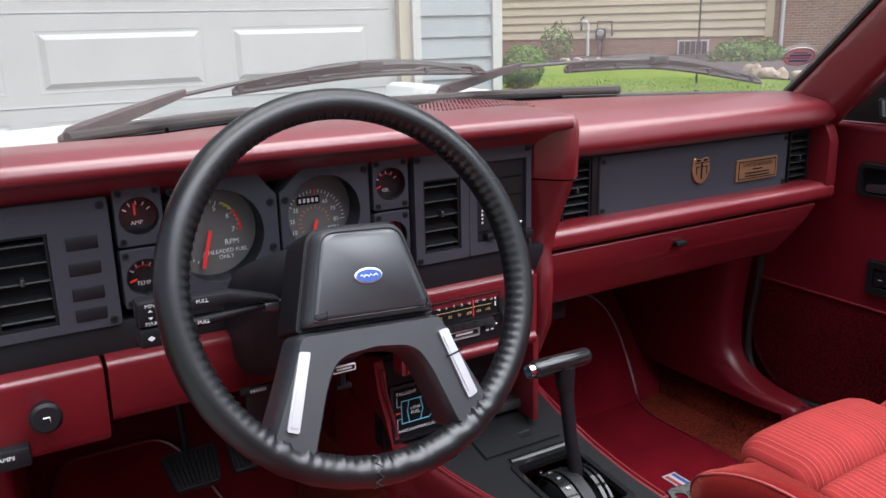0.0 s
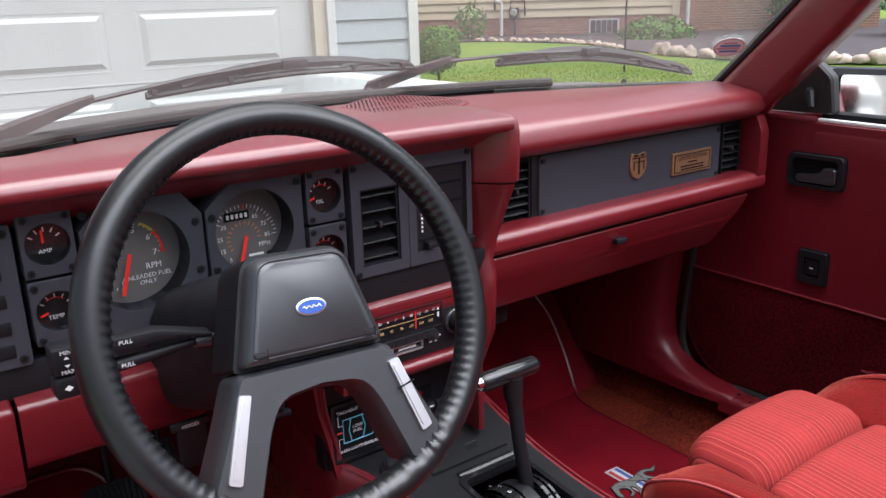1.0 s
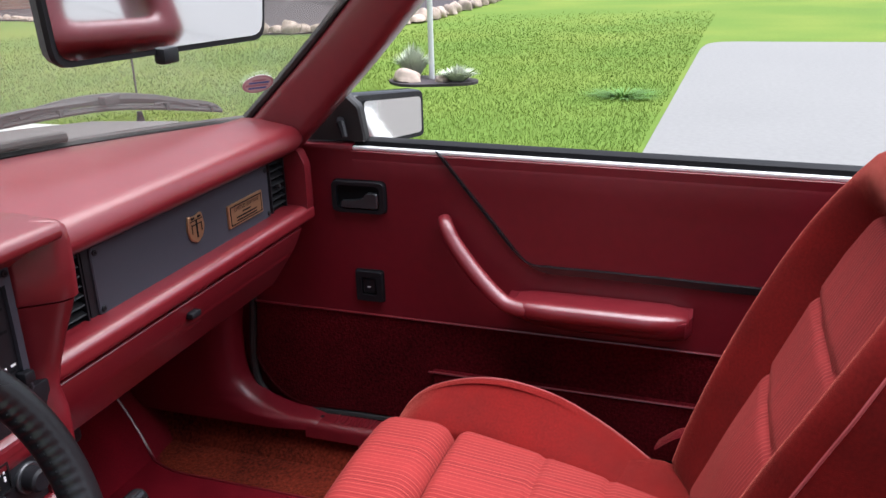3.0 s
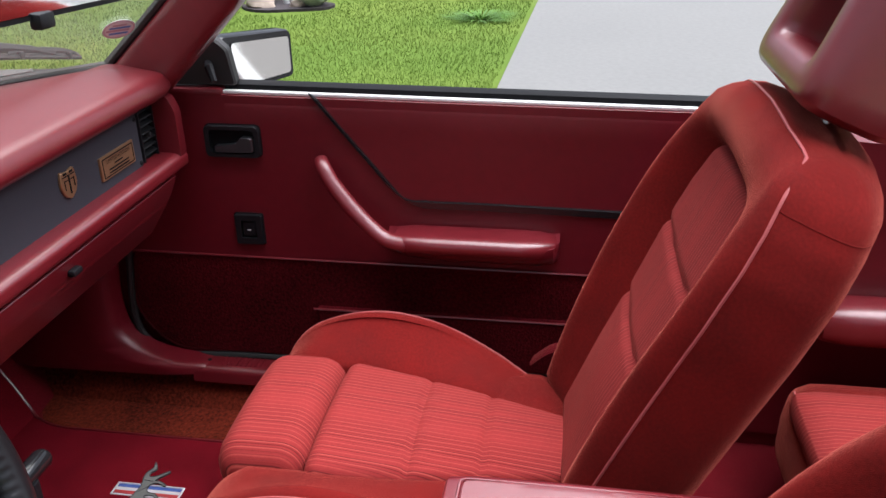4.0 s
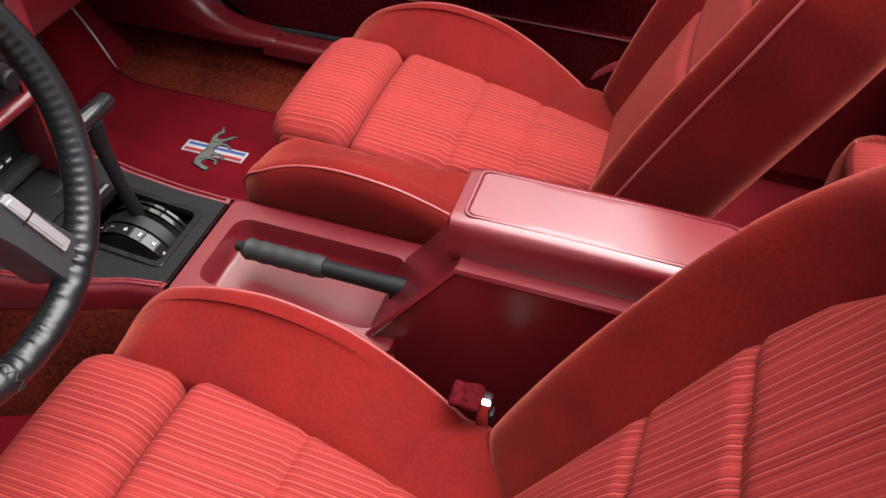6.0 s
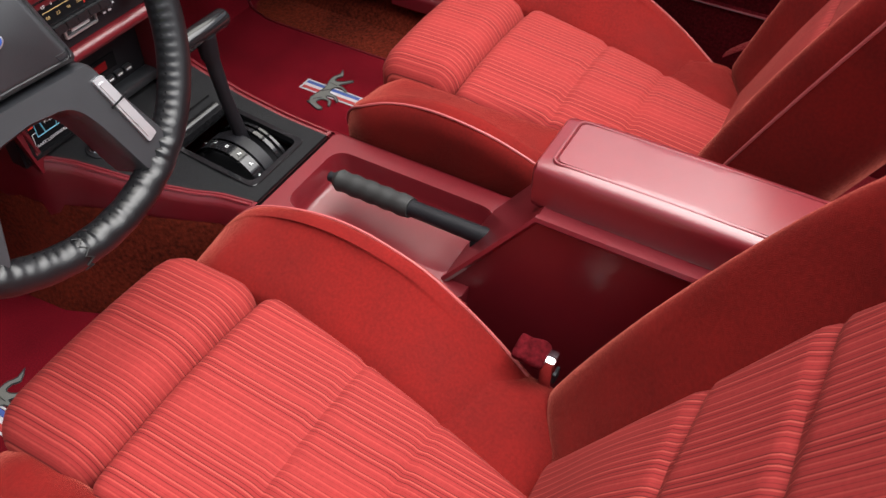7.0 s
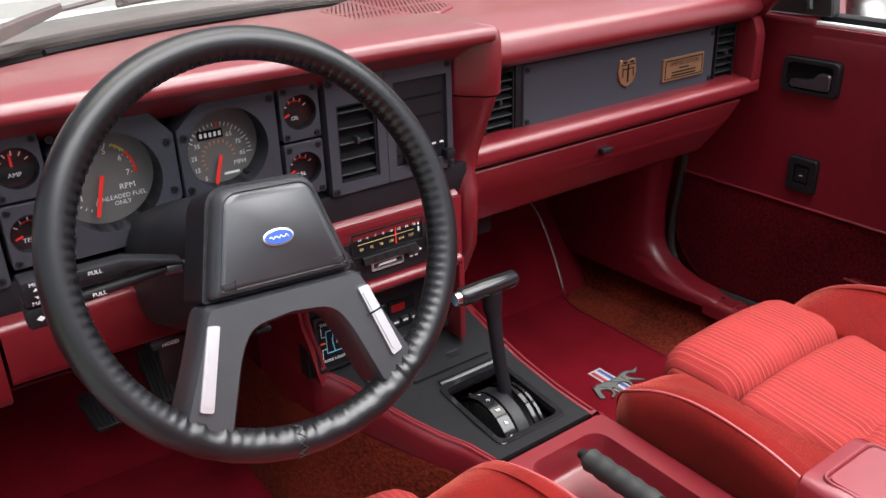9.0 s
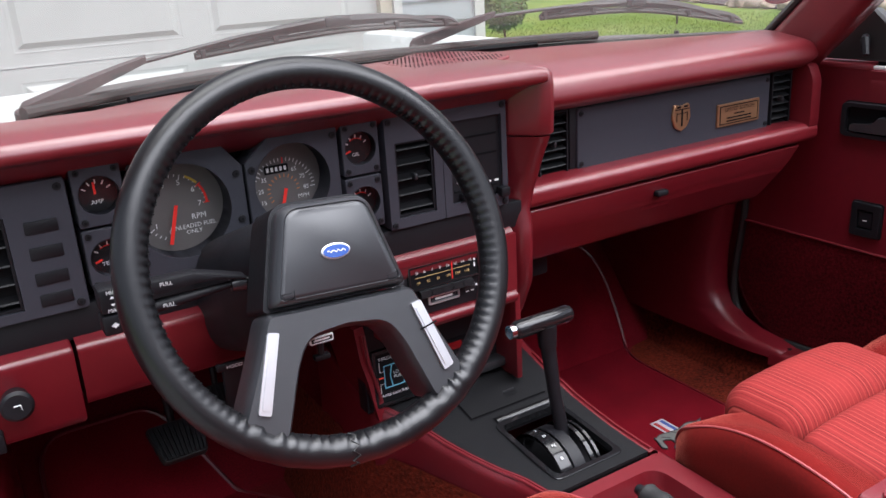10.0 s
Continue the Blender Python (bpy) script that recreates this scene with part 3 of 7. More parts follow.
for s in (-1, 1):
    rings = []
    for k in range(9):
        t = k / 8
        x, y, z = s * (0.700 - 0.085 * t), 0.335 - 0.425 * t - 0.02 * math.sin(t * 3.1), 0.895 + 0.43 * t
        w, d = 0.026, 0.050 - 0.008 * t
        lp = rounded([(-w, -d), (w, -d), (w, d), (-w, d)], 0.02, 3)
        rings.append([(x + p[0], y + p[1] * 0.95, z + p[1] * 0.45) for p in lp])
    bm = bmesh.new()
    loft(bm, rings)
    part("pillar_trim", bm, VINYL, body, "red windscreen pillar trim")
    part("pillar_seal", tube([(s * (0.690 - 0.088 * k / 8), 0.385 - 0.43 * k / 8 - 0.02 * math.sin(k / 8 * 3.1), 0.925 + 0.42 * k / 8) for k in range(9)], 0.009, 8), RUBBER, body, "black rubber glass seal")
    part("fender", box((s * 0.79 if s > 0 else -0.90, 0.45, 0.3), (0.90 if s > 0 else -0.79, 2.3, 0.86), 0.03), WHITE_PAINT, body, "white painted fender")
    # rear quarter trim with its arm rest
    bm = bmesh.new()
    prism(bm, rounded([(-0.72, 0.25), (-0.72, 0.84), (-1.25, 0.80), (-1.25, 0.25)], 0.01), lambda u, v, w: (s * w, u, v), 0.69, 0.86)
    part("quarter_trim", bm, DOOR_VINYL, body, "red vinyl rear quarter trim")
    part("quarter_armrest", pillow((0.61 if s > 0 else -0.70, -1.25, 0.485), (0.70 if s > 0 else -0.61, -0.855, 0.560), 0.030, 6), VINYL, body, "red padded rear arm rest")
    part("quarter_skin", box((0.80 if s > 0 else -0.92, -2.4, 0.25), (0.92 if s > 0 else -0.80, -0.72, 0.83), 0.03), WHITE_PAINT, body, "white painted rear quarter")
    part("belt_latch", box((0.675 if s > 0 else -0.69, -0.99, 0.70), (0.69 if s > 0 else -0.675, -0.955, 0.775), 0.004), BLACK, body)
part("rear_bulkhead", box((-0.8, -1.75, 0.2), (0.8, -1.62, 0.80), 0.02), CARPET, body)
part("tail_deck", box((-0.85, -2.4, 0.78), (0.85, -1.66, 0.84), 0.02), WHITE_PAINT, body)
part("folded_top_boot", pillow((-0.72, -1.70, 0.74), (0.72, -1.35, 0.86), 0.05, 8), VINYL, body, "red vinyl boot over the folded top")

# rear bench
bench = thing("rear_bench", (0, -1.0, 0.22), "red velour rear bench with striped cushions", "seat")
for s, xc in ((-1, -0.36), (1, 0.36)):
    part("cushion", pillow((xc - 0.27, -1.20, 0.27), (xc + 0.25, -0.80, 0.45), 0.06, 8), CLOTH, bench)
    part("insert", pillow((xc - 0.20, -1.18, 0.40), (xc + 0.19, -0.80, 0.458), 0.03, 8), STRIPE, bench, "striped velour insert")
    part("backrest", pillow((xc - 0.30, -1.42, 0.36), (xc + 0.28, -1.20, 0.82), 0.06, 8), CLOTH, bench)
    part("piping", tube(spline([(xc - 0.245, -0.835, 0.405), (xc - 0.215, -0.819, 0.429), (xc, -0.8165, 0.4335), (xc + 0.195, -0.819, 0.429), (xc + 0.225, -0.835, 0.405)], 5), 0.003, 6), PIPING, bench, "pale red piping")

# ---- passenger door ----
out = rounded([(0.430, 0.877), (0.450, 0.41), (0.375, 0.318), (-0.69, 0.322), (-0.69, 0.860)], [0.01, 0.06, 0.06, 0.02, 0.01])
bm = bmesh.new()
prism(bm, out, YZ(0.80), 0, 0.078, 0.006)
pdoor = part("door", bm, DOOR_VINYL, body, "closed door with red grained vinyl trim")
bm = bmesh.new()
prism(bm, rounded([(0.422, 0.552), (0.438, 0.41), (0.37, 0.332), (-0.68, 0.332), (-0.68, 0.549), (-0.10, 0.551)], [0.01, 0.06, 0.06, 0.02, 0.01, 0]), YZ(0.724), 0, 0.006, 0.003)
part("carpet_panel", bm, DOOR_CARPET, pdoor, "dark red carpeted lower panel")
part("carpet_welt", tube([(0.716, 0.422, 0.554), (0.716, -0.10, 0.552), (0.716, -0.68, 0.550)], 0.0022, 6), VINYL, pdoor)
bm = bmesh.new()
prism(bm, rounded([(0.050, 0.453), (0.035, 0.34), (-0.60, 0.34), (-0.60, 0.452)], 0.01), YZ(0.722), 0, 0.022, 0.008)
part("map_pocket", bm, DOOR_CARPET, pdoor, "dark red carpeted map pocket")
part("pocket_welt", tube([(0.699, 0.050, 0.455), (0.699, -0.60, 0.454)], 0.0020, 6), VINYL, pdoor)
bm = bmesh.new()
rings = []
for y, z in spline([(0.022, 0.872), (-0.008, 0.834), (-0.075, 0.752), (-0.116, 0.702), (-0.142, 0.682), (-0.18, 0.6755), (-0.30, 0.675), (-0.69, 0.668)], 6):
    rings.append([(0.724, y + 0.009, z + 0.006), (0.7165, y + 0.007, z + 0.005), (0.7165, y - 0.007, z - 0.005), (0.724, y - 0.009, z - 0.006)] if z > 0.6765 else [(0.724, y, z + 0.008), (0.7165, y, z + 0.006), (0.7165, y, z - 0.006), (0.724, y, z - 0.008)])
loft(bm, rings)
part("accent_strip", bm, GLOSS, pdoor, "black accent strip")
pull = []
for p in spline([(0.713, 0.014, 0.758), (0.694, 0.004, 0.750), (0.685, -0.012, 0.724), (0.677, -0.045, 0.684), (0.668, -0.085, 0.646), (0.661, -0.115, 0.628), (0.656, -0.150, 0.624)], 5):
    pull.append(p)
part("pull_handle", tube(pull, [0.0125 + 0.003 * min(1, i / 12) for i in range(len(pull))], 12, squash=0.8), VINYL, pdoor, "red moulded pull handle")


def arm_warp(x, y, z):
    e = max(0, (-y - 0.359) / 0.057) ** 2
    f = max(0, (y + 0.175) / 0.055) ** 2
    return (0.722 - (0.722 - x) * (1 - 0.42 * e - 0.15 * f), y, z - 0.008 * max(0, -y - 0.3) - 0.005 * e)


part("armrest", pillow((0.640, -0.416, 0.608), (0.722, -0.120, 0.640), 0.016, 8, arm_warp), VINYL, pdoor, "red padded arm rest")
for nm, mt_, x0, x1, z0, z1, lb in (("belt_moulding", BRIGHT, 0.725, 0.737, 0.872, 0.8785, "bright belt moulding"), ("window_seal", DARK, 0.737, 0.775, 0.872, 0.8875, "black window seal")):
    bm = bmesh.new()
    loft(bm, [[(x, y, z + (y - 0.19) * 0.015) for x, z in rounded(rect(x0, x1, z0, z1), 0.002, 2)] for y in (-0.70, 0.19)])
    part(nm, bm, mt_, pdoor, lb)
part("door_top", box((0.7215, 0.19, 0.865), (0.80, 0.436, 0.882), 0.006), DOOR_VINYL, pdoor)
bm = bmesh.new()
loft(bm, [[(x, y, z + (y - 0.19) * 0.015) for x, z in ((0.7224, 0.78), (0.7212, 0.82), (0.7210, 0.850), (0.7235, 0.864), (0.729, 0.8715), (0.745, 0.872), (0.80, 0.866), (0.80, 0.80))] for y in (-0.69, -0.4, -0.1, 0.19)])
part("top_roll", bm, DOOR_VINYL, pdoor)
bm = bmesh.new()
rings = []
for y, k in ((-0.419, 0.35), (-0.409, 0.8), (-0.384, 1.0), (-0.215, 1.0), (-0.145, 0.8), (-0.105, 0.3)):
    rings.append([(0.722, y, 0.630), (0.722 - 0.070 * k, y, 0.624), (0.722 - 0.072 * k, y, 0.612), (0.722 - 0.060 * k, y, 0.599 - 0.004 * k), (0.722 - 0.035 * k, y, 0.590 - 0.010 * k), (0.722, y, 0.586 - 0.014 * k)])
loft(bm, rings)
part("armrest_body", bm, DOOR_VINYL, pdoor)
part("door_skin", box((0.852, -0.70, 0.25), (0.90, 0.45, 0.785), 0.012), WHITE_PAINT, pdoor, "white painted door skin")
bm = bmesh.new()
prism(bm, rounded(rect(0.126, 0.234, 0.755, 0.818), 0.012), YZ(0.724), 0, 0.003)
holed(rounded(rect(0.128, 0.232, 0.757, 0.816), 0.011, 4), [tuple(q) for q in rounded(rect(0.137, 0.223, 0.764, 0.809), 0.010, 4)], YZ(0.7215), 0, 0.011, bm)
part("handle_bezel", bm, BLACK, pdoor, "black handle bezel")
bm = bmesh.new()
prism(bm, rounded(rect(0.136, 0.224, 0.763, 0.810), 0.008), YZ(0.7212), 0, 0.001)
part("handle_recess", bm, DARK, pdoor)
bm = bmesh.new()
prism(bm, rounded([(0.140, 0.766), (0.140, 0.796), (0.162, 0.796), (0.168, 0.786), (0.184, 0.781), (0.214, 0.779), (0.216, 0.766)], [0.006, 0.006, 0.004, 0.010, 0.02, 0.004, 0.006]), YZ(0.720), 0, 0.011, 0.003)
part("lever", bm, PAD, pdoor, "black release lever")
bm = bmesh.new()
prism(bm, rounded(rect(0.140, 0.198, 0.579, 0.644), 0.006), YZ(0.724), 0, 0.004)
holed(rounded(rect(0.142, 0.196, 0.581, 0.642), 0.005, 3), [tuple(q) for q in rounded(rect(0.154, 0.184, 0.594, 0.630), 0.003, 3)], YZ(0.7205), 0, 0.0075, bm)
part("switch_plate", bm, BLACK, pdoor, "black window switch plate")
bm = bmesh.new()
prism(bm, rounded(rect(0.156, 0.182, 0.597, 0.627), 0.003), YZ(0.7205), 0, 0.005, 0.002)
part("switch", bm, BLACK, pdoor)
part("switch_mark", box((0.7150, 0.166, 0.6095), (0.7157, 0.173, 0.611)), PRINT_WHITE, pdoor)
# outside mirror
sail = bmesh.new()
prism(sail, rounded([(0.30, 0.885), (0.165, 0.885), (0.175, 0.95), (0.205, 0.975)], 0.008), YZ(0.75), 0, 0.02, 0.004)
mir = part("mirror_sail", sail, RUBBER, pdoor, "black mirror sail")
rings = []
MC = Vector((0.848, 0.165, 0.905))
for d, k in ((-0.006, 0.96), (0, 1.0), (0.03, 1.0), (0.075, 0.86), (0.10, 0.55)):
    lp = rounded([(-0.090, -0.050), (0.082, -0.044), (0.082, 0.047), (-0.090, 0.058)], 0.012, 4)
    rings.append([MC + pose(0, 0, 0, 0, 0, -30).to_3x3() @ Vector((p[0] * k, d, p[1] * k)) for p in lp])
bm = bmesh.new()
loft(bm, rings)
part("mirror_housing", bm, GLOSS, pdoor, "black door mirror housing")
bm = bmesh.new()
rings = []
for d in (-0.0075, -0.010):
    lp = rounded([(-0.066, -0.037), (0.070, -0.033), (0.070, 0.036), (-0.066, 0.044)], 0.008, 4)
    rings.append([MC + pose(0, 0, 0, 0, 0, -30).to_3x3() @ Vector((p[0], d, p[1])) for p in lp])
loft(bm, rings)
part("mirror_glass", bm, material("tinted_mirror", (0.72, 0.69, 0.66), 0.03, metal=1.0, vary=0.0), pdoor, "mirror glass")
part("adjust_lever", tube([(0.735, 0.215, 0.925), (0.715, 0.205, 0.922), (0.708, 0.196, 0.898)], [0.007, 0.008, 0.006], 8), BLACK, pdoor)

# the driver's door, swung open on its front hinge
swing = Matrix.Translation((-0.84, 0.44, 0)) @ Matrix.Rotation(radians(-68), 4, "Z") @ Matrix.Translation((0.84, -0.44, 0))
DD = lambda x0: (lambda u, v, w: swing @ Vector((-x0 + w, u, v)))
bm = bmesh.new()
prism(bm, out, DD(0.80), 0, 0.078, 0.006)
ddoor = part("door", bm, DOOR_VINYL, body, "open door with red grained vinyl trim")
bm = bmesh.new()
prism(bm, rounded([(0.422, 0.552), (0.438, 0.41), (0.37, 0.332), (-0.68, 0.332), (-0.68, 0.549), (-0.10, 0.551)], [0.01, 0.06, 0.06, 0.02, 0.01, 0]), DD(0.724), 0, 0.006, 0.003)
part("carpet_panel", bm, DOOR_CARPET, ddoor, "dark red carpeted lower panel")
bm = bmesh.new()
prism(bm, rounded([(0.44, 0.25), (-0.70, 0.25), (-0.70, 0.80), (0.44, 0.84)], 0.02), DD(0.86), 0, 0.058, 0.006)
part("door_skin", bm, WHITE_PAINT, ddoor, "white painted door skin")

# ---- dashboard ----
dash = thing("dashboard", (0, 0.3, 0.6), "red padded dashboard with black and slate instrument panels", "dashboard")
bm = bmesh.new()
rings = []
for x in (0.048, 0.055, 0.15, 0.30, 0.42, 0.52, 0.60, 0.65, 0.672, 0.682):
    r = screen_base(x) - 0.006
    k = 1.0 if x < 0.66 else (0.75 if x < 0.68 else 0.45)
    zc = 0.905
    pr = rounded([(0.275, 0.878), (0.253, 0.892), (0.262, 0.926), (0.33, 0.938), (max(0.36, r - 0.1), 0.940), (r, 0.926), (r, 0.89), (0.31, 0.882)], [0.006, 0.012, 0.025, 0.05, 0.05, 0.004, 0.004, 0.004])
    rings.append([(x, y if y > 0.30 else 0.30 - (0.30 - y) * (0.6 + 0.4 * k), zc + (z - zc) * k) for y, z in pr])
loft(bm, rings)
part("dash_pad", bm, VINYL, dash, "red padded dash top")
bm = bmesh.new()
rings = []
for x in (-0.70, -0.66, -0.55, -0.40, -0.25, -0.10, 0.02, 0.038, 0.048):
    r = screen_base(x) - 0.006
    k = 1.0 if x < 0.03 else (0.95 if x < 0.04 else 0.6)
    pr = rounded([(0.222, 0.929), (0.202, 0.934), (0.206, 0.951), (0.245, 0.958), (0.345, 0.956), (0.375, 0.944), (max(0.40, r - 0.08), 0.942), (r, 0.926), (r, 0.89), (0.26, 0.90)], [0.006, 0.01, 0.018, 0.05, 0.02, 0.02, 0.03, 0.004, 0.004, 0.004])
    rings.append([(x, y if y > 0.30 else 0.30 - (0.30 - y) * (0.7 + 0.3 * k), 0.93 + (z - 0.93) * (k if z > 0.93 and y < 0.39 else 1)) for y, z in pr])
loft(bm, rings)
part("instrument_hood", bm, VINYL, dash, "red padded hood over the instruments")
def cheek(rows):
    """A column in plan sections: its inner face slants towards the instruments."""
    bm = bmesh.new()
    loft(bm, [[(x, y, z) for x, y in rounded([(x0, 0.33), (x0, yf + 0.042), (x1 - 0.018, yf + 0.003), (x1, yf), (x1 + 0.002, 0.33)], [0, 0.005, 0.010, 0.008, 0], 3)] for z, x0, x1, yf in rows])
    return bm


part("hood_end", cheek([(0.864, 0.0, 0.049, 0.209), (0.867, 0.0, 0.050, 0.206), (0.90, 0.0, 0.050, 0.204), (0.930, 0.0, 0.050, 0.204), (0.944, 0.0, 0.049, 0.206), (0.951, 0.0, 0.045, 0.212), (0.955, 0.0, 0.036, 0.225)]), VINYL, dash, "red padded end of the instrument hood")
part("hood_cheek", cheek([(0.560, 0.006, 0.033, 0.290), (0.60, 0.0, 0.033, 0.262), (0.65, -0.004, 0.033, 0.238), (0.70, -0.004, 0.033, 0.2345), (0.732, -0.004, 0.034, 0.2355), (0.755, -0.002, 0.038, 0.246), (0.78, 0.0, 0.043, 0.243), (0.82, 0.0, 0.046, 0.229), (0.85, 0.0, 0.048, 0.216), (0.862, 0.0, 0.048, 0.211)]), PLASTIC_RED, dash, "red cheek between instruments and glove box")
part("instrument_surround", box((-0.70, 0.286, 0.735), (0.032, 0.31, 0.925)), DARK, dash, "black instrument surround")
part("lower_band", box((-0.70, 0.250, 0.733), (0.032, 0.275, 0.770), 0.002), BLACK, dash)
part("upper_band", box((-0.70, 0.250, 0.9125), (0.032, 0.275, 0.928), 0.002), BLACK, dash)


def ring_pts(cx, cz, r, n=40):
    return [(cx + r * math.cos(2 * math.pi * k / n), cz + r * math.sin(2 * math.pi * k / n)) for k in range(n)]


PY = 0.252  # the plane behind the instrument plates
FP = XZ(PY)


def screws(pts, parent, y, r=0.0042):
    for x, z in pts:
        s = part("screw", disc((x, y, z), r, (0, -1, 0), 0.0022, 12), BLACK, parent)
        part("socket", disc((x, y - 0.0021, z), r * 0.45, (0, -1, 0), 0.0004, 6), DARK, s)


def cone_cup(cx, cz, r, depth, parent, face):
    """The dark well behind a dial hole, with its face at the bottom."""
    bm = bmesh.new()
    loft(bm, [[(x, PY - 0.006, z) for x, z in ring_pts(cx, cz, r)], [(x, PY - 0.006 + depth, z) for x, z in ring_pts(cx, cz, r * 1.0)]], caps=False)
    return bm


def vent(x0, x1, z0, z1, y, n, parent, turn=0):
    v = part("air_vent", box((x0, y + 0.012, z0), (x1, y + 0.03, z1)), DARK, parent, "black louvred air vent")
    part("vent_frame", holed(rect(x0, x1, z0, z1), rect(x0 + 0.003, x1 - 0.003, z0 + 0.003, z1 - 0.003), XZ(y + 0.014), 0, 0.014), BLACK, v)
    for i in range(n):
        z = z0 + (i + 0.5) * (z1 - z0) / n
        bm = bmesh.new()
        prism(bm, [(y + 0.001, z - 0.001), (y + 0.002, z + 0.0006), (y + 0.014, z + 0.006), (y + 0.014, z + 0.0045)], lambda u, w2, w: (w, u, w2), x0 + 0.003, x1 - 0.003)
        part("slat", bm, VENT, v, smooth=False)
    xm = (x0 + x1) / 2
    part("tab", box((xm - 0.002, y - 0.004, (z0 + z1) / 2 - 0.002), (xm + 0.002, y + 0.008, (z0 + z1) / 2 + 0.006), 0.001), PAD, v)
    return v


# left vent plate with warning lamps
lp = part("vent_plate", holed(rounded(rect(-0.672, -0.545, 0.768, 0.908), 0.004, 2), rect(-0.662, -0.606, 0.779, 0.877), FP, -0.022, 0.009), SLATE, dash, "slate panel with vent and warning lamps")
vent(-0.662, -0.606, 0.779, 0.877, PY - 0.006, 5, lp)
for z in (0.862, 0.835, 0.808, 0.785):
    part("warning_lamp", box((-0.590, PY - 0.0105, z - 0.006), (-0.559, PY - 0.008, z + 0.007), 0.001), BLACK, lp, "dark warning lamp window")
screws([(-0.553, 0.900), (-0.553, 0.776), (-0.664, 0.900)], lp, PY - 0.009)

FONT_R = lambda cx, cz, y, rot=0: (lambda u, v, w: (cx + u * math.cos(rot) - v * math.sin(rot), y - w, cz + u * math.sin(rot) + v * math.cos(rot)))


def tick(cx, cz, a, r0, r1, w, y, bm):
    d, s = Vector((math.cos(a), math.sin(a))), Vector((-math.sin(a), math.cos(a)))
    c = Vector((cx, cz))
    vs = [bm.verts.new((p.x, y, p.y)) for p in (c + d * r0 - s * w, c + d * r1 - s * w, c + d * r1 + s * w, c + d * r0 + s * w)]
    bm.faces.new(vs)


def arc(cx, cz, a0, a1, r0, r1, y, bm, n=10):
    for k in range(n):
        b0, b1 = a0 + (a1 - a0) * k / n, a0 + (a1 - a0) * (k + 1) / n
        bm.faces.new([bm.verts.new((cx + r * math.cos(b), y, cz + r * math.sin(b))) for r, b in ((r0, b0), (r1, b0), (r1, b1), (r0, b1))])


def gauge(name, plate, cx, cz, r, label, word, face=BLACK, depth=0.012):
    g = part(name, plate, SLATE, dash, label)
    part("well", cone_cup(cx, cz, r, depth, g, None), BLACK, g)
    part("dial", disc((cx, PY - 0.006 + depth, cz), r * 1.05, (0, -1, 0), 0.001, 40), face, g)
    return g, PY - 0.007 + depth - 0.0006


def small_gauge(x0, x1, z0, z1, word, red):
    cx, cz = (x0 + x1) / 2, (z0 + z1) / 2
    g, y = gauge("gauge", holed(rounded(rect(x0, x1, z0, z1), 0.003, 2), ring_pts(cx, cz, 0.0205), FP, -0.022, 0.009), cx, cz, 0.0205, "small round " + word.lower() + " gauge", word)
    screws([(x0 + 0.006, z1 - 0.006), (x1 - 0.006, z1 - 0.006), (x0 + 0.006, z0 + 0.006), (x1 - 0.006, z0 + 0.006)], g, PY - 0.009, 0.0035)
    part("lettering", text_mesh(word, 0.0064, FONT_R(cx - 0.001, cz - 0.0095, y)), PRINT_WHITE, g)
    bm = bmesh.new()
    for k in range(5):
        tick(cx, cz - 0.002, radians(150 - 30 * k), 0.0120, 0.0165, 0.0007, y, bm)
    part("scale_marks", bm, PRINT_WHITE, g, smooth=False)
    if red:
        bm = bmesh.new()
        arc(cx, cz - 0.002, radians(50), radians(130), 0.012, 0.013, y - 0.0003, bm)
        part("red_band", bm, NEEDLE, g, smooth=False)
    bm = bmesh.new()
    tick(cx - 0.002, cz - 0.002, radians(200 if red else 90), 0.001 if not red else 0.006, 0.014, 0.0011, y - 0.0008, bm)
    part("needle", bm, NEEDLE, g, smooth=False)
    part("lens", disc((cx, y - 0.008, cz), 0.019, (0, -1, 0), 0.0006, 24), LENS, g).visible_shadow = False
    return g


small_gauge(-0.540, -0.491, 0.851, 0.915, "AMP", False)
small_gauge(-0.540, -0.491, 0.783, 0.848, "TEMP", True)
small_gauge(-0.242, -0.193, 0.851, 0.915, "OIL", True)
small_gauge(-0.242, -0.193, 0.783, 0.848, "FUEL", True)

FACE = material("grey_dial_face", (0.115, 0.105, 0.102), 0.5, vary=0.1)
TC, TR = (-0.434, 0.849), 0.0525
tach, y = gauge("tachometer", holed([(-0.487, 0.778), (-0.390, 0.778), (-0.364, 0.820), (-0.364, 0.888), (-0.385, 0.914), (-0.462, 0.914), (-0.487, 0.889)], ring_pts(*TC, TR), FP, -0.022, 0.009), *TC, TR, "large round tachometer", "RPM", FACE, 0.030)
screws([(-0.372, 0.880), (-0.372, 0.828), (-0.482, 0.905), (-0.482, 0.80)], tach, PY - 0.009)
TP = (-0.437, 0.847)
bm, br, by = bmesh.new(), bmesh.new(), bmesh.new()
for k in range(29):
    tick(*TP, radians(255 - 255 * k / 28), 0.0320 if k % 4 == 0 else 0.0345, 0.0375, 0.00045, y, bm)
arc(*TP, radians(0), radians(36), 0.0355, 0.0382, y - 0.0003, br)
tick(*TP, radians(0), 0.033, 0.040, 0.0007, y - 0.0003, br)
tick(*TP, radians(36), 0.033, 0.040, 0.0007, y - 0.0003, br)
arc(*TP, radians(40), radians(64), 0.0355, 0.0382, y - 0.0003, by)
part("red_band", br, NEEDLE, tach, smooth=False)
br = bmesh.new()
tick(*TP, radians(255), -0.004, 0.041, 0.0021, y - 0.006, br)
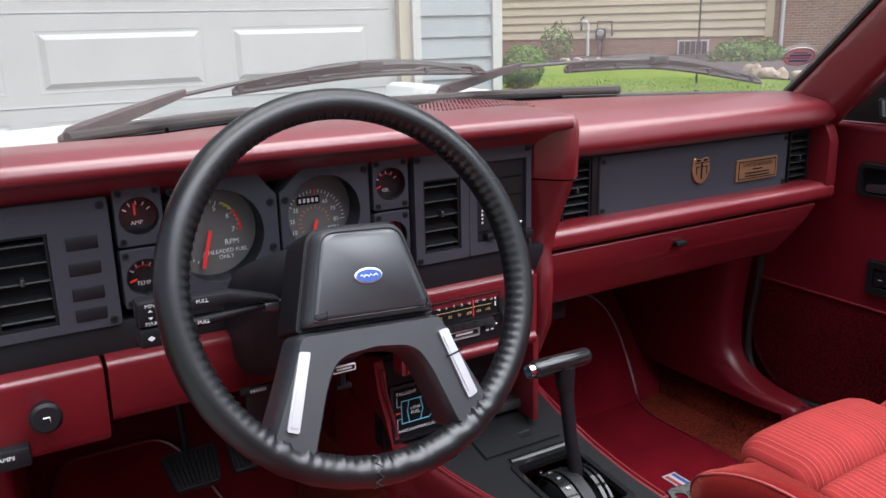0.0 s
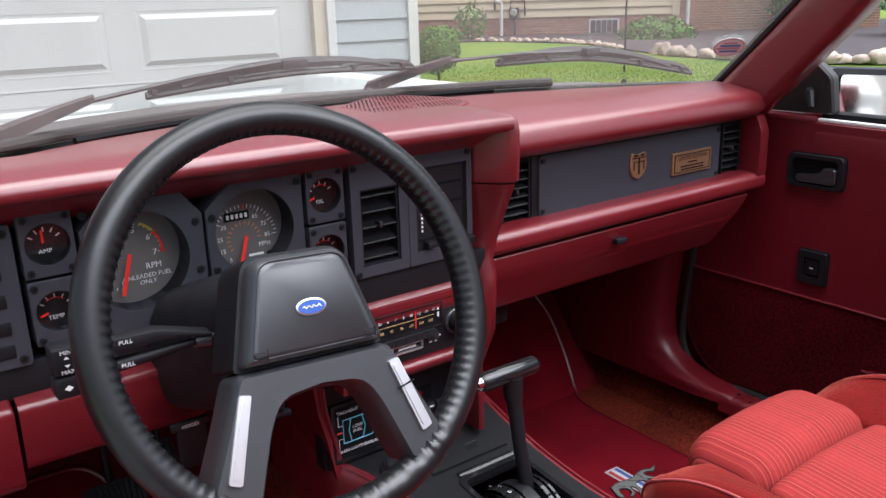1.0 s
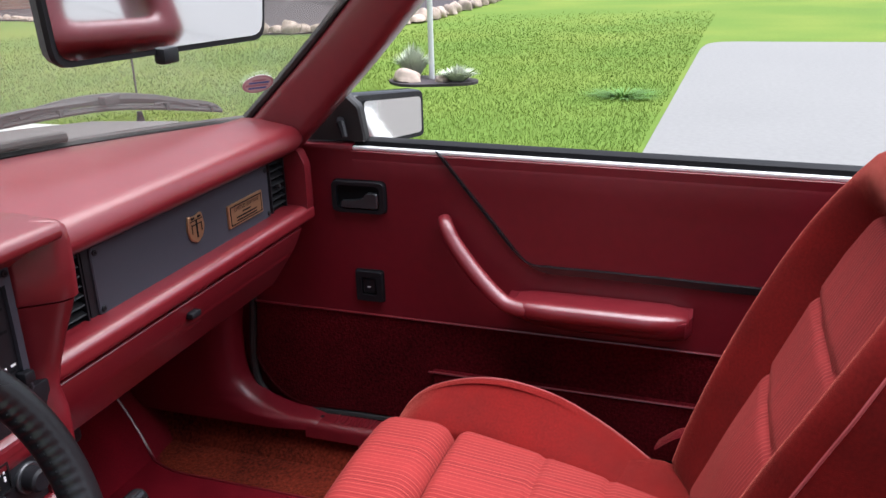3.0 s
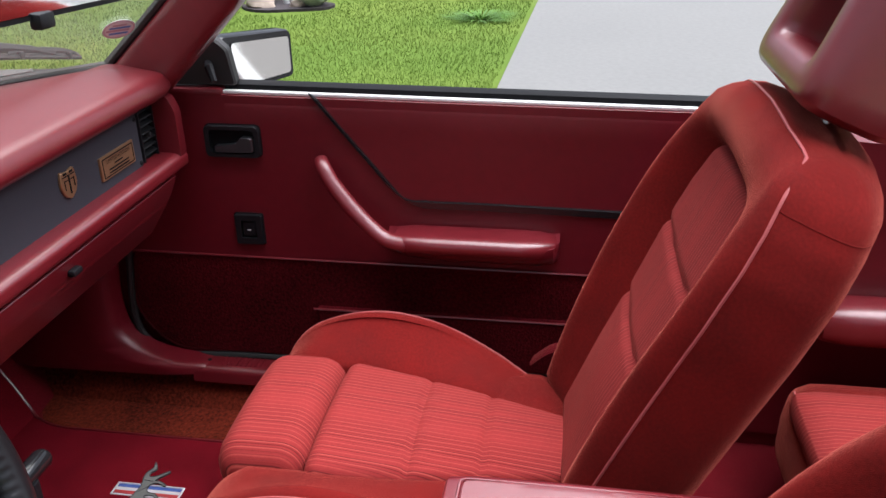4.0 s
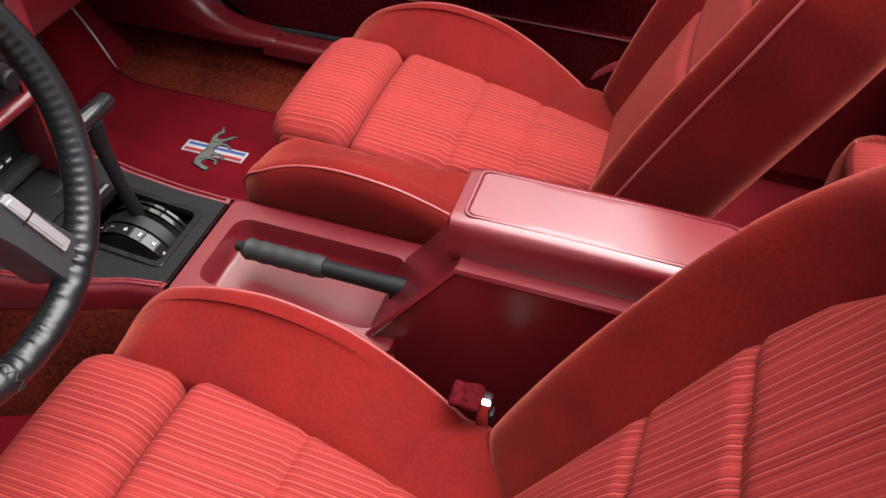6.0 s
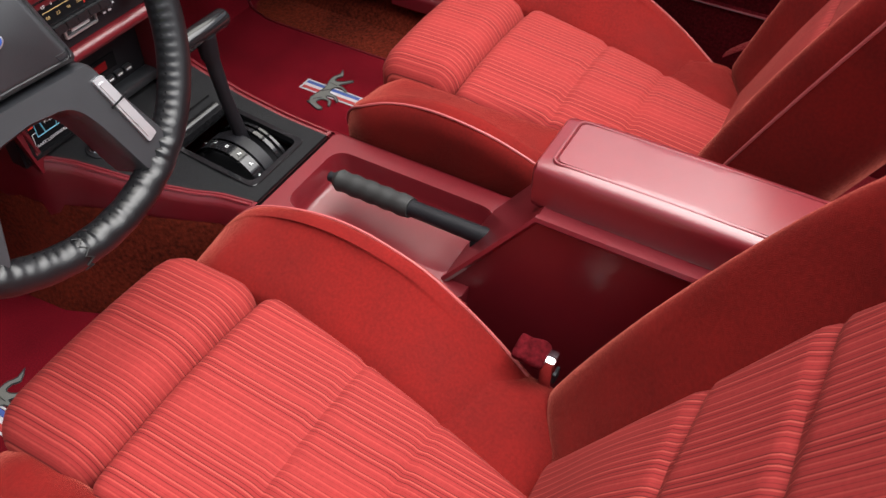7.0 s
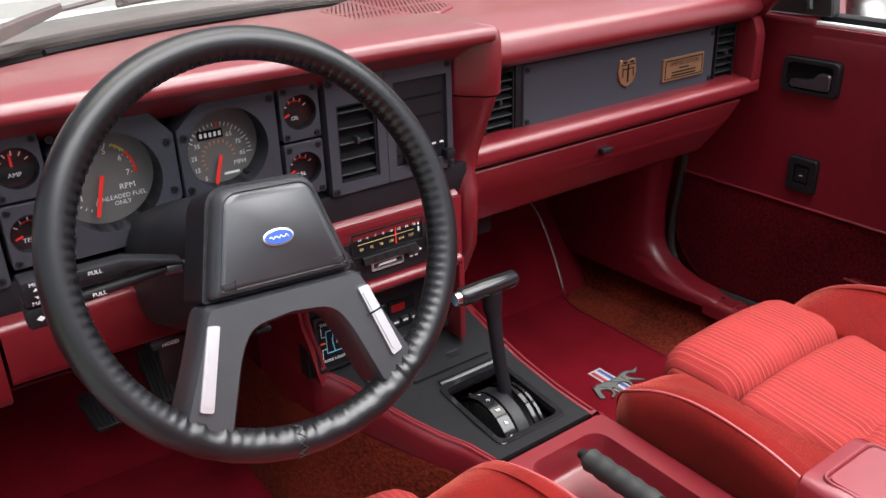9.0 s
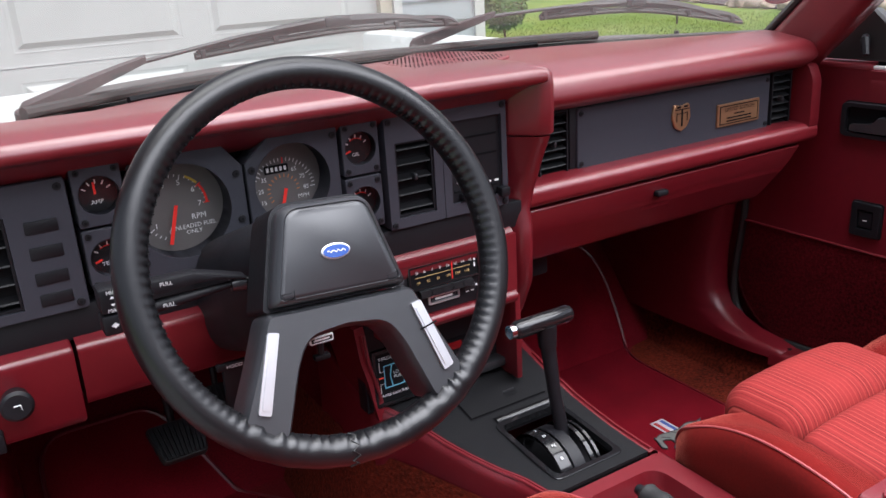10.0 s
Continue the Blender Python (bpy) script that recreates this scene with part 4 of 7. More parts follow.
part("scale_marks", bm, PRINT_WHITE, tach, smooth=False)
part("needle", br, NEEDLE, tach, smooth=False)
part("yellow_band", by, PRINT_YELLOW, tach, smooth=False)
for k in range(8):
    a = radians(255 - 255 * k / 7)
    part("lettering", text_mesh(str(k), 0.0088, FONT_R(TP[0] + 0.0285 * math.cos(a), TP[1] + 0.0285 * math.sin(a), y)), PRINT_WHITE, tach)
part("lettering", text_mesh("RPM", 0.0090, FONT_R(TP[0] + 0.0255, TP[1] - 0.0140, y)), PRINT_WHITE, tach)
part("lettering", text_mesh("UNLEADED FUEL\nONLY", 0.0068, FONT_R(TP[0] + 0.018, TP[1] - 0.0275, y)), PRINT_WHITE, tach)

SC, SR = (-0.306, 0.858), 0.046
spd, y = gauge("speedometer", holed([(-0.361, 0.815), (-0.330, 0.782), (-0.247, 0.782), (-0.247, 0.914), (-0.330, 0.916), (-0.361, 0.888)], ring_pts(*SC, SR), FP, -0.022, 0.009), *SC, SR, "large round speedometer", "MPH", FACE, 0.030)
screws([(-0.354, 0.880), (-0.354, 0.822), (-0.253, 0.905)], spd, PY - 0.009)
SP = (-0.308, 0.842)
bm, br, bo = bmesh.new(), bmesh.new(), bmesh.new()
for k in range(35):
    tick(*SP, radians(246 - 246 * k / 34), 0.0335 if k % 4 == 2 else 0.036, 0.0400, 0.00045, y, bm)
tick(*SP, radians(246 - 246 * 22 / 34), 0.0335, 0.0405, 0.0008, y - 0.0003, br)
for k in range(14):
    tick(*SP, radians(215 - 215 * k / 13), 0.0165, 0.0205, 0.00045, y, bo)
part("red_tick", br, NEEDLE, spd, smooth=False)
br = bmesh.new()
tick(*SP, radians(254), -0.004, 0.036, 0.0021, y - 0.006, br)
part("scale_marks", bm, PRINT_WHITE, spd, smooth=False)
part("metric_marks", bo, PRINT_ORANGE, spd, smooth=False)
part("needle", br, NEEDLE, spd, smooth=False)
for k in range(9):
    a = radians(246 - 246 * (5 + 10 * k) / 85)
    part("lettering", text_mesh(str(5 + 10 * k), 0.0072, FONT_R(SP[0] + 0.0283 * math.cos(a), SP[1] + 0.0283 * math.sin(a), y)), PRINT_WHITE, spd)
part("lettering", text_mesh("MPH", 0.0074, FONT_R(SP[0] + 0.024, SP[1] - 0.010, y)), PRINT_WHITE, spd)
part("trip_bars", box((SP[0] + 0.004, y - 0.0006, SP[1] - 0.022), (SP[0] + 0.022, y, SP[1] - 0.0195)), PRINT_WHITE, spd)
part("odometer", box((SP[0] - 0.021, y - 0.0012, SP[1] + 0.0225), (SP[0] + 0.008, y, SP[1] + 0.0325)), DARK, spd)
for k in range(5):
    part("digit_bar", box((SP[0] - 0.0190 + k * 0.0054, y - 0.0016, SP[1] + 0.0250), (SP[0] - 0.0160 + k * 0.0054, y - 0.0012, SP[1] + 0.0300)), PRINT_WHITE, spd)
part("trip_knob", disc((SP[0] + 0.030, y, SP[1] - 0.024), 0.005, (0, -1, 0), 0.012, 16), BLACK, spd)

# centre plate: vent and heater controls
cp = part("control_plate", holed(rounded(rect(-0.185, -0.104, 0.771, 0.915), 0.003, 2), rect(-0.172, -0.117, 0.785, 0.881), FP, -0.022, 0.009), SLATE, dash, "slate panel with vent and heater controls")
vent(-0.172, -0.117, 0.785, 0.881, PY - 0.006, 5, cp)
part("control_plate_right", holed(rounded(rect(-0.104, -0.003, 0.771, 0.915), 0.003, 2), rect(-0.092, -0.012, 0.788, 0.896), FP, -0.022, 0.009), SLATE, cp)
part("heater_panel", box((-0.092, PY - 0.004, 0.788), (-0.012, PY + 0.0, 0.896)), BLACK, cp, "black heater control panel")
for z in (0.87, 0.845, 0.80):
    part("slider_slot", box((-0.086, PY - 0.005, z), (-0.018, PY - 0.0035, z + 0.003)), DARK, cp)
part("slider_knob", box((-0.080, PY - 0.016, 0.792), (-0.066, PY - 0.004, 0.800), 0.002), BLACK, cp)
part("slider_knob", box((-0.020, PY - 0.018, 0.785), (-0.006, PY - 0.004, 0.798), 0.002), BLACK, cp)
for i in range(7):
    part("control_mark", box((-0.082, PY - 0.0046, 0.812 + i * 0.0055), (-0.0795, PY - 0.004, 0.815 + i * 0.0055)), PRINT_WHITE, cp, smooth=False)
for i in range(4):
    part("control_mark", box((-0.058 + i * 0.012, PY - 0.0046, 0.806), (-0.052 + i * 0.012, PY - 0.004, 0.8085)), PRINT_WHITE, cp, smooth=False)
screws([(-0.179, 0.908), (-0.179, 0.777), (-0.010, 0.908), (-0.010, 0.777)], cp, PY - 0.009)

# lower red structure
bm = bmesh.new()
prism(bm, rounded([(0.250, 0.738), (0.236, 0.722), (0.240, 0.700), (0.262, 0.690), (0.32, 0.69), (0.32, 0.738)], [0.01, 0.012, 0.01, 0.004, 0, 0]), lambda u, v, w: (w, u, v), -0.40, 0.002)
part("lower_rail", bm, PLASTIC_RED, dash, "red moulded rail under the instruments")
for x0, x1, zb in ((-0.70, -0.572, 0.635), (-0.568, -0.385, 0.655)):
    bm = bmesh.new()
    prism(bm, rounded([(0.252, 0.737), (0.231, 0.731), (0.241, zb + 0.008), (0.254, zb), (0.31, zb), (0.31, 0.737)], [0.006, 0.008, 0.010, 0.006, 0, 0]), lambda u, v, w: (w, u, v), x0, x1, 0.002)
    part("knee_panel", bm, PLASTIC_RED, dash, "red lower dash panel")
# solid black block: the darkness under the dash is put into its colour
part("under_dash", box((-0.68, 0.31, 0.675), (0.64, 0.62, 0.90), 0.02), DARK, dash, "black block for the shade under the dash")
kn = part("headlamp_knob", disc((-0.634, 0.236, 0.692), 0.016, (0, -1, 0.1), 0.028, 24, r2=0.013), BLACK, dash, "black round headlamp switch")
part("knob_mark", tube([(-0.637, 0.2065, 0.697), (-0.631, 0.2065, 0.697), (-0.630, 0.2065, 0.690), (-0.638, 0.2065, 0.690)], 0.0008, 4), PRINT_WHITE, kn)
fl = part("fog_lamp_switch", box((-0.715, 0.225, 0.640), (-0.652, 0.27, 0.662), 0.003), BLACK, dash, "black fog lamp switch bar")
part("lettering", text_mesh("FOG LAMPS", 0.0065, FONT_R(-0.684, 0.654, 0.2245)), PRINT_WHITE, fl)
hd = part("hood_release", box((-0.436, 0.206, 0.668), (-0.394, 0.213, 0.677), 0.002), BLACK, dash, "black hood release handle")
part("lettering", text_mesh("HOOD", 0.0060, FONT_R(-0.416, 0.6725, 0.2055)), PRINT_WHITE, hd)

part("release_plate", box((-0.428, 0.214, 0.618), (-0.396, 0.222, 0.672), 0.002), BLACK, hd)
tag = part("brake_release", tube([(-0.312, 0.205, 0.652), (-0.312, 0.205, 0.672)], 0.004, 8), BLACK, dash, "black brake release pull with a white-framed tag")
part("tag_frame", holed(rounded(rect(-0.327, -0.297, 0.672, 0.681), 0.001, 1), rect(-0.3255, -0.2985, 0.6735, 0.6795), XZ(0.2), 0, 0.003), PRINT_WHITE, tag)
part("tag_plate", box((-0.3255, 0.1985, 0.6735), (-0.2985, 0.2005, 0.6795)), BLACK, tag)
part("tag_marks", box((-0.322, 0.1978, 0.6755), (-0.302, 0.1986, 0.6775)), PRINT_WHITE, tag)
part("tag_foot", box((-0.322, 0.200, 0.648), (-0.302, 0.210, 0.655), 0.002), BLACK, tag)
# radio
part("radio_surround", holed([(-0.215, 0.628), (0.002, 0.628), (0.002, 0.730), (-0.215, 0.730)], [(-0.205, 0.647), (-0.016, 0.647), (-0.016, 0.7215), (-0.205, 0.7215)], XZ(0.262), 0, 0.026), PLASTIC_RED, dash, "red moulded radio surround")
part("radio_sill", tube([(-0.21, 0.237, 0.6385), (-0.003, 0.237, 0.6385)], 0.0085, 10), PLASTIC_RED, dash)
radio = thing("car_radio", (-0.09, 0.25, 0.684), "black push-button radio with a printed dial scale", "radio")
face = part("face", box((-0.205, 0.240, 0.647), (-0.016, 0.30, 0.7215), 0.002), BLACK, radio)
part("dial_frame", holed(rect(-0.170, -0.060, 0.684, 0.718), rect(-0.167, -0.063, 0.687, 0.7155), XZ(0.2405), 0, 0.0035), GLOSS, radio)
part("dial_window", box((-0.167, 0.2388, 0.687), (-0.063, 0.2408, 0.7155)), DARK, radio)
for i, w in enumerate("55 6 7 8 10 12 14 16".split()):
    part("lettering", text_mesh(w, 0.0056, FONT_R(-0.157 + i * 0.0118, 0.7085, 0.2385)), PRINT_WHITE, radio)
for i, w in enumerate("88 92 96 100 104 108".split()):
    part("lettering", text_mesh(w, 0.0056, FONT_R(-0.155 + i * 0.0150, 0.6945, 0.2385)), PRINT_AMBER, radio)
part("scale_line", box((-0.160, 0.2383, 0.7012), (-0.074, 0.2389, 0.7017)), PRINT_AMBER, radio)
part("needle", box((-0.1038, 0.2378, 0.689), (-0.1026, 0.2386, 0.7145)), NEEDLE, radio)
for z in (0.700, 0.709):
    part("band_mark", box((-0.0685, 0.2383, z - 0.003), (-0.0662, 0.2389, z + 0.003)), PRINT_WHITE, radio)
for i in range(5):
    bm = bmesh.new()
    prism(bm, [(0.243, 0.6745), (0.229, 0.6755), (0.232, 0.6835), (0.243, 0.6845)], lambda u, v, w: (w, u, v), -0.156 + i * 0.0165, -0.1405 + i * 0.0165)
    part("button", bm, GLOSS, radio, smooth=False)
part("slot_frame", holed(rounded(rect(-0.142, -0.093, 0.6595, 0.6725), 0.002, 2), rect(-0.1395, -0.0955, 0.662, 0.670), XZ(0.2405), 0, 0.0035), CAP, radio, "silver-edged slot")
part("slot_lettering", box((-0.131, 0.2388, 0.6645), (-0.104, 0.2398, 0.6675)), PRINT_WHITE, radio)
part("switch", box((-0.086, 0.236, 0.667), (-0.068, 0.241, 0.675), 0.001), PAD, radio)
for x, z in ((-0.080, 0.6635), (-0.072, 0.6635), (-0.066, 0.670)):
    part("switch_mark", box((x - 0.0022, 0.2392, z - 0.001), (x + 0.0022, 0.2401, z + 0.001)), PRINT_WHITE, radio)
for x in (-0.188, -0.040):
    k = part("knob", disc((x, 0.240, 0.684), 0.0135, (0, -1, 0), 0.022, 24), BLACK, radio, "black tuning knob")
    part("knob_ring", disc((x, 0.2402, 0.684), 0.0175, (0, -1, 0), 0.005, 24), PAD, k)
# cubby with a clock below the radio
cub = part("clock_panel", box((-0.215, 0.305, 0.49), (0.012, 0.33, 0.632)), BLACK, dash, "black panel with a small clock")
part("clock_window", box((-0.082, 0.3035, 0.545), (-0.038, 0.3055, 0.566)), DARK, cub)
part("clock_display", box((-0.078, 0.3030, 0.548), (-0.055, 0.3037, 0.560)), material("red_display_filter", (0.22, 0.006, 0.008), 0.2, vary=0.05), cub, "dark red display window")
for i in range(4):
    kb = part("clock_key", box((-0.080 + i * 0.016, 0.2985, 0.529), (-0.067 + i * 0.016, 0.306, 0.5375), 0.001), PAD, cub)
    part("key_mark", box((-0.0775 + i * 0.016, 0.2978, 0.532), (-0.0695 + i * 0.016, 0.2986, 0.5345)), PRINT_WHITE, kb)
part("ledge", box((-0.10, 0.282, 0.505), (0.010, 0.306, 0.519), 0.003), PAD, cub, "black ledge")
part("cubby_side", box((0.008, 0.252, 0.495), (0.018, 0.33, 0.632), 0.002), PLASTIC_RED, dash)

part("heater_duct", box((0.085, 0.325, 0.612), (0.128, 0.39, 0.668), 0.006), BLACK, dash, "black duct under the dash")
part("heater_duct", box((0.128, 0.345, 0.632), (0.300, 0.41, 0.672), 0.012), BLACK, dash)
# passenger side: trim panel, vents, rail, glove box
part("trim_recess", box((0.07, 0.300, 0.765), (0.665, 0.315, 0.885)), BLACK, dash)
part("trim_backing", box((0.142, 0.288, 0.777), (0.588, 0.301, 0.880), 0.003), BLACK, dash)
bm = bmesh.new()
prism(bm, rounded(rect(0.154, 0.582, 0.783, 0.874), 0.005), XZ(0.2885), 0, 0.004, 0.0015)
ap = part("trim_panel", bm, SLATE, dash, "slate-grey trim panel with gilt badges")
screws([(0.161, 0.866), (0.161, 0.791), (0.575, 0.866), (0.575, 0.791)], ap, 0.2845)
vent(0.084, 0.138, 0.776, 0.876, 0.286, 8, dash)
vent(0.591, 0.643, 0.776, 0.876, 0.286, 8, dash)
bm = bmesh.new()
prism(bm, rounded([(0.3499, 0.8535), (0.3460, 0.8315), (0.3524, 0.8165), (0.3665, 0.8085), (0.3806, 0.8165), (0.3870, 0.8315), (0.3831, 0.8535), (0.3665, 0.8495)], 0.004, 3), XZ(0.2845), 0, 0.004, 0.0012)
bd = part("shield_badge", bm, GOLD, ap, "gilt shield badge")
bm = bmesh.new()
for x0, x1, z0, z1 in ((0.3511, 0.3819, 0.8440, 0.8453), (0.3650, 0.3680, 0.8175, 0.8440), (0.3563, 0.3767, 0.8375, 0.8387), (0.3550, 0.3627, 0.8470, 0.8500), (0.3703, 0.3780, 0.8470, 0.8500), (0.3543, 0.3556, 0.8255, 0.8395), (0.3774, 0.3787, 0.8255, 0.8395)):
    box((x0, 0.2798, z0), (x1, 0.2808, z1), bm=bm)
part("badge_relief", bm, DARK, bd, smooth=False)
bm = bmesh.new()
prism(bm, rounded(rect(0.451, 0.553, 0.802, 0.839), 0.001), XZ(0.2845), 0, 0.004, 0.001)
pq = part("plaque", bm, GOLD, ap, "gilt plaque")
part("plaque_field", holed(rect(0.455, 0.549, 0.805, 0.836), rect(0.4565, 0.5475, 0.8065, 0.8345), XZ(0.2805), 0, 0.0008), DARK, pq)
part("lettering", text_mesh("LIMITED EDITION", 0.0092, FONT_R(0.502, 0.829, 0.2801)), DARK, pq)
bm = bmesh.new()
for z, w in ((0.821, 0.012), (0.815, 0.03), (0.810, 0.03)):
    box((0.502 - w, 0.2798, z - 0.001), (0.502 + w, 0.2806, z + 0.001), bm=bm)
part("text_bars", bm, DARK, pq, smooth=False)
bm = bmesh.new()
prism(bm, rounded([(0.292, 0.785), (0.258, 0.783), (0.249, 0.776), (0.250, 0.757), (0.260, 0.7505), (0.30, 0.750), (0.32, 0.784)], [0.003, 0.006, 0.008, 0.006, 0.004, 0, 0]), lambda u, v, w: (w, u, v), 0.04, 0.6765, 0.003)
part("shelf_rail", bm, VINYL, dash, "red moulded rail over the glove box")
bm = bmesh.new()
prism(bm, rounded([(0.30, 0.885), (0.262, 0.885), (0.250, 0.86), (0.250, 0.775), (0.262, 0.757), (0.33, 0.757), (0.36, 0.885)], [0, 0.006, 0.01, 0.012, 0.01, 0, 0]), lambda u, v, w: (w, u, v), 0.650, 0.677, 0.004)
part("end_cheek", bm, PLASTIC_RED, dash, "red end of the dash")
bm = bmesh.new()
prism(bm, rounded([(0.275, 0.7475), (0.260, 0.746), (0.264, 0.715), (0.290, 0.657), (0.306, 0.654), (0.34, 0.70), (0.34, 0.7475)], [0.002, 0.004, 0.03, 0.008, 0.01, 0, 0]), lambda u, v, w: (w - (0.80 * (0.748 - v) if w > 0.3 else 0.06 * (v - 0.748)), u, v), 0.036, 0.645, 0.002)
gb = part("glove_door", bm, PLASTIC_RED, dash, "red glove box door")
part("latch", box((0.291, 0.2520, 0.7195), (0.313, 0.268, 0.7290), 0.0025), BLACK, gb, "black push latch")
bm = bmesh.new()
prism(bm, rounded([(0.272, 0.698), (0.332, 0.698), (0.310, 0.722), (0.286, 0.722)], 0.004), lambda u, v, w: (u, 0.2645 + max(0, 0.716 - v) * 0.42 - w, v), 0, 0.0008)
part("finger_dish", bm, PLASTIC_RED, gb)
# perforated grille on the dash top, in four fields
GR = [(-0.035, 0.425), (-0.020, 0.400), (0.095, 0.400), (0.150, 0.440), (0.160, 0.520), (0.120, 0.615), (0.070, 0.615), (-0.030, 0.540)]
bm = bmesh.new()
prism(bm, rounded(GR, 0.008, 3), XY(0.938), 0, 0.0052, 0.002)
gr = part("speaker_grille", bm, VINYL, dash, "perforated red grille")
hole_me = mesh_of("hole", disc((0, 0, 0), 0.0016, (0, 0, 1), 0.0005, 8), DARK)
for i in range(27):
    for j in range(32):
        x, yy = -0.030 + i * 0.0072 + (0.0036 if j % 2 else 0), 0.404 + j * 0.0066
        if abs(x - 0.052) < 0.006 or abs(yy - 0.487) < 0.006:
            continue
        v, c = Vector((x, yy)), Vector((0.06, 0.5))
        if (sample(GR, c, [math.atan2(yy - 0.5, x - 0.06)])[0] - c).length - (v - c).length < 0.006:
            continue
        h = new("hole", hole_me)
        h.location, h.parent = (x, yy, 0.9430), gr
for x0, x1 in ((-0.42, -0.06), (0.10, 0.30)):
    part("defroster_slot", tube(spline([(x, screen_base(x) - 0.055, 0.9395) for x in (x0, (2 * x0 + x1) / 3, (x0 + 2 * x1) / 3, x1)], 4), 0.005, 6), DARK, dash)

# ---- steering wheel and column ----
WC = Vector((-0.3650, 0.014, 0.8425))
TILT_W = radians(22)
WV = Vector((0, math.sin(TILT_W), math.cos(TILT_W)))
WN = Vector((0, -math.cos(TILT_W), math.sin(TILT_W)))
ROT_W = radians(-3.2)


def W(u, v, w):
    """Wheel plane: u right, v up, w towards the driver."""
    c, s = math.cos(ROT_W), math.sin(ROT_W)
    return WC + Vector((1, 0, 0)) * (u * c - v * s) + WV * (u * s + v * c) + WN * w


wheel = thing("steering_wheel", WC, "black leather steering wheel with a padded hub", "steering wheel")
R0, R1 = 0.1708, 0.0146
bm = bmesh.new()
NM, NS = 480, 18
g = []
for i in range(NM):
    a = 2 * math.pi * i / NM
    ring = []
    for k in range(NS):
        b = 2 * math.pi * k / NS
        # lacing puckers along the inner side
        inner = max(0, -math.cos(b + 0.45)) ** 16
        near = sum(math.exp(-((a - radians(q)) / 0.16) ** 2) for q in (238, 302)) + 0.55 * math.exp(-((a - radians(270)) / 0.35) ** 2)
        wide = max(0, -math.cos(b + 0.65)) ** 5
        rr = R1 * (1 + 0.08 * inner * math.sin(a * 120))
        rr *= 1 + near * wide * (0.11 * math.sin(a * 74 + 2.2 * math.sin(a * 19)) - 0.04) + 0.03 * near * math.sin(a * 37 + 3 * b)
        rad = R0 + rr * math.cos(b)
        ring.append(bm.verts.new(W(rad * math.cos(a), rad * math.sin(a), rr * math.sin(b) * 1.05)))
    g.append(ring)
for i in range(NM):
    for k in range(NS):
        bm.faces.new((g[i][k], g[(i + 1) % NM][k], g[(i + 1) % NM][(k + 1) % NS], g[i][(k + 1) % NS]))
rim = part("rim", bm, LEATHER, wheel, "black leather-wrapped rim")
# stitches of the lacing
st_me = mesh_of("stitch", box((-0.0013, -0.0005, -0.0006), (0.0013, 0.0005, 0.0006), 0.0002, 1), DARK)
for i in range(120):
    a = 2 * math.pi * (i + 0.5) / 120
    rad = R0 - R1 * 0.93
    s = new("stitch", st_me)
    p = W(rad * math.cos(a), rad * math.sin(a), R1 * 0.45)
    s.matrix_world = Matrix.Translation(p) @ Matrix.Rotation(-TILT_W, 4, "X") @ Matrix.Rotation(-(a + ROT_W) + 0.5, 4, "Y")
    s.parent = rim
    s.matrix_parent_inverse = Matrix()
bm = bmesh.new()
zig = []
for k in range(9):
    b = radians(20 + 140 * k / 8)
    a = radians(264) + (0.018 if k % 2 else -0.018)
    rad = R0 + R1 * 1.04 * math.cos(b)
    zig.append(W(rad * math.cos(a), rad * math.sin(a), R1 * 1.09 * math.sin(b)))
part("seam_thread", tube(zig, 0.0007, 5), RUBBER, rim)

hubdeep = [(-0.045, 0.90), (-0.006, 1.0), (0.003, 1.0), (0.010, 0.955), (0.0135, 0.885), (0.0125, 0.865), (0.0142, 0.82)]
pad_lp = rounded([(-0.066, -0.036), (0.066, -0.036), (0.043, 0.052), (-0.043, 0.052)], [0.006, 0.006, 0.014, 0.014], 5)
bm = bmesh.new()
loft(bm, [[W(p[0] * k, 0.008 + (p[1] - 0.008) * k, w) for p in pad_lp] for w, k in hubdeep])
hub = part("horn_pad", bm, PAD, wheel, "black padded horn cover")
bm = bmesh.new()
hub_lp = rounded([(-0.070, -0.038), (0.070, -0.038), (0.0455, 0.055), (-0.0455, 0.055)], [0.006, 0.006, 0.016, 0.016], 5)
loft(bm, [[W(p[0], p[1], w) for p in hub_lp] for w in (-0.06, -0.004)])
part("hub_shell", bm, BLACK, wheel)
sp_lp = [(-0.071, -0.0385), (0.071, -0.0385), (0.088, -0.080), (0.112, -0.132), (0.070, -0.150), (0.048, -0.088), (0.036, -0.068), (0, -0.064), (-0.036, -0.068), (-0.048, -0.088), (-0.070, -0.150), (-0.112, -0.132), (-0.088, -0.080)]
bm = bmesh.new()
sp = rounded(sp_lp, [0.009, 0.009, 0.012, 0.010, 0.010, 0.016, 0.022, 0, 0.022, 0.016, 0.010, 0.010, 0.012], 4)
cc = Vector((0, -0.075))
def inset(loop, d):
    """The loop moved inwards by d."""
    n, out = len(loop), []
    for i in range(n):
        a, b = Vector(loop[i - 1]), Vector(loop[(i + 1) % n])
        t = (b - a).normalized()
        out.append(Vector(loop[i]) + Vector((t.y, -t.x)) * d)
    return out


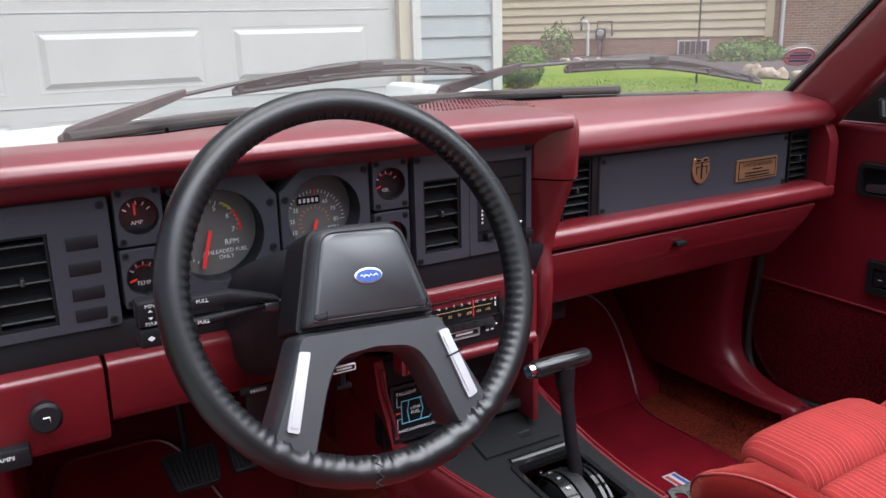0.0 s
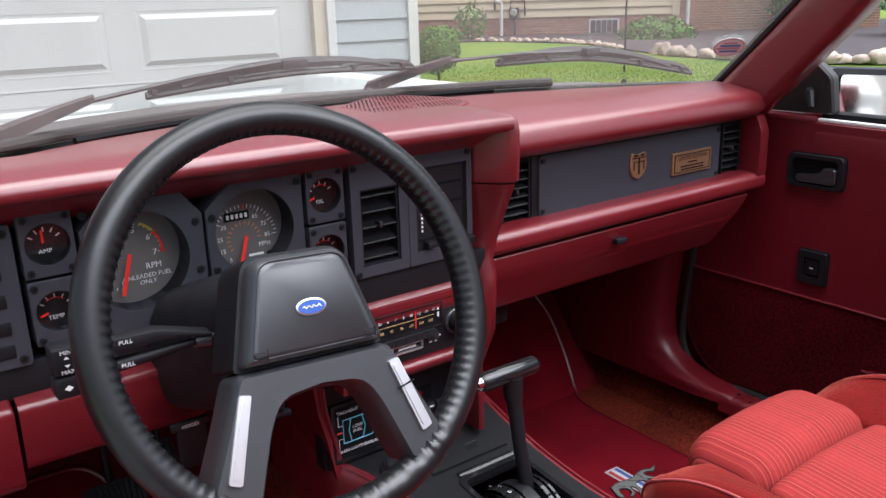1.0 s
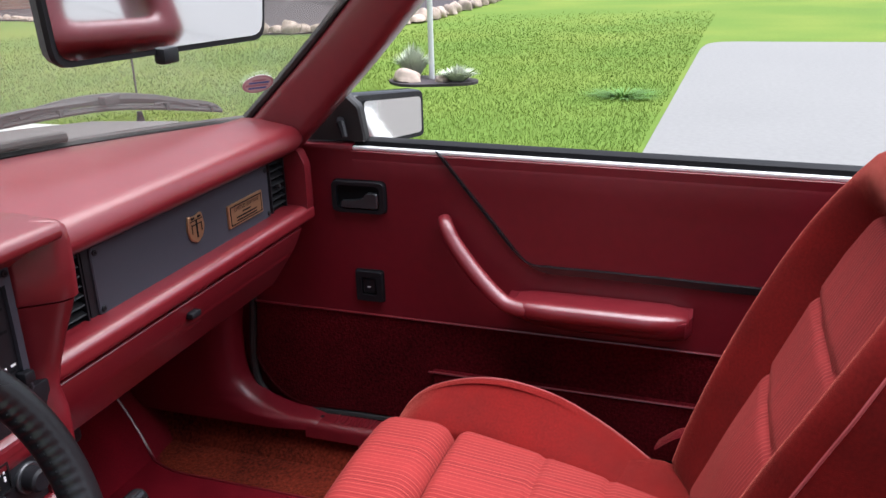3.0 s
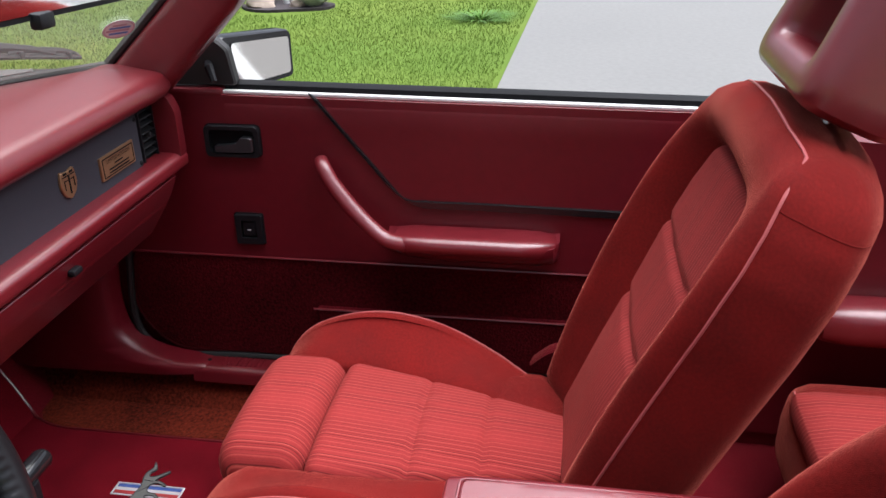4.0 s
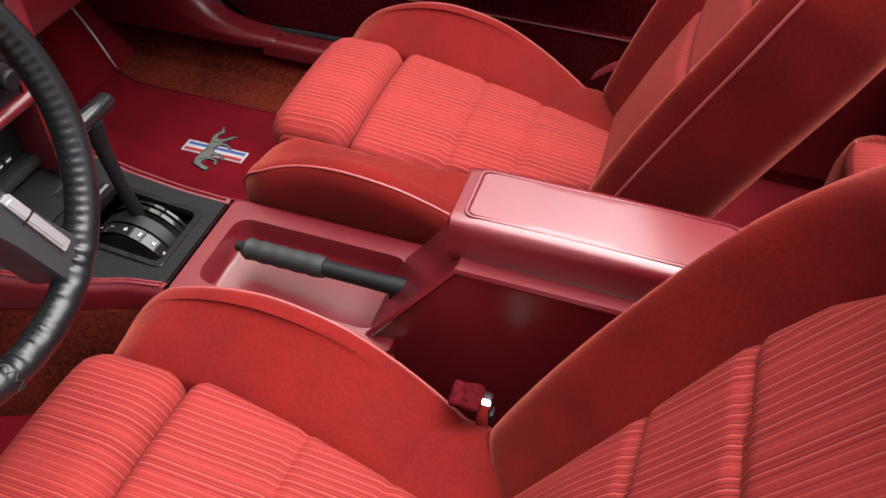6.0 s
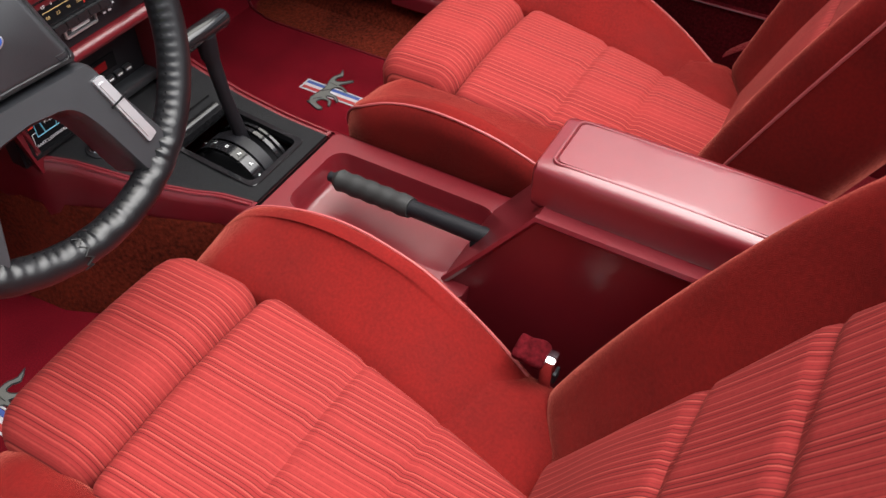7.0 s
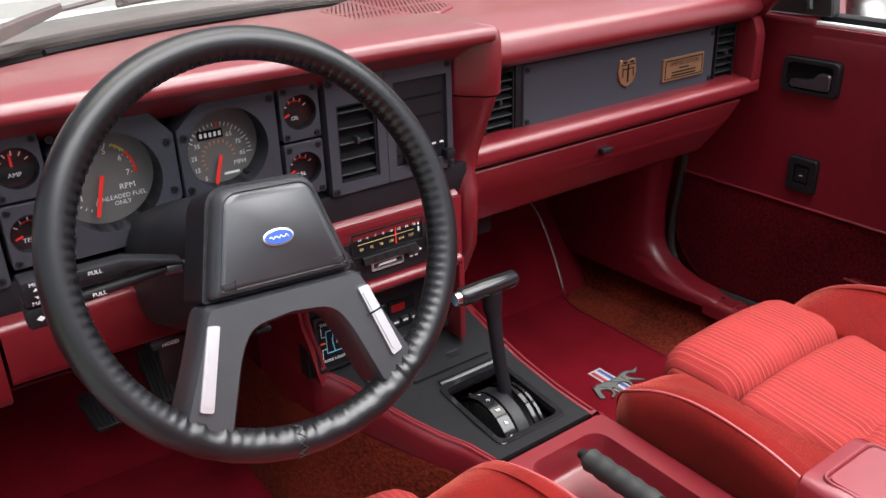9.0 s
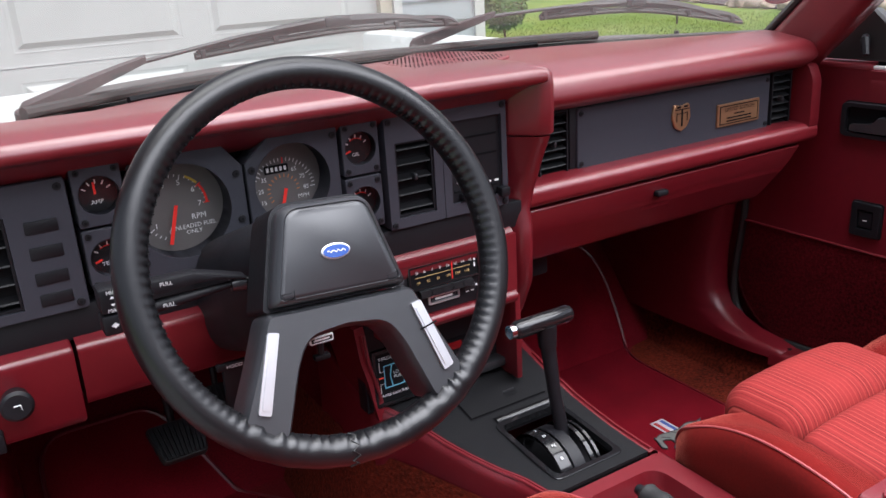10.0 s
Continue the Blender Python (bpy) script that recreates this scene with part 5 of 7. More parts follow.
loft(bm, [[W(p[0], p[1], w) for p in q] for q, w in ((sp, -0.034), (sp, -0.004), (inset(sp, 0.0016), 0.005), (inset(sp, 0.0040), 0.0092))])
spokes = part("spokes", bm, PAD, wheel, "black padded spokes")
for s in (-1, 1):
    bm = bmesh.new()
    lp = rounded([(s * 0.0635, -0.056), (s * 0.0735, -0.054), (s * 0.0945, -0.119), (s * 0.0840, -0.123)], 0.002, 2)
    loft(bm, [[W(p[0], p[1], w) for p in lp] for w in (0.008, 0.0115, 0.0122)])
    sl = part("spoke_button", bm, CAP, spokes, "brushed silver switch strip")
    bm = bmesh.new()
    lp = rounded([(s * 0.0665, -0.060), (s * 0.0722, -0.059), (s * 0.0910, -0.116), (s * 0.0850, -0.118)], 0.0015, 2)
    loft(bm, [[W(p[0], p[1], w) for p in lp] for w in (0.012, 0.0132)])
    part("switch_cap", bm, CAP, sl)
    if s > 0:
        bm = bmesh.new()
        loft(bm, [[W(p[0], p[1], w) for p in rounded([(0.0665, -0.0805), (0.0845, -0.076), (0.0848, -0.0775), (0.067, -0.082)], 0.0003, 1)] for w in (0.0125, 0.0137)])
        part("gap", bm, DARK, sl)
ring_e = lambda a, b, w, n=28: [W(a * math.cos(2 * math.pi * k / n) , 0.004 + b * math.sin(2 * math.pi * k / n), w) for k in range(n)]
bm = bmesh.new()
loft(bm, [ring_e(0.0138, 0.0072, 0.014), ring_e(0.0138, 0.0072, 0.0158), ring_e(0.0130, 0.0066, 0.0162)])
em = part("badge", bm, SILVER, hub, "small blue oval badge with silver rim")
bm = bmesh.new()
loft(bm, [ring_e(0.0124, 0.0060, 0.0160), ring_e(0.0122, 0.0058, 0.0166)])
part("badge_field", bm, material("badge_blue", (0.02, 0.07, 0.30), 0.25, vary=0.1, coat=0.5), em)
bm = tube([W(-0.0085 + 0.0017 * k, 0.004 + 0.0013 * math.sin(k * 2.3), 0.0168) for k in range(11)], 0.0005, 5)
part("badge_mark", bm, PRINT_WHITE, em)
for s in (-1, 1):
    pts = [W(s * 0.050 + q[0], -0.027 + q[1], 0.0140) for q in ((-0.006, 0.002), (-0.004, -0.002), (0.003, -0.002), (0.005, -0.0045), (0.006, 0.004), (0.003, 0.002), (-0.006, 0.002))]
    part("horn_mark", tube(pts, 0.0006, 4), BLACK, hub)

column = thing("steering_column", (-0.355, 0.2, 0.79), "black steering column shroud with control stalks", "column")
rings = []
for t, rr, rz in ((0.0, 0.042, 0.040), (0.04, 0.052, 0.048), (0.20, 0.064, 0.060), (0.36, 0.073, 0.070), (0.40, 0.076, 0.073), (0.7, 0.077, 0.074), (1.0, 0.077, 0.074)):
    p = Vector((-0.358, 0.045, 0.815)).lerp(Vector((-0.358, 0.33, 0.71)), t)
    rings.append([p + Vector((rr * math.copysign(abs(math.cos(a)) ** 0.6, math.cos(a)), 0, rz * math.copysign(abs(math.sin(a)) ** 0.6, math.sin(a)))) for a in (2 * math.pi * k / 32 for k in range(32))])
bm = bmesh.new()
loft(bm, rings)
part("shroud", bm, BLACK, column)
lo = part("stalk", tube([(-0.400, 0.088, 0.813), (-0.440, 0.088, 0.8125), (-0.455, 0.088, 0.812), (-0.500, 0.088, 0.810), (-0.553, 0.088, 0.806)], [0.0035, 0.0035, 0.0042, 0.0062, 0.008], 12), BLACK, column, "black turn signal stalk")
part("collar", tube([(-0.425, 0.088, 0.8125), (-0.438, 0.088, 0.8125)], [0.0085, 0.007], 12), PAD, lo)
part("end_block", box((-0.556, 0.074, 0.797), (-0.520, 0.096, 0.816), 0.003), BLACK, lo)
part("lettering", text_mesh("PULL", 0.0052, FONT_R(-0.498, 0.8115, 0.0775)), PRINT_WHITE, lo)
for x, w in ((-0.546, 0.0035), (-0.536, 0.003), (-0.529, 0.003)):
    bm = bmesh.new()
    bm.faces.new([bm.verts.new((x + q, 0.0736, 0.8065 + r)) for q, r in ((-w, 0), (0, 0.0026), (w, 0), (0, -0.0026))])
    part("arrow_mark", bm, PRINT_WHITE, lo, smooth=False)
bm = bmesh.new()
loft(bm, [[(x, 0.086 + dy, z + dz) for dy, dz in rounded([(-0.009, -h), (0.009, -h), (0.009, h), (-0.009, h)], 0.003, 2)] for x, z, h in ((-0.425, 0.819, 0.0015), (-0.450, 0.826, 0.003), (-0.472, 0.830, 0.0055), (-0.552, 0.8285, 0.0085))])
hi = part("stalk", bm, BLACK, column, "black wiper and lamp stalk")
part("end_block", box((-0.555, 0.074, 0.8175), (-0.534, 0.098, 0.840), 0.002), BLACK, hi)
part("end_block", box((-0.532, 0.074, 0.8175), (-0.517, 0.098, 0.840), 0.002), BLACK, hi)
part("lettering", text_mesh("PULL", 0.0052, FONT_R(-0.498, 0.832, 0.0765)), PRINT_WHITE, hi)
part("lettering", text_mesh("MAX", 0.0050, FONT_R(-0.5445, 0.8205, 0.0735)), PRINT_WHITE, hi)
part("lettering", text_mesh("MIN", 0.0050, FONT_R(-0.5445, 0.8368, 0.0735)), PRINT_WHITE, hi)
for x in (-0.5445, -0.5245):
    for z, s in ((0.8310, 1), (0.8265, -1)):
        bm = bmesh.new()
        bm.faces.new([bm.verts.new((x + q, 0.0735, z + r * s)) for q, r in ((-0.0022, 0), (0.0022, 0), (0, 0.0026))])
        part("arrow_mark", bm, PRINT_WHITE, hi, smooth=False)
bp_ = part("tilt_lever", tube([(-0.30, 0.12, 0.745), (-0.25, 0.10, 0.735)], 0.004, 8), BLACK, column)
part("release_tab", box((-0.262, 0.098, 0.729), (-0.235, 0.104, 0.741), 0.001), BLACK, bp_)

# ---- pedals ----
def PD(u, v, w):
    """Pedal face: u right, v up along it, w out of it towards the seat."""
    return (u, 0.505 + v * 0.72 - w * 0.69, 0.400 + v * 0.69 + w * 0.72)


bp = thing("brake_pedal", (-0.435, 0.52, 0.42), "black ribbed rubber brake pedal on its arm", "pedal")
bm = bmesh.new()
prism(bm, rounded([(-0.466, 0), (-0.398, 0), (-0.392, 0.062), (-0.478, 0.062)], 0.008, 3), PD, -0.012, 0.003, 0.002)
pdl = part("pad", bm, RUBBER, bp)
for i in range(11):
    k = i / 10 - 0.5
    bm = bmesh.new()
    prism(bm, [(-0.4325 + k * 0.060 - 0.0019, 0.004), (-0.4325 + k * 0.060 + 0.0019, 0.004), (-0.435 + k * 0.076 + 0.0022, 0.058), (-0.435 + k * 0.076 - 0.0022, 0.058)], PD, 0.003, 0.0065)
    part("rib", bm, BLACK, pdl, smooth=False)
part("arm", tube([PD(-0.436, 0.058, -0.012), (-0.438, 0.56, 0.50), (-0.452, 0.545, 0.60), (-0.455, 0.54, 0.68)], 0.006, 8), BLACK, bp)
ap_ = thing("accelerator_pedal", (-0.355, 0.52, 0.40), "black ribbed accelerator pedal", "pedal")
bm = bmesh.new()
prism(bm, rounded([(-0.376, 0.005), (-0.338, 0.005), (-0.338, 0.10), (-0.376, 0.10)], 0.006, 3), PD, -0.010, 0.003, 0.002)
acc = part("pad", bm, RUBBER, ap_)
for i in range(5):
    bm = bmesh.new()
    prism(bm, rect(-0.3725 + i * 0.0070, -0.3695 + i * 0.0070, 0.010, 0.095), PD, 0.003, 0.006)
    part("rib", bm, BLACK, acc, smooth=False)
part("arm", tube([PD(-0.356, 0.09, -0.010), (-0.352, 0.60, 0.56), (-0.350, 0.60, 0.68)], 0.005, 8), BLACK, ap_)

# ---- console ----
con = thing("console", (CX, 0.0, 0.22), "red centre console with black shifter plate and padded lid", "console")
CON = ((0.04, -0.104, 0.080, 0.4545), (0.09, -0.114, 0.080, 0.456), (0.12, -0.128, 0.080, 0.458), (0.16, -0.144, 0.080, 0.463), (0.20, -0.157, 0.081, 0.468), (0.268, -0.181, 0.082, 0.484), (0.305, -0.203, 0.083, 0.494), (0.38, -0.212, 0.086, 0.515), (0.47, -0.215, 0.09, 0.545))


def con_at(y):
    """Left edge, right edge and height of the console's rim at y."""
    for p, q in zip(CON, CON[1:]):
        if y <= q[0]:
            k = (y - p[0]) / (q[0] - p[0])
            return [p[i] + (q[i] - p[i]) * k for i in (1, 2, 3)]
    return list(CON[-1][1:])


rings = []
for i in range(33):
    yy = 0.04 + 0.43 * i / 32
    xl, xr, z = con_at(yy)
    dip = 0.014 if 0.05 < yy < 0.46 else 0.0
    flare = 0.010
    rings.append([(xl - flare, yy, 0.21), (xl - 0.004, yy, z - 0.045), (xl - 0.004, yy, z - 0.010), (xl - 0.001, yy, z - 0.002), (xl + 0.004, yy, z + 0.002), (xl + 0.013, yy, z + 0.001), (xl + 0.014, yy, z - dip), (xr - 0.014, yy, z - dip), (xr - 0.013, yy, z + 0.001), (xr - 0.004, yy, z + 0.002), (xr + 0.001, yy, z - 0.002), (xr + 0.004, yy, z - 0.010), (xr + 0.004, yy, z - 0.045), (xr + 0.020, yy, 0.21)])
bm = bmesh.new()
vs = loft(bm, rings, caps=False)
gone = []
for f in bm.faces:
    c = f.calc_center_median()
    if c.y < 0.215 and c.z > 0.43 and abs(c.x + 0.02) < 0.03 and c.y > 0.05:
        gone.append(f)
bmesh.ops.delete(bm, geom=gone, context="FACES_ONLY")
part("front_body", bm, PLASTIC_RED, con, "red moulded plastic")
for off in (0.0045, 0.0095):
    line = [(con_at(0.045 + 0.26 * i / 20)[0] + off, 0.045 + 0.26 * i / 20, con_at(0.045 + 0.26 * i / 20)[2] + 0.0025) for i in range(21)]
    line += [(-0.203 + off * 0.6 - 0.0005, 0.3035 - off * 0.8, 0.510), (-0.211 + off * 0.6, 0.300 - off * 0.8, 0.545), (-0.220 + off * 0.6, 0.297 - off * 0.8, 0.582), (-0.224 + off * 0.6, 0.295 - off * 0.8, 0.620)]
    part("rim_bead", tube(line, 0.0024, 6), PLASTIC_RED, con, "red moulded bead")
bm = bmesh.new()
loft(bm, [[(x, y, z) for x, y in ((-0.208 + d, 0.292), (-0.192 + d, 0.296), (-0.192 + d, 0.40), (-0.208 + d, 0.40))] for z, d in ((0.48, 0.004), (0.50, 0.0), (0.545, -0.008), (0.582, -0.017), (0.63, -0.022))])
part("stack_flank", bm, PLASTIC_RED, con, "red side of the centre stack")
bm = bmesh.new()
loft(bm, [[(con_at(max(0.04, y))[0] - 0.006, y, 0.418 + 0.02 * max(0, y - 0.1)), (con_at(max(0.04, y))[0] - 0.014, y, 0.36), (con_at(max(0.04, y))[0] - 0.024, y, 0.27), (con_at(max(0.04, y))[0] - 0.038, y, 0.228), (con_at(max(0.04, y))[0] - 0.038, y, 0.215), (con_at(max(0.04, y))[0] + 0.02, y, 0.215)] for y in (-0.10, -0.03, 0.04, 0.09, 0.16, 0.24, 0.32, 0.42, 0.52, 0.62)])
part("tunnel_carpet", bm, SHAG, con, "worn rust-red carpet over the tunnel")
part("right_bead", tube([(con_at(0.045 + 0.26 * i / 8)[1] - 0.0065, 0.045 + 0.26 * i / 8, con_at(0.045 + 0.26 * i / 8)[2] + 0.0025) for i in range(9)], 0.0024, 6), PLASTIC_RED, con)
# tray behind the plate: rim, walls, floor
TZ = 0.455
tray_o = rounded(rect(CX - 0.092, CX + 0.092, -0.262, 0.036), 0.012, 4)
tray_i = rounded([(CX - 0.068, -0.236), (CX + 0.062, -0.236), (CX + 0.062, 0.014), (CX - 0.062, 0.014)], 0.026, 6)
part("tray_rim", holed([tuple(p) for p in tray_o], [tuple(p) for p in tray_i], XY(0.40), 0, TZ - 0.40), PLASTIC_RED, con, "red tray rim")
bm = bmesh.new()
inn = [Vector(p) for p in tray_i]
cc = sum(inn, Vector((0, 0))) / len(inn)
levels = [(1.0, 1.0, 0.0), (0.985, 0.99, 0.004), (0.965, 0.98, 0.014), (0.945, 0.97, 0.026), (0.915, 0.955, 0.034), (0.86, 0.93, 0.0385), (0.78, 0.89, 0.040), (0.4, 0.5, 0.040), (0.05, 0.05, 0.040)]
loft(bm, [[(cc.x + (p.x - cc.x) * kx, cc.y + (p.y - cc.y) * ky, TZ - dz) for p in inn] for kx, ky, dz in levels][::-1], caps=False)
bm.faces.new([v for v in list(bm.verts)[:len(inn)]])
part("tray", bm, PLASTIC_RED, con, "red hollow tray")
part("side_wall", box((CX - 0.104, -0.27, 0.21), (CX - 0.085, 0.05, TZ - 0.008), 0.004), PLASTIC_RED, con)
part("side_wall", box((CX + 0.085, -0.27, 0.21), (CX + 0.104, 0.05, TZ - 0.008), 0.004), PLASTIC_RED, con)
# arm rest box rising behind the tray
bm = bmesh.new()
prism(bm, [(-0.225, 0.21), (-0.225, 0.448), (-0.335, 0.607), (-0.66, 0.607), (-0.66, 0.21)], lambda u, v, w: (w, u, v), CX - 0.070, CX + 0.062)
part("armrest_box", bm, PLASTIC_RED, con, "red moulded box")
part("box_edge", tube([(CX - 0.072, -0.228, 0.45), (CX - 0.072, -0.335, 0.604), (CX - 0.072, -0.66, 0.604)], 0.005, 6), PLASTIC_RED, con)
part("brake_slot", box((CX - 0.022, -0.30, 0.458), (CX + 0.012, -0.236, 0.476), 0.003), DARK, con)


def lid_warp(x, y, z):
    return (x, y, z + 0.002 * math.sin((y + 0.6) * 10))


lid = part("armrest_lid", pillow((CX - 0.056, -0.622, 0.594), (CX + 0.048, -0.314, 0.656), 0.014, 8, lid_warp), VINYL, con, "red padded lid with stitched top")
tp = rounded(rect(CX - 0.042, CX + 0.034, -0.607, -0.332), 0.010, 4)
part("lid_welt", tube([(p.x, p.y, 0.6565) for p in tp], 0.0018, 6, closed=True), VINYL, lid)
bm = bmesh.new()
prism(bm, [(p.x, p.y) for p in rounded(rect(CX - 0.039, CX + 0.031, -0.604, -0.335), 0.008, 4)], XY(0.6555), 0, 0.0022, 0.001)
part("lid_top", bm, VINYL, lid)
# black plate with shifter gate


def plate_z(y):
    return con_at(y)[2] + 0.0005


bm = bmesh.new()
ys = [0.043, 0.066, 0.09, 0.12, 0.16, 0.195, 0.20, 0.24, 0.268, 0.305, 0.38, 0.45]
for ya, yb in zip(ys, ys[1:]):
    la, ra, lb, rb = con_at(ya)[0] + 0.0135, con_at(ya)[1] - 0.0135, con_at(yb)[0] + 0.0135, con_at(yb)[1] - 0.0135
    spans = ((la, CX - 0.056, lb, CX - 0.056), (CX + 0.047, ra, CX + 0.047, rb)) if 0.066 <= ya < 0.195 else ((la, ra, lb, rb),)
    for a0, a1, b0_, b1_ in spans:
        loft(bm, [[(a0, ya, plate_z(ya) + w), (a1, ya, plate_z(ya) + w), (b1_, yb, plate_z(yb) + w), (b0_, yb, plate_z(yb) + w)] for w in (-0.012, 0.0012)])
bmesh.ops.remove_doubles(bm, verts=bm.verts, dist=0.0001)
plate = part("shifter_plate", bm, PLATE, con, "black textured shifter plate")
part("gate_frame", holed([tuple(p) for p in rounded(rect(CX - 0.062, CX + 0.053, 0.060, 0.201), 0.012, 4)], [tuple(p) for p in rounded(rect(CX - 0.054, CX + 0.045, 0.068, 0.193), 0.012, 4)], lambda u, v, w: (u, v, plate_z(v) + w), -0.006, 0.0035), GLOSS, plate, "glossy gate frame")
part("gate_well", box((CX - 0.06, 0.06, 0.425), (CX + 0.056, 0.20, 0.430)), DARK, plate)
for x0, x1, r in ((-0.040, -0.022, 0.060), (-0.018, 0.000, 0.060), (0.010, 0.016, 0.062), (0.022, 0.026, 0.060)):
    bm = bmesh.new()
    arcp = [(0.128 + 0.062 * math.cos(radians(a)), 0.418 + r * math.sin(radians(a))) for a in range(10, 171, 10)]
    loft(bm, [[(CX + x, yy, zz) for yy, zz in arcp] for x in (x0, x1)] + [[(CX + x, yy, zz - 0.006) for yy, zz in arcp] for x in (x1, x0)], caps=False, closed=False)
    part("gate_band", bm, GLOSS if x0 != -0.018 else BLACK, plate, "curved black gate band")
for i, ch in enumerate("PRND21"):
    a = radians(150 - 19 * i)
    yy, zz = 0.128 - 0.062 * math.cos(math.pi - a), 0.4195 + 0.060 * math.sin(a)
    part("gear_letter", text_mesh(ch, 0.0075, lambda u, v, w, yy=yy, zz=zz: (CX - 0.031 + u, yy + v * 0.8, zz + 0.0006 - v * 0.55 * (0.128 - yy) / 0.06 * -1)), PRINT_WHITE, plate)
part("gate_bar", tube([(CX - 0.053, 0.207, 0.4685), (CX + 0.042, 0.207, 0.4685)], 0.0075, 10), GLOSS, plate, "glossy black roller bar")


def slab(name, x0, x1, y0, y1, up, thick, mat, label=""):
    """A plate that follows the console's slope."""
    bm = bmesh.new()
    n = 6
    loft(bm, [[(x, y, plate_z(y) + w) for x, w in ((x0, up), (x0 + 0.0015, up + thick), (x1 - 0.0015, up + thick), (x1, up))] for y in [y0 + (y1 - y0) * i / n for i in range(n + 1)]])
    return part(name, bm, mat, plate, label)


slab("door_joint", CX - 0.085, CX + 0.050, 0.222, 0.328, 0.001, 0.0006, DARK)
slab("ashtray_door", CX - 0.0835, CX + 0.0485, 0.2235, 0.3265, 0.0012, 0.0035, PLATE, "black ashtray door")
slab("pull_recess", CX - 0.012, CX + 0.010, 0.238, 0.246, 0.0045, 0.0006, DARK)
part("tray_pull", box((CX - 0.011, 0.2455, plate_z(0.246) + 0.004), (CX + 0.009, 0.2485, plate_z(0.246) + 0.008), 0.001), PAD, plate)
slab("front_panel", CX - 0.080, CX + 0.050, 0.333, 0.40, 0.001, 0.0035, PLATE)
LT = Vector((-0.137, 0.262, plate_z(0.262)))
lt = part("cigar_lighter", disc(LT, 0.0165, (0, -0.25, 1), 0.004, 24), BLACK, plate, "cigar lighter with chrome ring")
part("lighter_ring", disc(LT + Vector((0, 0, 0.003)), 0.0125, (0, -0.25, 1), 0.006, 24), CHROME, lt)
part("lighter_knob", disc(LT + Vector((0, -0.001, 0.008)), 0.0095, (0, -0.25, 1), 0.008, 24), BLACK, lt)
# warning display below the radio
pod = part("warning_pod", box((-0.212, 0.2985, 0.495), (-0.105, 0.31, 0.625), 0.003), BLACK, con, "black warning display panel")
part("pod_frame", holed(rounded(rect(-0.207, -0.122, 0.500, 0.588), 0.003, 2), rect(-0.202, -0.127, 0.506, 0.582), XZ(0.299), 0, 0.006), GLOSS, pod)
part("display", box((-0.202, 0.2965, 0.506), (-0.127, 0.2992, 0.582)), DARK, pod, "dark display with a car outline")
PC = (-0.1645, 0.544)
bm = bmesh.new()
for pts in ([(-0.024, -0.017), (0.020, -0.017), (0.027, -0.008), (0.027, 0.008), (0.020, 0.017), (-0.024, 0.017), (-0.024, -0.017)], [(0.006, -0.016), (0.010, 0.0), (0.006, 0.016)], [(-0.012, -0.016), (-0.015, 0.0), (-0.012, 0.016)]):
    tube([(PC[0] + x, 0.2960, PC[1] + z) for x, z in pts], 0.0008, 4, bm=bm)
part("car_outline", bm, PRINT_CYAN, pod, "blue printed car outline")
for wd, x, z, sz in (("TAILLIGHT", -0.016, 0.0285, 0.0068), ("WASHER", 0.021, 0.0285, 0.0068), ("BRAKE LIGHT", -0.015, -0.0285, 0.0062), ("HEADLIGHT", 0.020, -0.0285, 0.0062), ("LOW\nFUEL", -0.002, 0.0, 0.0068)):
    part("lettering", text_mesh(wd, sz, FONT_R(PC[0] + x, PC[1] + z, 0.2962)), PRINT_WHITE, pod)
for z in (0.024, -0.024):
    part("leader_line", tube([(PC[0] - 0.031, 0.2960, PC[1] + z), (PC[0] - 0.031, 0.2960, PC[1] + z * 0.4), (PC[0] - 0.025, 0.2960, PC[1] + z * 0.4)], 0.0005, 4), PRINT_WHITE, pod)
part("red_mark", box((PC[0] - 0.033, 0.2955, PC[1] - 0.001), (PC[0] - 0.026, 0.2965, PC[1] + 0.0008)), PRINT_RED, pod)

shift = thing("gear_selector", (CX + 0.01, 0.13, 0.45), "black T-handle automatic gear selector with chrome button", "gear selector")
part("shaft", tube([(CX + 0.006, 0.125, 0.44), (CX + 0.001, 0.142, 0.53), (CX - 0.003, 0.150, 0.606)], [0.010, 0.009, 0.0105], 12), BLACK, shift)
part("collar", tube([(CX - 0.003, 0.149, 0.595), (CX - 0.003, 0.151, 0.626)], [0.012, 0.014], 12), BLACK, shift)
hd_ = part("handle", tube([(CX - 0.055, 0.152, 0.632), (CX - 0.051, 0.152, 0.632), (CX + 0.032, 0.152, 0.632), (CX + 0.037, 0.152, 0.632)], [0.010, 0.0125, 0.0125, 0.010], 14), GLOSS, shift, "glossy black grip")
part("button", tube([(CX - 0.063, 0.152, 0.632), (CX - 0.054, 0.152, 0.632)], 0.009, 14), CHROME, hd_, "chrome button")

brake = thing("parking_brake", (CX - 0.015, -0.28, 0.47), "black ribbed parking brake lever in its tray", "brake lever")
b0, b1 = Vector((CX - 0.012, -0.285, 0.483)), Vector((CX + 0.006, -0.014, 0.460))
part("lever", tube([b0, b0.lerp(b1, 0.3), b0.lerp(b1, 0.56)], [0.012, 0.0115, 0.011], 12), BLACK, brake)
gp = [b0.lerp(b1, 0.52 + 0.44 * k / 16) for k in range(17)]
part("grip", tube(gp, [0.0135] + [0.0145 + 0.0009 * math.sin(k * 1.9) for k in range(15)] + [0.011], 14), RUBBER, brake, "black rubber grip")
part("button", tube([b0.lerp(b1, 0.955), b0.lerp(b1, 1.0)], [0.0075, 0.007], 12), BLACK, brake)

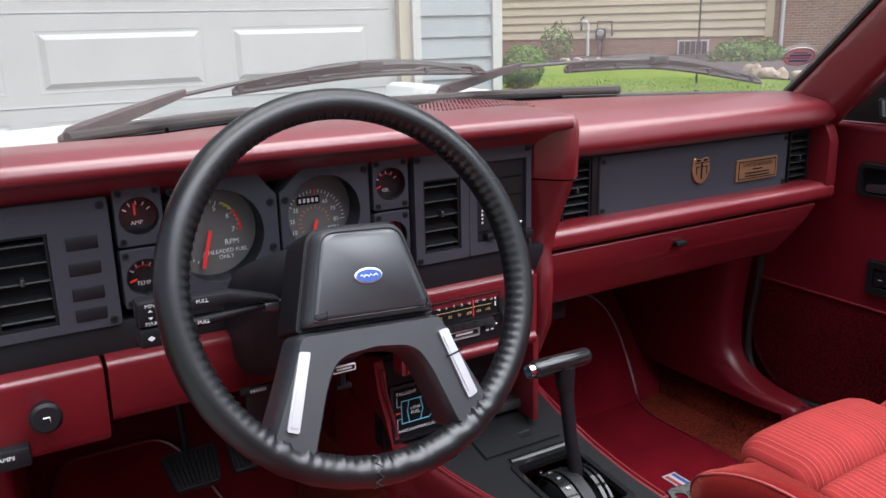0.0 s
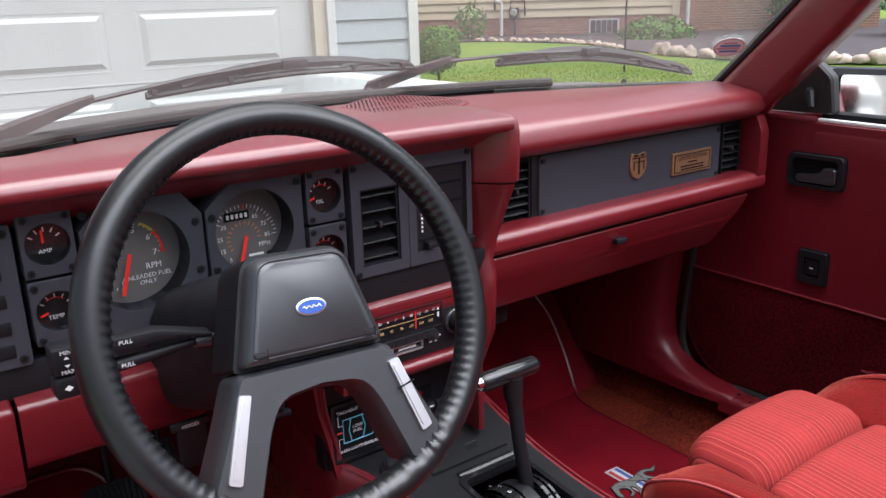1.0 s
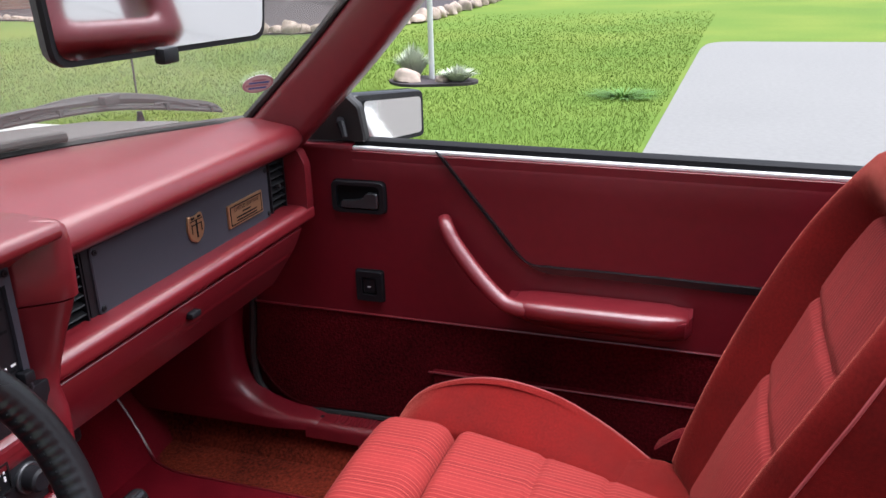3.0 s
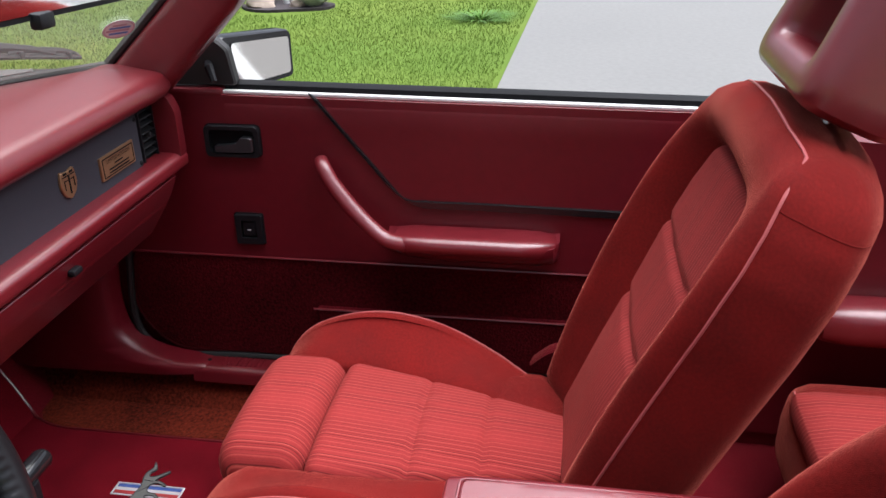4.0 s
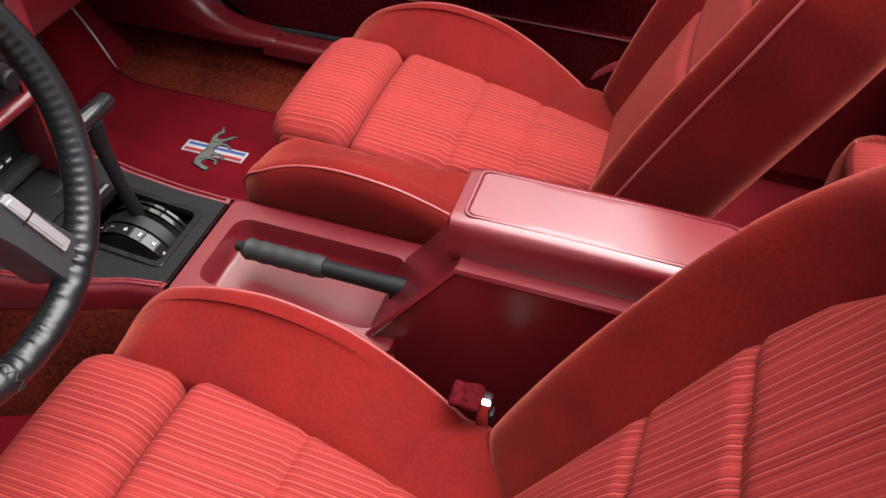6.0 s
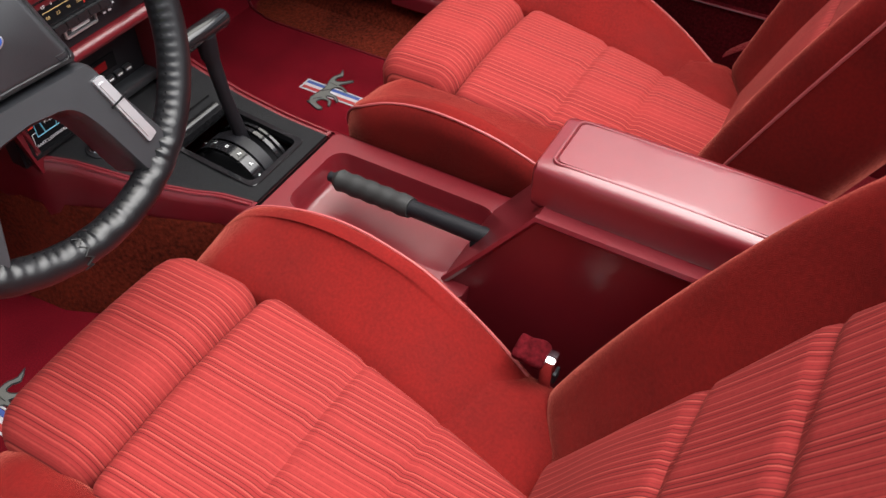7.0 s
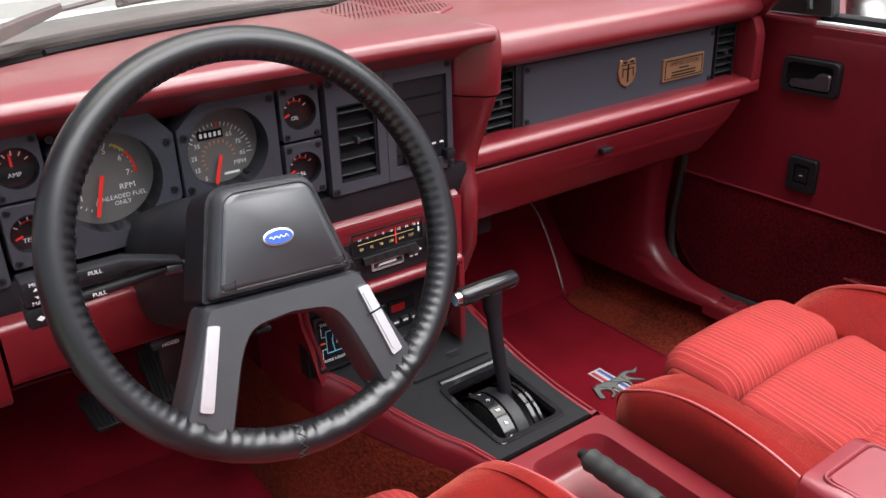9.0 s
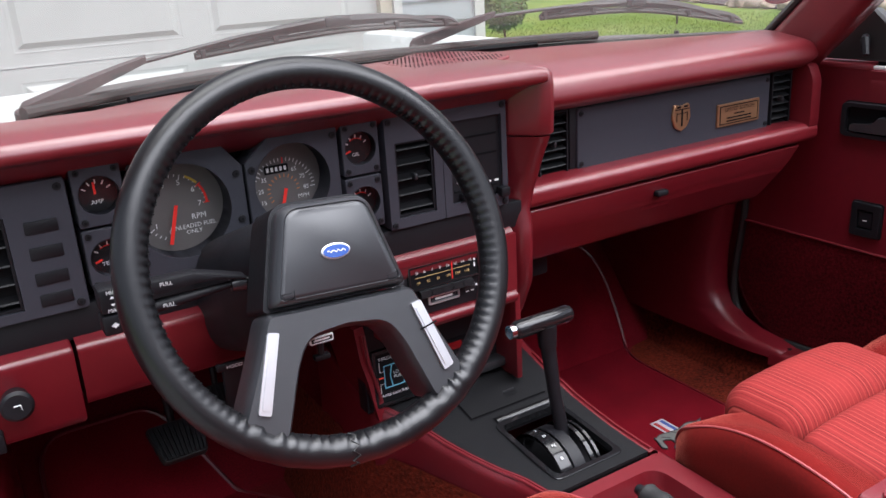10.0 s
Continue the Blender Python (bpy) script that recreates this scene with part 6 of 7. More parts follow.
# ---- seats ----
SO = Vector((0, -0.432, 0.475))
LEANB = radians(23.5)


def B(x, s, d):
    """Backrest coordinates: s up along it, d from its front to its rear."""
    return (x, SO.y - s * math.sin(LEANB) - d * math.cos(LEANB), SO.z + s * math.cos(LEANB) - d * math.sin(LEANB))


seat = thing("bucket_seat", (0, -0.2, 0.22), "red velour bucket seat with striped inserts and pale piping", "seat", "front seats")


def roll_warp(x, y, z):
    return (x, y, z - 0.010 * (x / 0.14) ** 2)


part("thigh_roll", pillow((-0.138, -0.088, 0.43), (0.138, 0.045, 0.524), 0.040, 12, roll_warp), STRIPE, seat, "striped velour thigh roll")


def taper(y):
    """How far the cushion has narrowed towards the backrest."""
    t = max(0, min(1, (-0.10 - y) / 0.36))
    return 1 - 0.50 * t ** 1.35


def seat_warp(x, y, z):
    t = (-0.085 - y) / 0.36
    g1 = math.exp(-((y + 0.228) / 0.006) ** 2) * 0.0045 + math.exp(-((y + 0.328) / 0.006) ** 2) * 0.0045
    pucker = 0.0012 * math.sin(x * 130 + y * 60) * math.exp(-((y + 0.228) / 0.03) ** 2)
    return (x * taper(y), y, z - 0.034 * t - (0.012 * (x / 0.14) ** 2 + g1 + pucker if z > 0.47 else 0))


part("seat_insert", pillow((-0.140, -0.46, 0.42), (0.140, -0.086, 0.512), 0.022, 72, seat_warp), STRIPE, seat, "striped velour cushion")
part("seat_base", pillow((-0.225, -0.45, 0.29), (0.225, 0.02, 0.46), 0.05, 8), CLOTH, seat)
part("seat_frame", box((-0.19, -0.42, 0.235), (0.19, -0.02, 0.30), 0.01), BLACK, seat)
CREST = [(0.052, 0.425), (0.040, 0.464), (0.012, 0.497), (-0.04, 0.524), (-0.10, 0.538), (-0.16, 0.537), (-0.23, 0.521), (-0.31, 0.484), (-0.40, 0.432), (-0.45, 0.405)]
crest = [(p.x, p.y) for p in spline([(a, b, 0) for a, b in CREST], 4)]
for s in (-1, 1):
    rings_b, pp = [], []
    for y, zc in crest:
        k = max(0, min(1, (0.052 - y) / 0.05)) ** 0.5
        back = max(0, min(1, (-y - 0.22) / 0.22))
        xo = 0.200 + 0.042 * k - 0.036 * back ** 1.4
        xi = 0.136 * taper(y) - 0.012
        zi = 0.500 - 0.034 * max(0, (-0.085 - y) / 0.36)
        zi = min(zi, zc - 0.012)
        w = xo - xi
        prof = [(xi, 0.34), (xi + 0.002, zi - 0.03), (xi + 0.012, zi - 0.006), (xi + 0.30 * w, zi + 0.22 * (zc - zi)), (xi + 0.52 * w, zi + 0.52 * (zc - zi)), (xi + 0.74 * w, zi + 0.85 * (zc - zi)), (xo - 0.030, zc - 0.001), (xo - 0.018, zc), (xo - 0.010, zc - 0.003), (xo - 0.002, zc - 0.014), (xo + 0.001, zc - 0.040), (xo - 0.014, min(0.40, zc - 0.07)), (xo - 0.030, 0.325), (0.12, 0.322)]
        prof = [(p.x, p.y) for p in spline([(a, c, 0) for a, c in prof], 3)]
        prof = [(x, max(0.326, z)) if y > 0.03 else (x, z) for x, z in prof]
        rings_b.append([(s * x, y - (0.0 if i < 24 else 0.01 * min(1, (i - 24) / 6)), z) for i, (x, z) in enumerate(prof)])
        pp.append((s * (xo - 0.0095 + 0.0012 * math.sin(y * 34)), y, zc - 0.0025))
    bm = bmesh.new()
    loft(bm, rings_b)
    part("side_bolster", bm, CLOTH, seat, "red velour side bolster")
    part("piping", tube(pp, 0.0017, 6), PIPING, seat, "pale red piping")
    part("rail", box((s * 0.17 - 0.015, -0.45, 0.215), (s * 0.17 + 0.015, 0.0, 0.24), 0.003), BLACK, seat)



BACK_W = ((-0.035, 0.222), (0.1, 0.228), (0.25, 0.234), (0.36, 0.240), (0.44, 0.236), (0.49, 0.225), (0.53, 0.207), (0.56, 0.190))
BACK_IN = ((-0.035, 0.114), (0.1, 0.122), (0.22, 0.138), (0.33, 0.152), (0.40, 0.146), (0.47, 0.118), (0.56, 0.105))


def along(table, s):
    """A value read off a table of heights, eased between its rows."""
    for p, q in zip(table, table[1:]):
        if s <= q[0]:
            k = max(0, (s - p[0]) / (q[0] - p[0]))
            return p[1] + (q[1] - p[1]) * k
    return table[-1][1]


def back_ring(s, shrink=0.0):
    """Half the backrest's outline at height s: bolster crest in front, flat rear."""
    mid = math.sin(max(0.0, min(1.0, (s + 0.06) / 0.62)) * math.pi) ** 0.7
    w, hb = along(BACK_W, s), along(BACK_IN, s)
    cr = -0.006 - 0.030 * mid
    k = min(1, max(0, (s - 0.452) / 0.05))
    k = k * k * (3 - 2 * k)
    fr = 0.034 * (1 - k) - 0.020 * k
    q = w - hb
    half = [(0, fr), (hb - 0.03, fr), (hb, fr * 0.95), (hb + 0.32 * q, cr * 0.45 + fr * 0.45), (hb + 0.60 * q, cr * 0.92), (hb + 0.80 * q, cr + 0.002), (w - 0.004, cr * 0.30 + 0.002), (w + 0.001, 0.022), (w + 0.003, 0.056), (w - 0.003, 0.085), (w - 0.028, 0.106), (w - 0.08, 0.122), (0, 0.130)]
    if shrink:
        half = [(x * (1 - 0.30 * shrink), 0.055 + (d - 0.055) * (1 - shrink)) for x, d in half]
    pts = [Vector(p) for p in spline([(x, d, 0) for x, d in half], 3)]
    ring = [(p.x, p.y) for p in pts] + [(-p.x, p.y) for p in pts[-2:0:-1]]
    return [B(x, s - 0.02 * (x / 0.2) ** 2 * max(0, (s - 0.40) / 0.15), d) for x, d in ring]


bm = bmesh.new()
rings = [back_ring(-0.035, 0.35), back_ring(-0.03, 0.12)] + [back_ring(-0.02 + 0.55 * i / 40) for i in range(41)] + [back_ring(0.546, 0.10), back_ring(0.559, 0.28), back_ring(0.567, 0.55), back_ring(0.569, 0.9)]
loft(bm, rings)
part("back_cover", bm, CLOTH, seat, "red velour backrest with side bolsters")


def ins_warp(x, s, d):
    v1, v2 = s - 0.205 - 0.06 * abs(x), s - 0.325 - 0.06 * abs(x)
    x *= along(BACK_IN, s) * 1.03 / 0.134
    g = 0.007 * math.exp(-(v1 / 0.007) ** 2) + 0.007 * math.exp(-(v2 / 0.007) ** 2)
    bulge = 0.010 * math.exp(-((s - 0.13) / 0.08) ** 2) * (1 - (x / 0.13) ** 2)
    return B(x, s, d + (g - bulge if d < 0.02 else 0))


part("back_insert", pillow((-0.134, -0.015, 0.006), (0.134, 0.472, 0.07), 0.024, 72, ins_warp), STRIPE, seat, "striped velour back insert")
nr = len(rings[0])
side = [[Vector(rings[k][18 * sgn % nr]) for k in range(3, 43)] for sgn in (1, -1)]
over = [Vector(rings[44][i % nr]) for i in (15, 12, 9, 6, 3, 0, -3, -6, -9, -12, -15)]
back_piping = part("piping", tube(side[0] + over + side[1][::-1], 0.0019, 6), PIPING, seat, "pale red piping")
for sgn in (1, -1):
    part("seam", tube([Vector(rings[41][j * sgn % nr]) for j in range(18, 33)], 0.0007, 5), CLOTH, seat)
# open-frame head restraint
o_lp = rounded([(-0.135, 0.577), (0.135, 0.577), (0.115, 0.747), (-0.115, 0.747)], 0.03, 5)
i_lp = rounded([(-0.075, 0.627), (0.075, 0.627), (0.065, 0.707), (-0.065, 0.707)], 0.015, 5)
bm = bmesh.new()
ang = [2 * math.pi * k / 72 for k in range(72)]
hc = Vector((0, 0.662))
oo, ii = sample([tuple(p) for p in o_lp], hc, ang), sample([tuple(p) for p in i_lp], hc, ang)
rows = []
for k in range(28):
    a = 2 * math.pi * k / 28
    c, s_ = math.cos(a), math.sin(a)
    f = 0.5 + 0.5 * math.copysign(abs(c) ** 0.55, c)
    d = 0.045 - 0.060 * math.copysign(abs(s_) ** 0.55, s_)
    rows.append([B(ii[j].x + (oo[j].x - ii[j].x) * f, ii[j].y + (oo[j].y - ii[j].y) * f, d) for j in range(72)])
loft(bm, rows + rows[:1], caps=False)
bmesh.ops.remove_doubles(bm, verts=bm.verts, dist=1e-5)
hr = part("head_restraint", bm, VINYL, seat, "red vinyl open-frame head restraint")
for x in (-0.05, 0.05):
    part("post", tube([B(x, 0.54, 0.05), B(x, 0.62, 0.05)], 0.006, 8), CHROME, hr)
back_parts = [o for o in seat.children if o.name.split(".")[0] in ("back_cover", "back_insert", "seam", "head_restraint")] + [back_piping]
copy_thing(seat, Matrix.Translation((0.330, -0.2, 0.22)))
seat.location = (-0.366, -0.2, 0.22)
# the driver's backrest is reclined further
recline = Matrix.Translation(SO) @ Matrix.Rotation(radians(6.0), 4, "X") @ Matrix.Translation(-SO)
for o in back_parts:
    o.matrix_basis = recline @ o.matrix_basis
lev = part("recline_handle", tube([(0.075, -0.02, 0.40), (0.078, 0.03, 0.385), (0.080, 0.05, 0.36)], 0.006, 8), CHROME, None)
lev.name = "seat_lever"
tagged(lev, "black and chrome seat release lever", "lever")

# ---- floor mats ----
def clip(poly, y0, above):
    """The part of a polygon on one side of y0."""
    out = []
    for i in range(len(poly)):
        p, q = poly[i - 1], poly[i]
        a, c = (p[1] >= y0) == above, (q[1] >= y0) == above
        if a != c:
            k = (y0 - p[1]) / (q[1] - p[1])
            out.append((p[0] + (q[0] - p[0]) * k, y0))
        if c:
            out.append(q)
    return out


def mat_at(u, v, w):
    """A point of the mat: flat on the floor, then up the toe board."""
    return (u, v, 0.222 + w) if v <= 0.63 else (u, v - w * 0.6, 0.222 + (v - 0.63) * 1.19 + w)


HORSE = [(-0.074, -0.020), (-0.067, -0.027), (-0.060, -0.020), (-0.052, -0.004), (-0.034, -0.010), (-0.036, -0.024), (-0.050, -0.030), (-0.048, -0.034), (-0.031, -0.028), (-0.024, -0.012), (-0.018, -0.013), (-0.016, -0.026), (-0.028, -0.037), (-0.025, -0.040), (-0.010, -0.028), (-0.006, -0.011), (0.016, -0.008), (0.024, -0.020), (0.016, -0.034), (0.020, -0.037), (0.031, -0.021), (0.032, -0.012), (0.046, -0.020), (0.062, -0.030), (0.064, -0.026), (0.050, -0.014), (0.043, -0.004), (0.045, 0.004), (0.058, 0.004), (0.070, -0.002), (0.092, 0.010), (0.072, 0.006), (0.058, 0.012), (0.040, 0.013), (0.012, 0.007), (-0.020, 0.010), (-0.042, 0.013), (-0.056, 0.008), (-0.060, 0.012), (-0.062, 0.004), (-0.070, -0.010)]
for pts, (ex, ey) in (([(0.115, -0.02), (0.555, -0.02), (0.556, 0.48), (0.556, 0.57), (0.605, 0.67), (0.625, 0.79), (0.50, 0.83), (0.115, 0.80)], (0.405, 0.290)),
                      ([(-0.625, -0.02), (-0.165, -0.02), (-0.195, 0.40), (-0.235, 0.50), (-0.335, 0.63), (-0.385, 0.70), (-0.43, 0.755), (-0.625, 0.755)], (-0.421, 0.268))):
    mt = thing("floor_mat", (ex, 0.3, 0.216), "dark red carpet floor mat with an embroidered emblem", "floor mat", "floor mats")
    lp = [tuple(p) for p in rounded(pts, [0.04, 0.04, 0.05, 0.05, 0.06, 0.06, 0.05, 0.05], 5)]
    for nm, above in (("carpet", False), ("toe_flap", True)):
        bm = bmesh.new()
        prism(bm, [Vector(p) for p in clip(lp, 0.629, above)], mat_at, -0.006, 0.006, 0.002)
        part(nm, bm, MAT_RED, mt)
    edge = []
    for i in range(len(lp)):
        p, q = Vector(lp[i - 1]), Vector(lp[i])
        n = max(1, int((q - p).length / 0.03))
        edge += [mat_at(*(p + (q - p) * (k + 1) / n), 0.005) for k in range(n)]
    part("binding", tube(edge, 0.0038, 6, closed=True), PLASTIC_RED, mt, "red bound edge")
    for dx, mat_, nm2 in ((-0.0080, THREAD_RED, "red_bar"), (0.0, THREAD_WHITE, "white_bar"), (0.0080, THREAD_BLUE, "blue_bar")):
        part(nm2, box((ex + dx - 0.0038, ey - 0.060, 0.2275), (ex + dx + 0.0038, ey + 0.060, 0.2293)), mat_, mt, smooth=False)
    part("bar_border", holed(rect(ex - 0.016, ex + 0.016, ey - 0.0645, ey + 0.0645), rect(ex - 0.0130, ex + 0.0130, ey - 0.0612, ey + 0.0612), XY(0.2275), 0, 0.002), THREAD_WHITE, mt)
    hl = [Vector((p.x, p.y)) for p in spline([(a, c, 0) for a, c in HORSE + HORSE[:1]], 2)][:-1]
    bm = bmesh.new()
    lo = [bm.verts.new((ex + p.x * 0.80, ey + 0.010 + p.y * 1.02, 0.2290)) for p in hl]
    up = [bm.verts.new((ex + p.x * 0.80, ey + 0.010 + p.y * 1.02, 0.2312)) for p in hl]
    bm.faces.new(up)
    for i in range(len(hl)):
        bm.faces.new((lo[i - 1], lo[i], up[i], up[i - 1]))
    part("emblem", bm, GREY_THREAD, mt, "grey embroidered emblem")
    part("emblem_outline", tube([(ex + p.x * 0.80, ey + 0.010 + p.y * 1.02, 0.2312) for p in hl], 0.0009, 5, closed=True), PRINT_DARK, mt, "dark stitched outline")
    for a in ([(-0.045, 0.006), (-0.03, -0.006)], [(0.03, 0.008), (0.028, -0.010)], [(-0.01, 0.006), (0.012, -0.008)]):
        part("emblem_line", tube([(ex + u * 0.80, ey + 0.010 + v * 1.02, 0.2314) for u, v in a], 0.0007, 4), PRINT_DARK, mt)

# seat belt buckle by the console
bk = thing("seat_belt_buckle", (-0.155, -0.39, 0.44), "chrome seat belt buckle in a red sleeve", "buckle")
part("sleeve", pillow((-0.172, -0.392, 0.488), (-0.138, -0.356, 0.500), 0.006, 8, lambda x, y, z: (x + 0.0015 * math.sin(y * 160), y, z + 0.0015 * math.sin(y * 210 + x * 90) - (y + 0.345) * -0.15)), DOOR_CARPET, bk, "folded dark red sleeve")
part("buckle_body", box((-0.160, -0.402, 0.440), (-0.140, -0.386, 0.489), 0.004), CHROME, bk)
part("release_button", box((-0.157, -0.4045, 0.452), (-0.143, -0.4015, 0.468), 0.001), BLACK, bk)
bk2 = thing("seat_belt_strap", (0.63, -0.43, 0.42), "folded dark red seat belt beside the seat", "seat belt")
part("webbing", tube(spline([(0.655, -0.38, 0.40), (0.648, -0.42, 0.435), (0.655, -0.47, 0.43), (0.66, -0.50, 0.38)], 5), 0.020, 8, squash=0.18), CARPET, bk2)
part("tongue", box((0.628, -0.45, 0.405), (0.640, -0.43, 0.425), 0.003), BLACK, bk2)

# ---- rear-view mirror ----
RM = Vector((0.004, 0.021, 1.167))
rt = pose(0, 0, 0, 3, 0, -11.2).to_3x3()
rv = thing("rear_view_mirror", RM, "black-framed rear-view mirror under the windscreen header", "mirror")
lp = rounded([(-0.110, -0.039), (0.127, -0.039), (0.133, 0.033), (-0.116, 0.033)], 0.015, 4)
bm = bmesh.new()
loft(bm, [[RM + rt @ Vector((p.x * k, d, p.y * k)) for p in lp] for d, k in ((-0.004, 0.985), (0.0, 1.0), (0.014, 0.96), (0.022, 0.80))])
fr_ = part("housing", bm, BLACK, rv)
bm = bmesh.new()
loft(bm, [[RM + rt @ Vector((p.x * 0.955, d, p.y * 0.86)) for p in lp] for d in (-0.0035, -0.0048)])
part("mirror_glass", bm, MIRROR, rv, "mirror glass")
part("dip_tab", box(tuple(RM + Vector((-0.012, -0.008, -0.047))), tuple(RM + Vector((0.010, 0.004, -0.033))), 0.003), BLACK, rv)
part("stalk", tube([RM + Vector((0, 0.02, 0.01)), RM + Vector((0, 0.05, 0.08)), RM + Vector((0.04, 0.06, 0.17))], 0.007, 8), BLACK, rv)

# ---- wipers and antenna ----


def glass_y(x, z):
    t = (z - 0.925) / 0.395
    k = x / (0.69 - 0.09 * t)
    return screen_base(k * 0.69) * (1 - t) + screen_top(k * 0.60) * t + 0.05 * t * (1 - t)


def on_glass(x, z, off=0.012):
    return Vector((x, glass_y(x, z) + off, z + off * 0.6))


def wiper(pivot, elbow, tip0, blade_a, blade_m, blade_b):
    w = thing("windscreen_wiper", pivot, "black wiper arm and blade resting on the windscreen", "wiper", "windscreen wipers")
    a, b = Vector(pivot), on_glass(*elbow, 0.022)
    d = (b - a)
    side = Vector((-d.y, d.x, 0)).normalized()
    bm = bmesh.new()
    loft(bm, [[a + d * k + side * (u * wd) + Vector((0, 0, v * h)) for u, v in ((-1, -0.6), (-0.9, 0.7), (-0.4, 1.0), (0.4, 1.0), (0.9, 0.7), (1, -0.6))] for k, wd, h in ((-0.04, 0.010, 0.008), (0.0, 0.016, 0.014), (0.14, 0.017, 0.014), (0.45, 0.013, 0.012), (0.8, 0.008, 0.009), (1.0, 0.0055, 0.006))])
    arm = part("arm", bm, WIPER_ARM, w, "weathered brown-black channel arm")
    part("rivet", tube([a + d * 0.15 + side * 0.019 + Vector((0, 0, 0.002)), a + d * 0.15 - side * 0.019 + Vector((0, 0, 0.002))], 0.004, 8), WIPER, arm)
    part("pivot_cap", disc(a - Vector((0, 0.004, 0.020)), 0.013, (0, -0.2, 1), 0.026, 16), WIPER_ARM, w)
    c = on_glass(*tip0, 0.024)
    part("rod", tube([b - d.normalized() * 0.01, b.lerp(c, 0.5) + Vector((0, 0, 0.003)), c], 0.0034, 6), WIPER, w)
    pa, pm, pb = (on_glass(*q, 0.010) for q in (blade_a, blade_m, blade_b))
    line = spline([pa, pm, pb], 12)
    n = len(line)
    part("rubber", tube(line, 0.0040, 6), RUBBER, w, "black rubber blade")
    part("backing_strip", tube([p + Vector((0, 0.002, 0.0045)) for p in line], 0.0022, 4), WIPER, w)
    up = Vector((0, 0.006, 0.014))

    def bar(i0, i1, lift, r):
        """A pressed-steel bridge that arches from one point of the blade to another."""
        pts = []
        for j in range(9):
            f = i0 + (i1 - i0) * j / 8
            q = line[int(f)].lerp(line[min(n - 1, int(f) + 1)], f - int(f))
            pts.append(q + up * (0.35 + lift * (1 - (2 * j / 8 - 1) ** 4)))
        return tube(pts, [r * (0.55 + 0.45 * math.sin(math.pi * j / 8)) for j in range(9)], 6, squash=1.3)

    part("bridge", bar(3.5, n - 4.5, 0.75, 0.0075), WIPER, w)
    for i0, i1 in ((0.4, 8), (16, n - 1.4)):
        part("yoke", bar(i0, i1, 0.42, 0.0050), WIPER, w)
        for i in (int(i0) + 1, int(i1) - 1):
            part("claw", box(tuple(line[i] + Vector((-0.004, -0.005, -0.003))), tuple(line[i] + Vector((0.004, 0.006, 0.009))), 0.001), WIPER, w)
    part("clip", box(tuple(pm + Vector((-0.022, -0.005, 0.008))), tuple(pm + Vector((0.022, 0.011, 0.022))), 0.003), WIPER, w)
    return w


wiper((-0.543, 0.545, 0.936), (-0.385, 0.974), (-0.105, 1.000), (-0.315, 0.976), (-0.08, 0.989), (0.142, 0.982))
wiper((0.118, 0.690, 0.948), (0.218, 0.984), (0.463, 0.986), (0.296, 0.978), (0.463, 0.979), (0.642, 0.946))
an = thing("antenna", (0.785, 0.69, 0.885), "thin black whip antenna on a base", "antenna")
part("base", tube([(0.785, 0.69, 0.872), (0.785, 0.69, 0.882), (0.785, 0.69, 0.888), (0.785, 0.69, 0.915)], [0.034, 0.032, 0.010, 0.005], 16), BLACK, an)
part("whip", tube([(0.785, 0.69, 0.93), (0.782, 0.685, 1.7)], 0.0022, 6), BLACK, an)
# a round sticker inside the glass
stk = on_glass(0.632, 1.004, -0.004)
sn = Vector((-0.45, -0.6, -0.65)).normalized()
su = sn.cross(Vector((0, 0, 1))).normalized() * -1
sv = su.cross(sn).normalized()


def oval(a, c, d, bm=None, k=24):
    bm = bm or bmesh.new()
    loft(bm, [[stk + su * (a * math.cos(2 * math.pi * i / k)) + sv * (c * math.sin(2 * math.pi * i / k)) + sn * w for i in range(k)] for w in d])
    return bm


st_ = tagged(part("sticker", oval(0.028, 0.022, (0, 0.0006)), PRINT_WHITE), "small oval red, white and blue sticker on the windscreen", "sticker")
part("print_ring", oval(0.0265, 0.0205, (0.0006, 0.0009)), STICKER_INK, st_)
part("print_field", oval(0.0245, 0.0185, (0.0009, 0.0012)), PRINT_WHITE, st_)
for i, (u, v, w, h) in enumerate(((0, 0.009, 0.016, 0.0022), (-0.002, 0.002, 0.020, 0.0025), (0.001, -0.004, 0.018, 0.0022), (0, -0.010, 0.012, 0.0018))):
    bm = bmesh.new()
    loft(bm, [[stk + su * (u + a * w) + sv * (v + c * h) + sn * d for a, c in ((-1, -1), (1, -1), (1, 1), (-1, 1))] for d in (0.0012, 0.0014)])
    part("print_bar", bm, PRINT_BLUE if i % 2 == 0 else STICKER_INK, st_, smooth=False)

# car sides that close the footwells
part("side_wall", box((0.745, 0.40, 0.15), (0.79, 0.98, 0.84)), CARPET, body)
part("side_wall", box((-0.79, 0.40, 0.15), (-0.745, 0.98, 0.84)), CARPET, body)
part("under_floor", box((-0.88, -2.3, 0.13), (0.88, 2.2, 0.16)), DARK, body)

for sx in (-1, 1):
    for wy in (1.38, -1.30):
        bm = bmesh.new()
        loft(bm, [[(sx * (0.80 + o), wy + r * math.cos(2 * math.pi * k / 32), 0.312 + r * math.sin(2 * math.pi * k / 32)) for k in range(32)] for o, r in ((-0.11, 0.20), (-0.11, 0.285), (-0.085, 0.312), (0.085, 0.312), (0.11, 0.285), (0.11, 0.20), (0.08, 0.19))], caps=False)
        wh = part("wheel", disc((sx * 0.80, wy, 0.312), 0.195, (sx, 0, 0), 0.085, 32), SILVER, body, "silver wheel with black tyre")
        part("tyre", bm, RUBBER, wh)

# ---- garden ----


